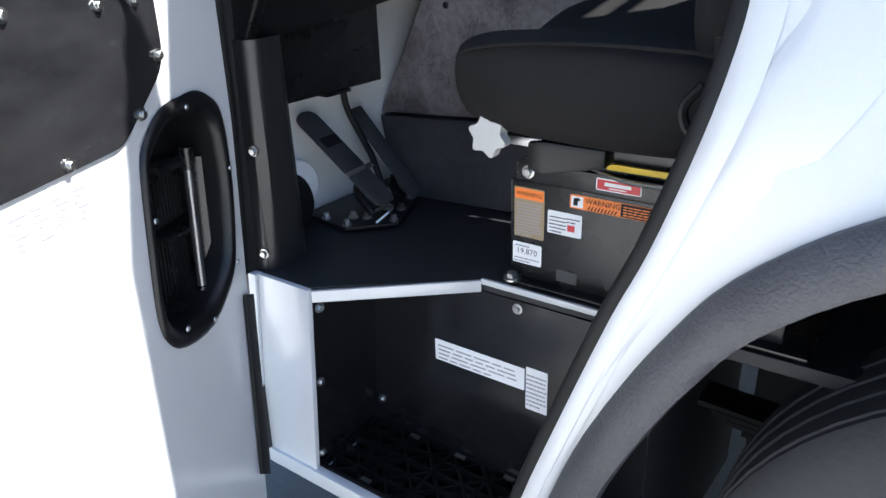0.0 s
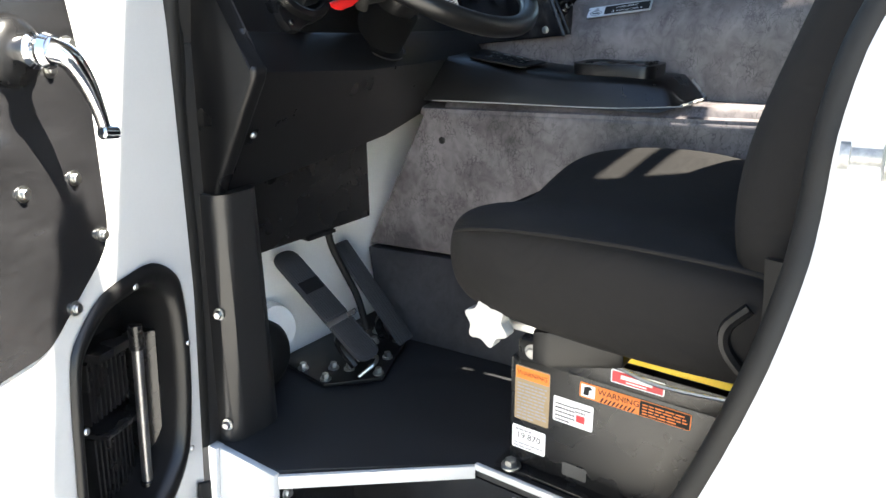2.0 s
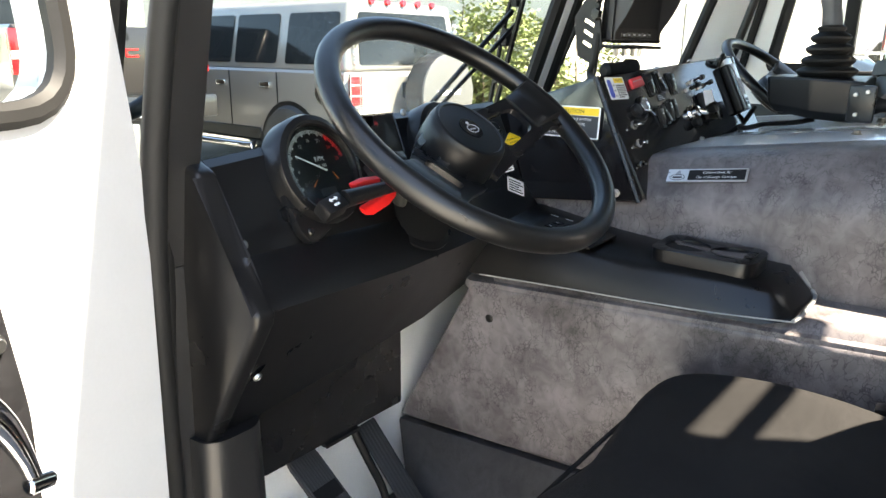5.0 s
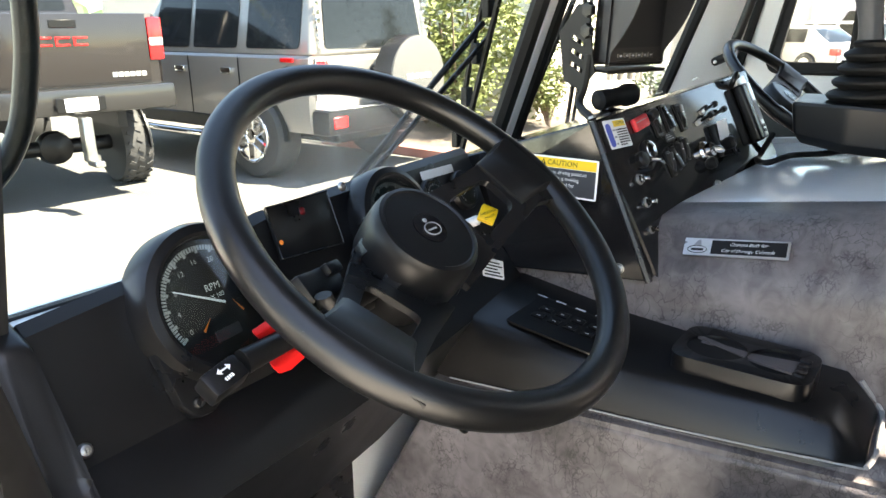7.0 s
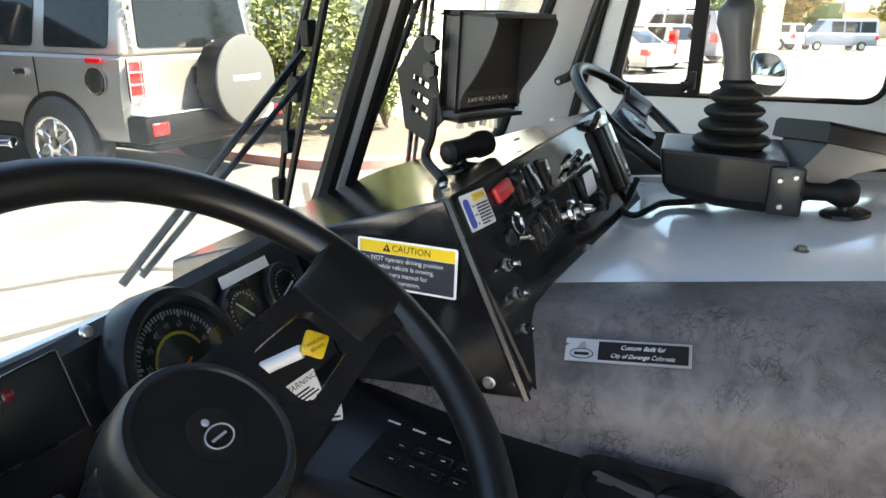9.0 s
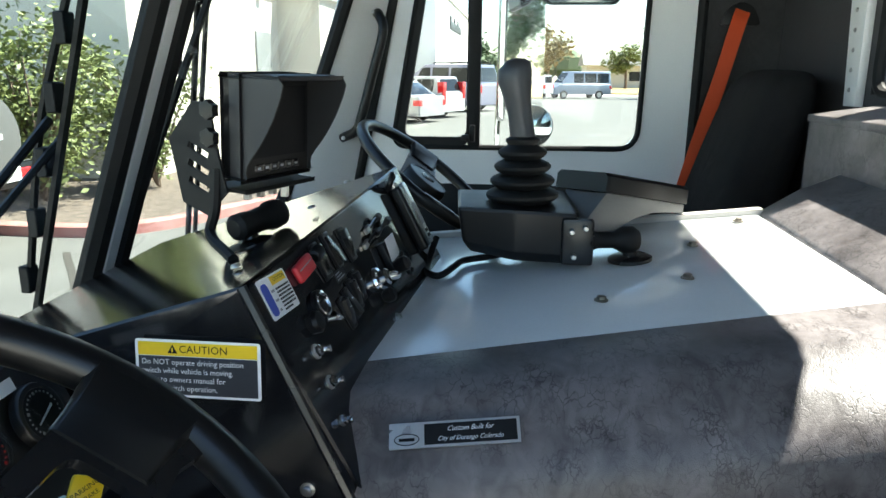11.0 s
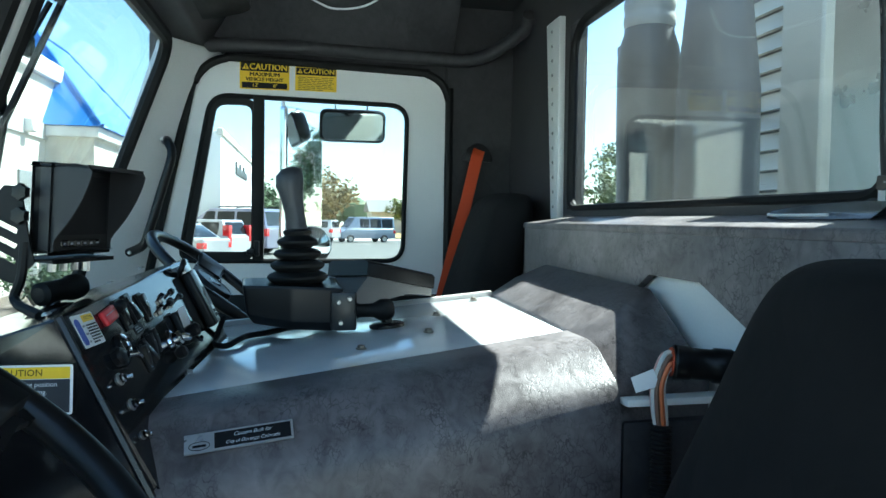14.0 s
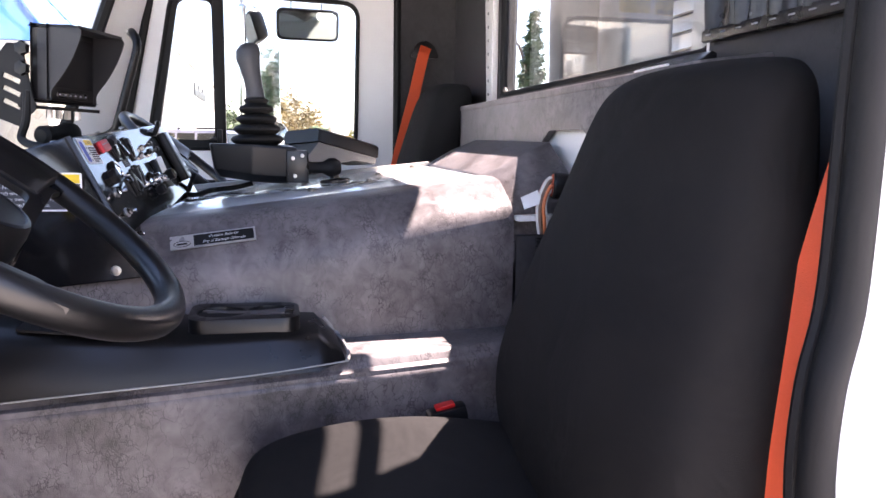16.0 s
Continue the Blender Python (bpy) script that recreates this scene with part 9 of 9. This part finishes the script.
for k in range(3):
    u, v = 0.318 + k * 0.030, 0.058 + (k % 2) * 0.014
    part("pivot", box(B(), (-0.010, -0.004, 0), (0.010, 0.004, 0.006), 0.001, 1, lie(u, v, H0, 8)), STEEL, lv)
    part("lever", tube(B(), [PF(u + 0.002, v, 0.006), PF(u + 0.022, v + 0.003, 0.010), PF(u + 0.040, v + 0.004, 0.011)], [0.003, 0.0028, 0.004], 10, 4), BLACK_SATIN if k != 1 else CHROME, lv)
    part("tip", lathe(B(), [(0.003, -0.007), (0.0055, -0.005), (0.0055, 0.005), (0.003, 0.008)], PF(u + 0.042, v + 0.004, 0.011), PM.to_3x3() @ V((1, 0.1, 0)), 12), BLACK, lv)
# handset hanging on the panel's end
hs = thing("radio_handset", PF(0.53, 0.03), "black and silver radio handset hung on a bracket", "radio handset")
m = lie(0.538, 0.040, 0.0, -3) @ Matrix.Scale(0.8, 4)
part("cradle", box(B(), (-0.03, 0.062, 0.002), (0.03, 0.085, 0.018), 0.003, 2, m), SILVER_S, hs, "bright metal hanger")
part("hook", tube(B(), [m @ V((-0.042, 0.066, 0.004)), m @ V((-0.048, 0.078, 0.02)), m @ V((-0.036, 0.090, 0.026)), m @ V((-0.022, 0.084, 0.02))], 0.005, 10, 4), BLACK, hs)
part("shell", box(B(), (-0.034, -0.075, 0.003), (-0.004, 0.064, 0.026), 0.006, 3, m), BLACK, hs)
part("front", box(B(), (-0.003, -0.072, 0.003), (0.028, 0.066, 0.025), 0.005, 3, m), SILVER_S, hs, "silver front half")
part("screen", plate(B(), m, 0.002, -0.028, 0.023, 0.020, 0.0254, 0.0005), GREY_S, hs)
for k in range(4):
    part("key", box(B(), (0.002 + (k % 2) * 0.011, -0.058 + (k // 2) * 0.011, 0.025), (0.010 + (k % 2) * 0.011, -0.050 + (k // 2) * 0.011, 0.0268), 0.001, 1, m), BLACK, hs)
for u, v in ((0.118, -0.075), (0.50, -0.055), (0.30, -0.048), (0.575, -0.07)):
    part("screw", bolt(B(), PF(u, v, H0), PNN, 0.0045, 0.005, 10), STEEL, box_p)
for x, y in ((1.85, 1.01), (2.10, 1.0), (2.25, 0.985)):
    z = 1.757 + (x - 1.752) * 0.057 - (y - 0.966) * 0.33
    part("screw", screw(B(), (x, y, z), (0, 0.31, 0.95), 0.006, 0.004), STEEL, box_p)
part("screw", bolt(B(), (1.738, 0.906, 1.561), (-1, 0, 0), 0.005, 0.005, 10), STEEL, box_p)


# ---- printed labels ----
def sign(name, m, x0, y0, x1, y1, label, base, parent=None, r=0.003, inset=0.0):
    """A thin printed label; further layers go on top of it."""
    t = thing(name, m.translation, label, "label") if parent is None else parent
    return t, part("sheet", plate(B(), m, x0, y0, x1, y1, 0, 0.0005, r), base, t)


def band(parent, m, x0, y0, x1, y1, colour, h=0.0006, name="field"):
    return part(name, plate(B(), m, x0, y0, x1, y1, h, 0.0003), colour, parent)


def bars(parent, m, x0, y0, x1, y1, n, colour, fill=0.5, h=0.001, seed=3):
    """Lines of print too small to read."""
    rnd = random.Random(seed)
    bm = B()
    step = (y1 - y0) / n
    for k in range(n):
        x = x0
        while x < x1 - (x1 - x0) * 0.06:
            w = (x1 - x0) * rnd.uniform(0.08, 0.22)
            e = min(x + w, x1)
            plate(bm, m, x, y0 + k * step, e, y0 + (k + fill) * step, h, 0.0002)
            x = e + (x1 - x0) * 0.03
            if k == 0 and x > x0 + (x1 - x0) * 0.6:
                break
    return part("print", bm, colour, parent)


def text(parent, m, words, size, x, y, colour, align="CENTER", h=0.0012, narrow=1.0, shear=0.0, bold=0.0):
    bm = letters(B(), words, size, m @ Matrix.Translation((x, y, h)), align, 0.0, narrow, shear)
    if bold:
        for k, d in enumerate((-1, 1)):
            letters(bm, words, size, m @ Matrix.Translation((x + d * size * bold, y + d * size * bold * 0.4, h + 0.00012 * (k + 1))), align, 0.0, narrow, shear)
    return part("lettering", bm, colour, parent)


def triangle(parent, m, x, y, s, colour, mark, h=0.0011):
    part("sign_mark", slab(B(), [m @ V((x - s, y - s * 0.8, h)), m @ V((x + s, y - s * 0.8, h)), m @ V((x, y + s, h))], m.to_3x3() @ V((0, 0, 0.0002))), colour, parent)
    part("lettering", plate(B(), m, x - s * 0.14, y - s * 0.5, x + s * 0.14, y + s * 0.35, h + 0.0004, 0.0002), mark, parent)


# caution label on the panel's side
m = basis((1.7415, 1.008, 1.678), (0, -1, 0), (0.08, 0, 1))
t, s = sign("caution_label", m, -0.061, -0.028, 0.061, 0.028, "white-edged caution label with a yellow header and slate body", WHITE_S)
band(t, m, -0.058, 0.0125, 0.058, 0.0255, YELLOW_S)
band(t, m, -0.058, -0.0255, 0.058, 0.0118, NAVY_S)
triangle(t, m, -0.024, 0.0188, 0.0048, BLACK_S, YELLOW_S)
text(t, m, "CAUTION", 0.0105, 0.006, 0.019, BLACK_S)
for k, w in enumerate(("Do NOT operate driving position", "switch while vehicle is moving.", "Refer to owners manual for", "proper switch operation.")):
    text(t, m, w, 0.0078, -0.055, 0.0062 - k * 0.0085, WHITE_S, "LEFT", narrow=0.93)
# small label on the face
m = basis(PF(0.058, 0.088, 0.0026), PM.to_3x3() @ V((0.98, -0.08, 0)), PM.to_3x3() @ V((0.02, 1, 0)))
t, s = sign("caution_label", m, -0.030, -0.021, 0.030, 0.021, "small white label with a yellow caution header and blue bar", WHITE_S)
band(t, m, -0.004, 0.010, 0.027, 0.019, YELLOW_S)
text(t, m, "CAUTION", 0.0058, 0.013, 0.0146, BLACK_S, narrow=0.9)
part("blue_bar", plate(B(), m, -0.027, -0.018, -0.014, 0.016, 0.0006, 0.0003, 0.006), BLUE_S, t)
bars(t, m, -0.002, -0.018, 0.027, 0.008, 7, BLACK_S, 0.55, seed=5)
bars(t, m, -0.012, -0.016, -0.005, 0.014, 3, GREY_S, 0.25, seed=6)
# nameplate on the tunnel
m = basis(V((1.794, 0.770, 1.598)) + V((-0.71, 0, 0.70)) * 0.0045, (0.03, -1, 0.12), (0.70, 0, 0.71))
t = thing("nameplate", m.translation, "silver nameplate with a black lettered field on the tunnel", "nameplate")
part("plate", plate(B(), m, -0.066, -0.013, 0.066, 0.013, -0.002, 0.0028, 0.001), SILVER_S, t)
band(t, m, -0.030, -0.0105, 0.063, 0.0105, BLACK_S, 0.0009)
text(t, m, "Custom Built for", 0.0074, 0.016, 0.0045, WHITE_S, h=0.0018, shear=0.45, narrow=0.92)
text(t, m, "City of Durango Colorado", 0.0068, 0.016, -0.0052, WHITE_S, h=0.0018, shear=0.45, narrow=0.9)
oval = [m @ V((-0.048 + 0.0125 * math.cos(a), -0.0042 + 0.0056 * math.sin(a), 0.001)) for a in np.linspace(0, 2 * math.pi, 28, endpoint=False)]
part("logo_ring", tube(B(), oval, 0.0005, 6, 0, closed=True), BLACK_S, t, "plain dark oval of a logo")
part("logo_bar", plate(B(), m, -0.056, -0.0060, -0.040, -0.0028, 0.0009, 0.0003), BLACK_S, t, "plain dark bar of a logo")
part("logo_mark", slab(B(), [m @ V(q) for q in ((-0.053, 0.0022, 0.0009), (-0.043, 0.0022, 0.0009), (-0.044, 0.006, 0.0009), (-0.0445, 0.0095, 0.0009), (-0.0475, 0.0098, 0.0009), (-0.051, 0.006, 0.0009))], m.to_3x3() @ V((0, 0, 0.0004))), GREY_S, t, "plain dark logo shape")
# two notices above the passenger window
m = basis((3.2985, 0.832, 2.3395), (0, -1, 0), (0, 0, 1))
t, s = sign("height_notice", m, -0.079, -0.0445, 0.079, 0.0445, "yellow vehicle height caution label above the passenger window", YELLOW_S)
band(t, m, -0.076, 0.014, 0.076, 0.042, BLACK_S)
text(t, m, "CAUTION", 0.029, 0.012, 0.028, YELLOW_S, narrow=0.92, bold=0.03)
triangle(t, m, -0.060, 0.028, 0.011, YELLOW_S, BLACK_S)
text(t, m, "MAXIMUM", 0.018, 0, 0.0035, BLACK_S, narrow=1.15, bold=0.045)
text(t, m, "VEHICLE HEIGHT", 0.016, 0, -0.0125, BLACK_S, narrow=0.98, bold=0.045)
band(t, m, -0.072, -0.041, 0.072, -0.022, BLACK_S)
text(t, m, "12'", 0.016, -0.030, -0.0315, YELLOW_S, bold=0.02)
text(t, m, "8\"", 0.016, 0.034, -0.0315, YELLOW_S, bold=0.02)
m = basis((3.2985, 0.6665, 2.3365), (0, -1, 0), (0, 0, 1))
t, s = sign("caution_notice", m, -0.0675, -0.0395, 0.0675, 0.0395, "yellow caution label with lines too small to read", YELLOW_S)
band(t, m, -0.0645, 0.013, 0.0645, 0.0365, BLACK_S)
text(t, m, "CAUTION", 0.0225, 0.010, 0.0248, YELLOW_S, bold=0.03)
triangle(t, m, -0.052, 0.0248, 0.0085, YELLOW_S, BLACK_S)
bars(t, m, -0.058, -0.036, 0.058, 0.010, 8, mat("sticker_brown_print", (0.12, 0.09, 0.02), 0.5, bump=0), 0.35, seed=8)
# labels on the seat pedestal
m = basis((PX - 0.0006, 0.6455, 1.025), (0, -1, 0), (0, 0, 1))
t, s = sign("warning_label", m, -0.0305, -0.048, 0.0305, 0.048, "faded orange warning label on the seat pedestal", mat("sticker_faded_tan", (0.30, 0.22, 0.13), 0.45, vary=0.12, bump=0))
band(t, m, -0.029, 0.026, 0.029, 0.046, ORANGE_S)
text(t, m, "WARNING", 0.0115, 0, 0.036, BLACK_S, narrow=0.95)
bars(t, m, -0.026, -0.044, 0.026, 0.022, 11, GREY_S, 0.45, seed=11)
m = basis((PX - 0.0006, 0.4835, 1.0645), (0, -1, 0), (0, 0, 1))
t, s = sign("warning_label", m, -0.0825, -0.0125, 0.0825, 0.0125, "long orange and black warning strip on the seat pedestal", ORANGE_S)
for k in range(9):
    part("hatch", slab(B(), [m @ V((-0.05 + k * 0.006, -0.0115, 0.0006)), m @ V((-0.0475 + k * 0.006, -0.0115, 0.0006)), m @ V((-0.0435 + k * 0.006, -0.004, 0.0006)), m @ V((-0.046 + k * 0.006, -0.004, 0.0006))], m.to_3x3() @ V((0, 0, 0.0003))), BLACK_S, t)
text(t, m, "WARNING", 0.013, -0.022, 0.004, BLACK_S)
band(t, m, -0.080, -0.010, -0.058, 0.010, WHITE_S)
part("pictogram", slab(B(), [m @ V(q) for q in ((-0.076, -0.007, 0.001), (-0.068, -0.007, 0.001), (-0.067, 0.002, 0.001), (-0.062, 0.004, 0.001), (-0.066, 0.008, 0.001), (-0.075, 0.006, 0.001))], m.to_3x3() @ V((0, 0, 0.0003))), BLACK_S, t)
band(t, m, 0.010, -0.0115, 0.081, 0.0115, BLACK_S)
bars(t, m, 0.014, -0.009, 0.078, 0.010, 4, ORANGE_S, 0.45, seed=13)
m = basis((PX - 0.0006, 0.575, 1.0185), (0, -1, 0), (0, 0, 1))
t, s = sign("rating_label", m, -0.033, -0.0215, 0.033, 0.0215, "white rating label with a red square and small print", WHITE_S)
band(t, m, 0.006, -0.012, 0.020, 0.0, RED_S)
bars(t, m, -0.029, -0.018, 0.003, 0.016, 5, BLACK_S, 0.3, seed=14)
bars(t, m, 0.004, 0.004, 0.029, 0.017, 2, BLACK_S, 0.3, seed=15)
m = basis((PX - 0.0006, 0.649, 0.944), (0, -1, 0), (0, 0, 1))
t, s = sign("load_label", m, -0.030, -0.021, 0.030, 0.021, "white label with a large printed figure", WHITE_S)
text(t, m, "19,870", 0.016, 0, 0.004, BLACK_S)
bars(t, m, -0.026, -0.018, 0.026, -0.006, 2, GREY_S, 0.45, seed=17)
bars(t, m, -0.024, 0.013, 0.024, 0.019, 1, GREY_S, 0.5, seed=18)
m = basis((PX - 0.0066, 0.478, 1.1055), (0, -1, 0), (0, 0, 1))
t, s = sign("maker_label", m, -0.039, -0.0105, 0.039, 0.0105, "red maker label with a plain white mark", WHITE_S)
band(t, m, -0.037, -0.0085, 0.037, 0.0085, RED_S)
band(t, m, -0.024, -0.0015, 0.022, 0.0045, WHITE_S, 0.001, "mark")
band(t, m, -0.016, -0.006, 0.014, -0.004, WHITE_S, 0.001, "mark")
m = basis((PX - 0.0006, 0.5675, 0.9165), (0, -1, 0), (0, 0, 1))
t, s = sign("mesh_patch", m, -0.0205, -0.0115, 0.0205, 0.0115, "dark woven patch on the seat pedestal", mat("dark_mesh", (0.05, 0.05, 0.05), 0.6, vary=0.5, fine=900, bump=0.4))
# labels on the step riser
for y0, y1, z0, z1, n, lab in ((0.845, 0.63, 0.668, 0.718, 4, "long white label of small print on the riser"), (0.627, 0.58, 0.628, 0.725, 8, "upright white label of small print on the riser")):
    w, h = (y0 - y1) / 2, (z1 - z0) / 2
    m = basis((1.2059, (y0 + y1) / 2, (z0 + z1) / 2), (0, -1, 0), (0, 0, 1))
    t, s = sign("riser_label", m, -w, -h, w, h, lab, WHITE_S)
    bars(t, m, -w * 0.92, -h * 0.8, w * 0.92, h * 0.8, n, GREY_S, 0.35, seed=n)
# folded strap end on the rear ledge
rl = thing("folded_strap", (1.70, 0.02, 1.893), "flat folded glossy black strap with a pale edge on the ledge", "strap")
part("fold", loft(B(), [[(x, y0, 1.8935 - (y0 + 0.018) * 0.136), (x, (y0 + y1) / 2, 1.8935 + t), (x, y1, 1.8935 - (y1 + 0.018) * 0.136), (x, (y0 + y1) / 2, 1.8925 - (y0 + y1) * 0.068)] for x, y0, y1, t in ((1.60, -0.012, 0.05, 0.012), (1.66, -0.01, 0.055, 0.013), (1.72, 0.0, 0.055, 0.010), (1.77, 0.015, 0.05, 0.006), (1.80, 0.028, 0.042, 0.002))]), BLACK_GLOSS, rl, angle=60)
part("edge", tube(B(), [(1.66, 0.057, 1.889), (1.74, 0.055, 1.889), (1.79, 0.045, 1.890), (1.803, 0.033, 1.8915)], 0.0022, 6, 4), WHITE_S, rl, "pale edge")
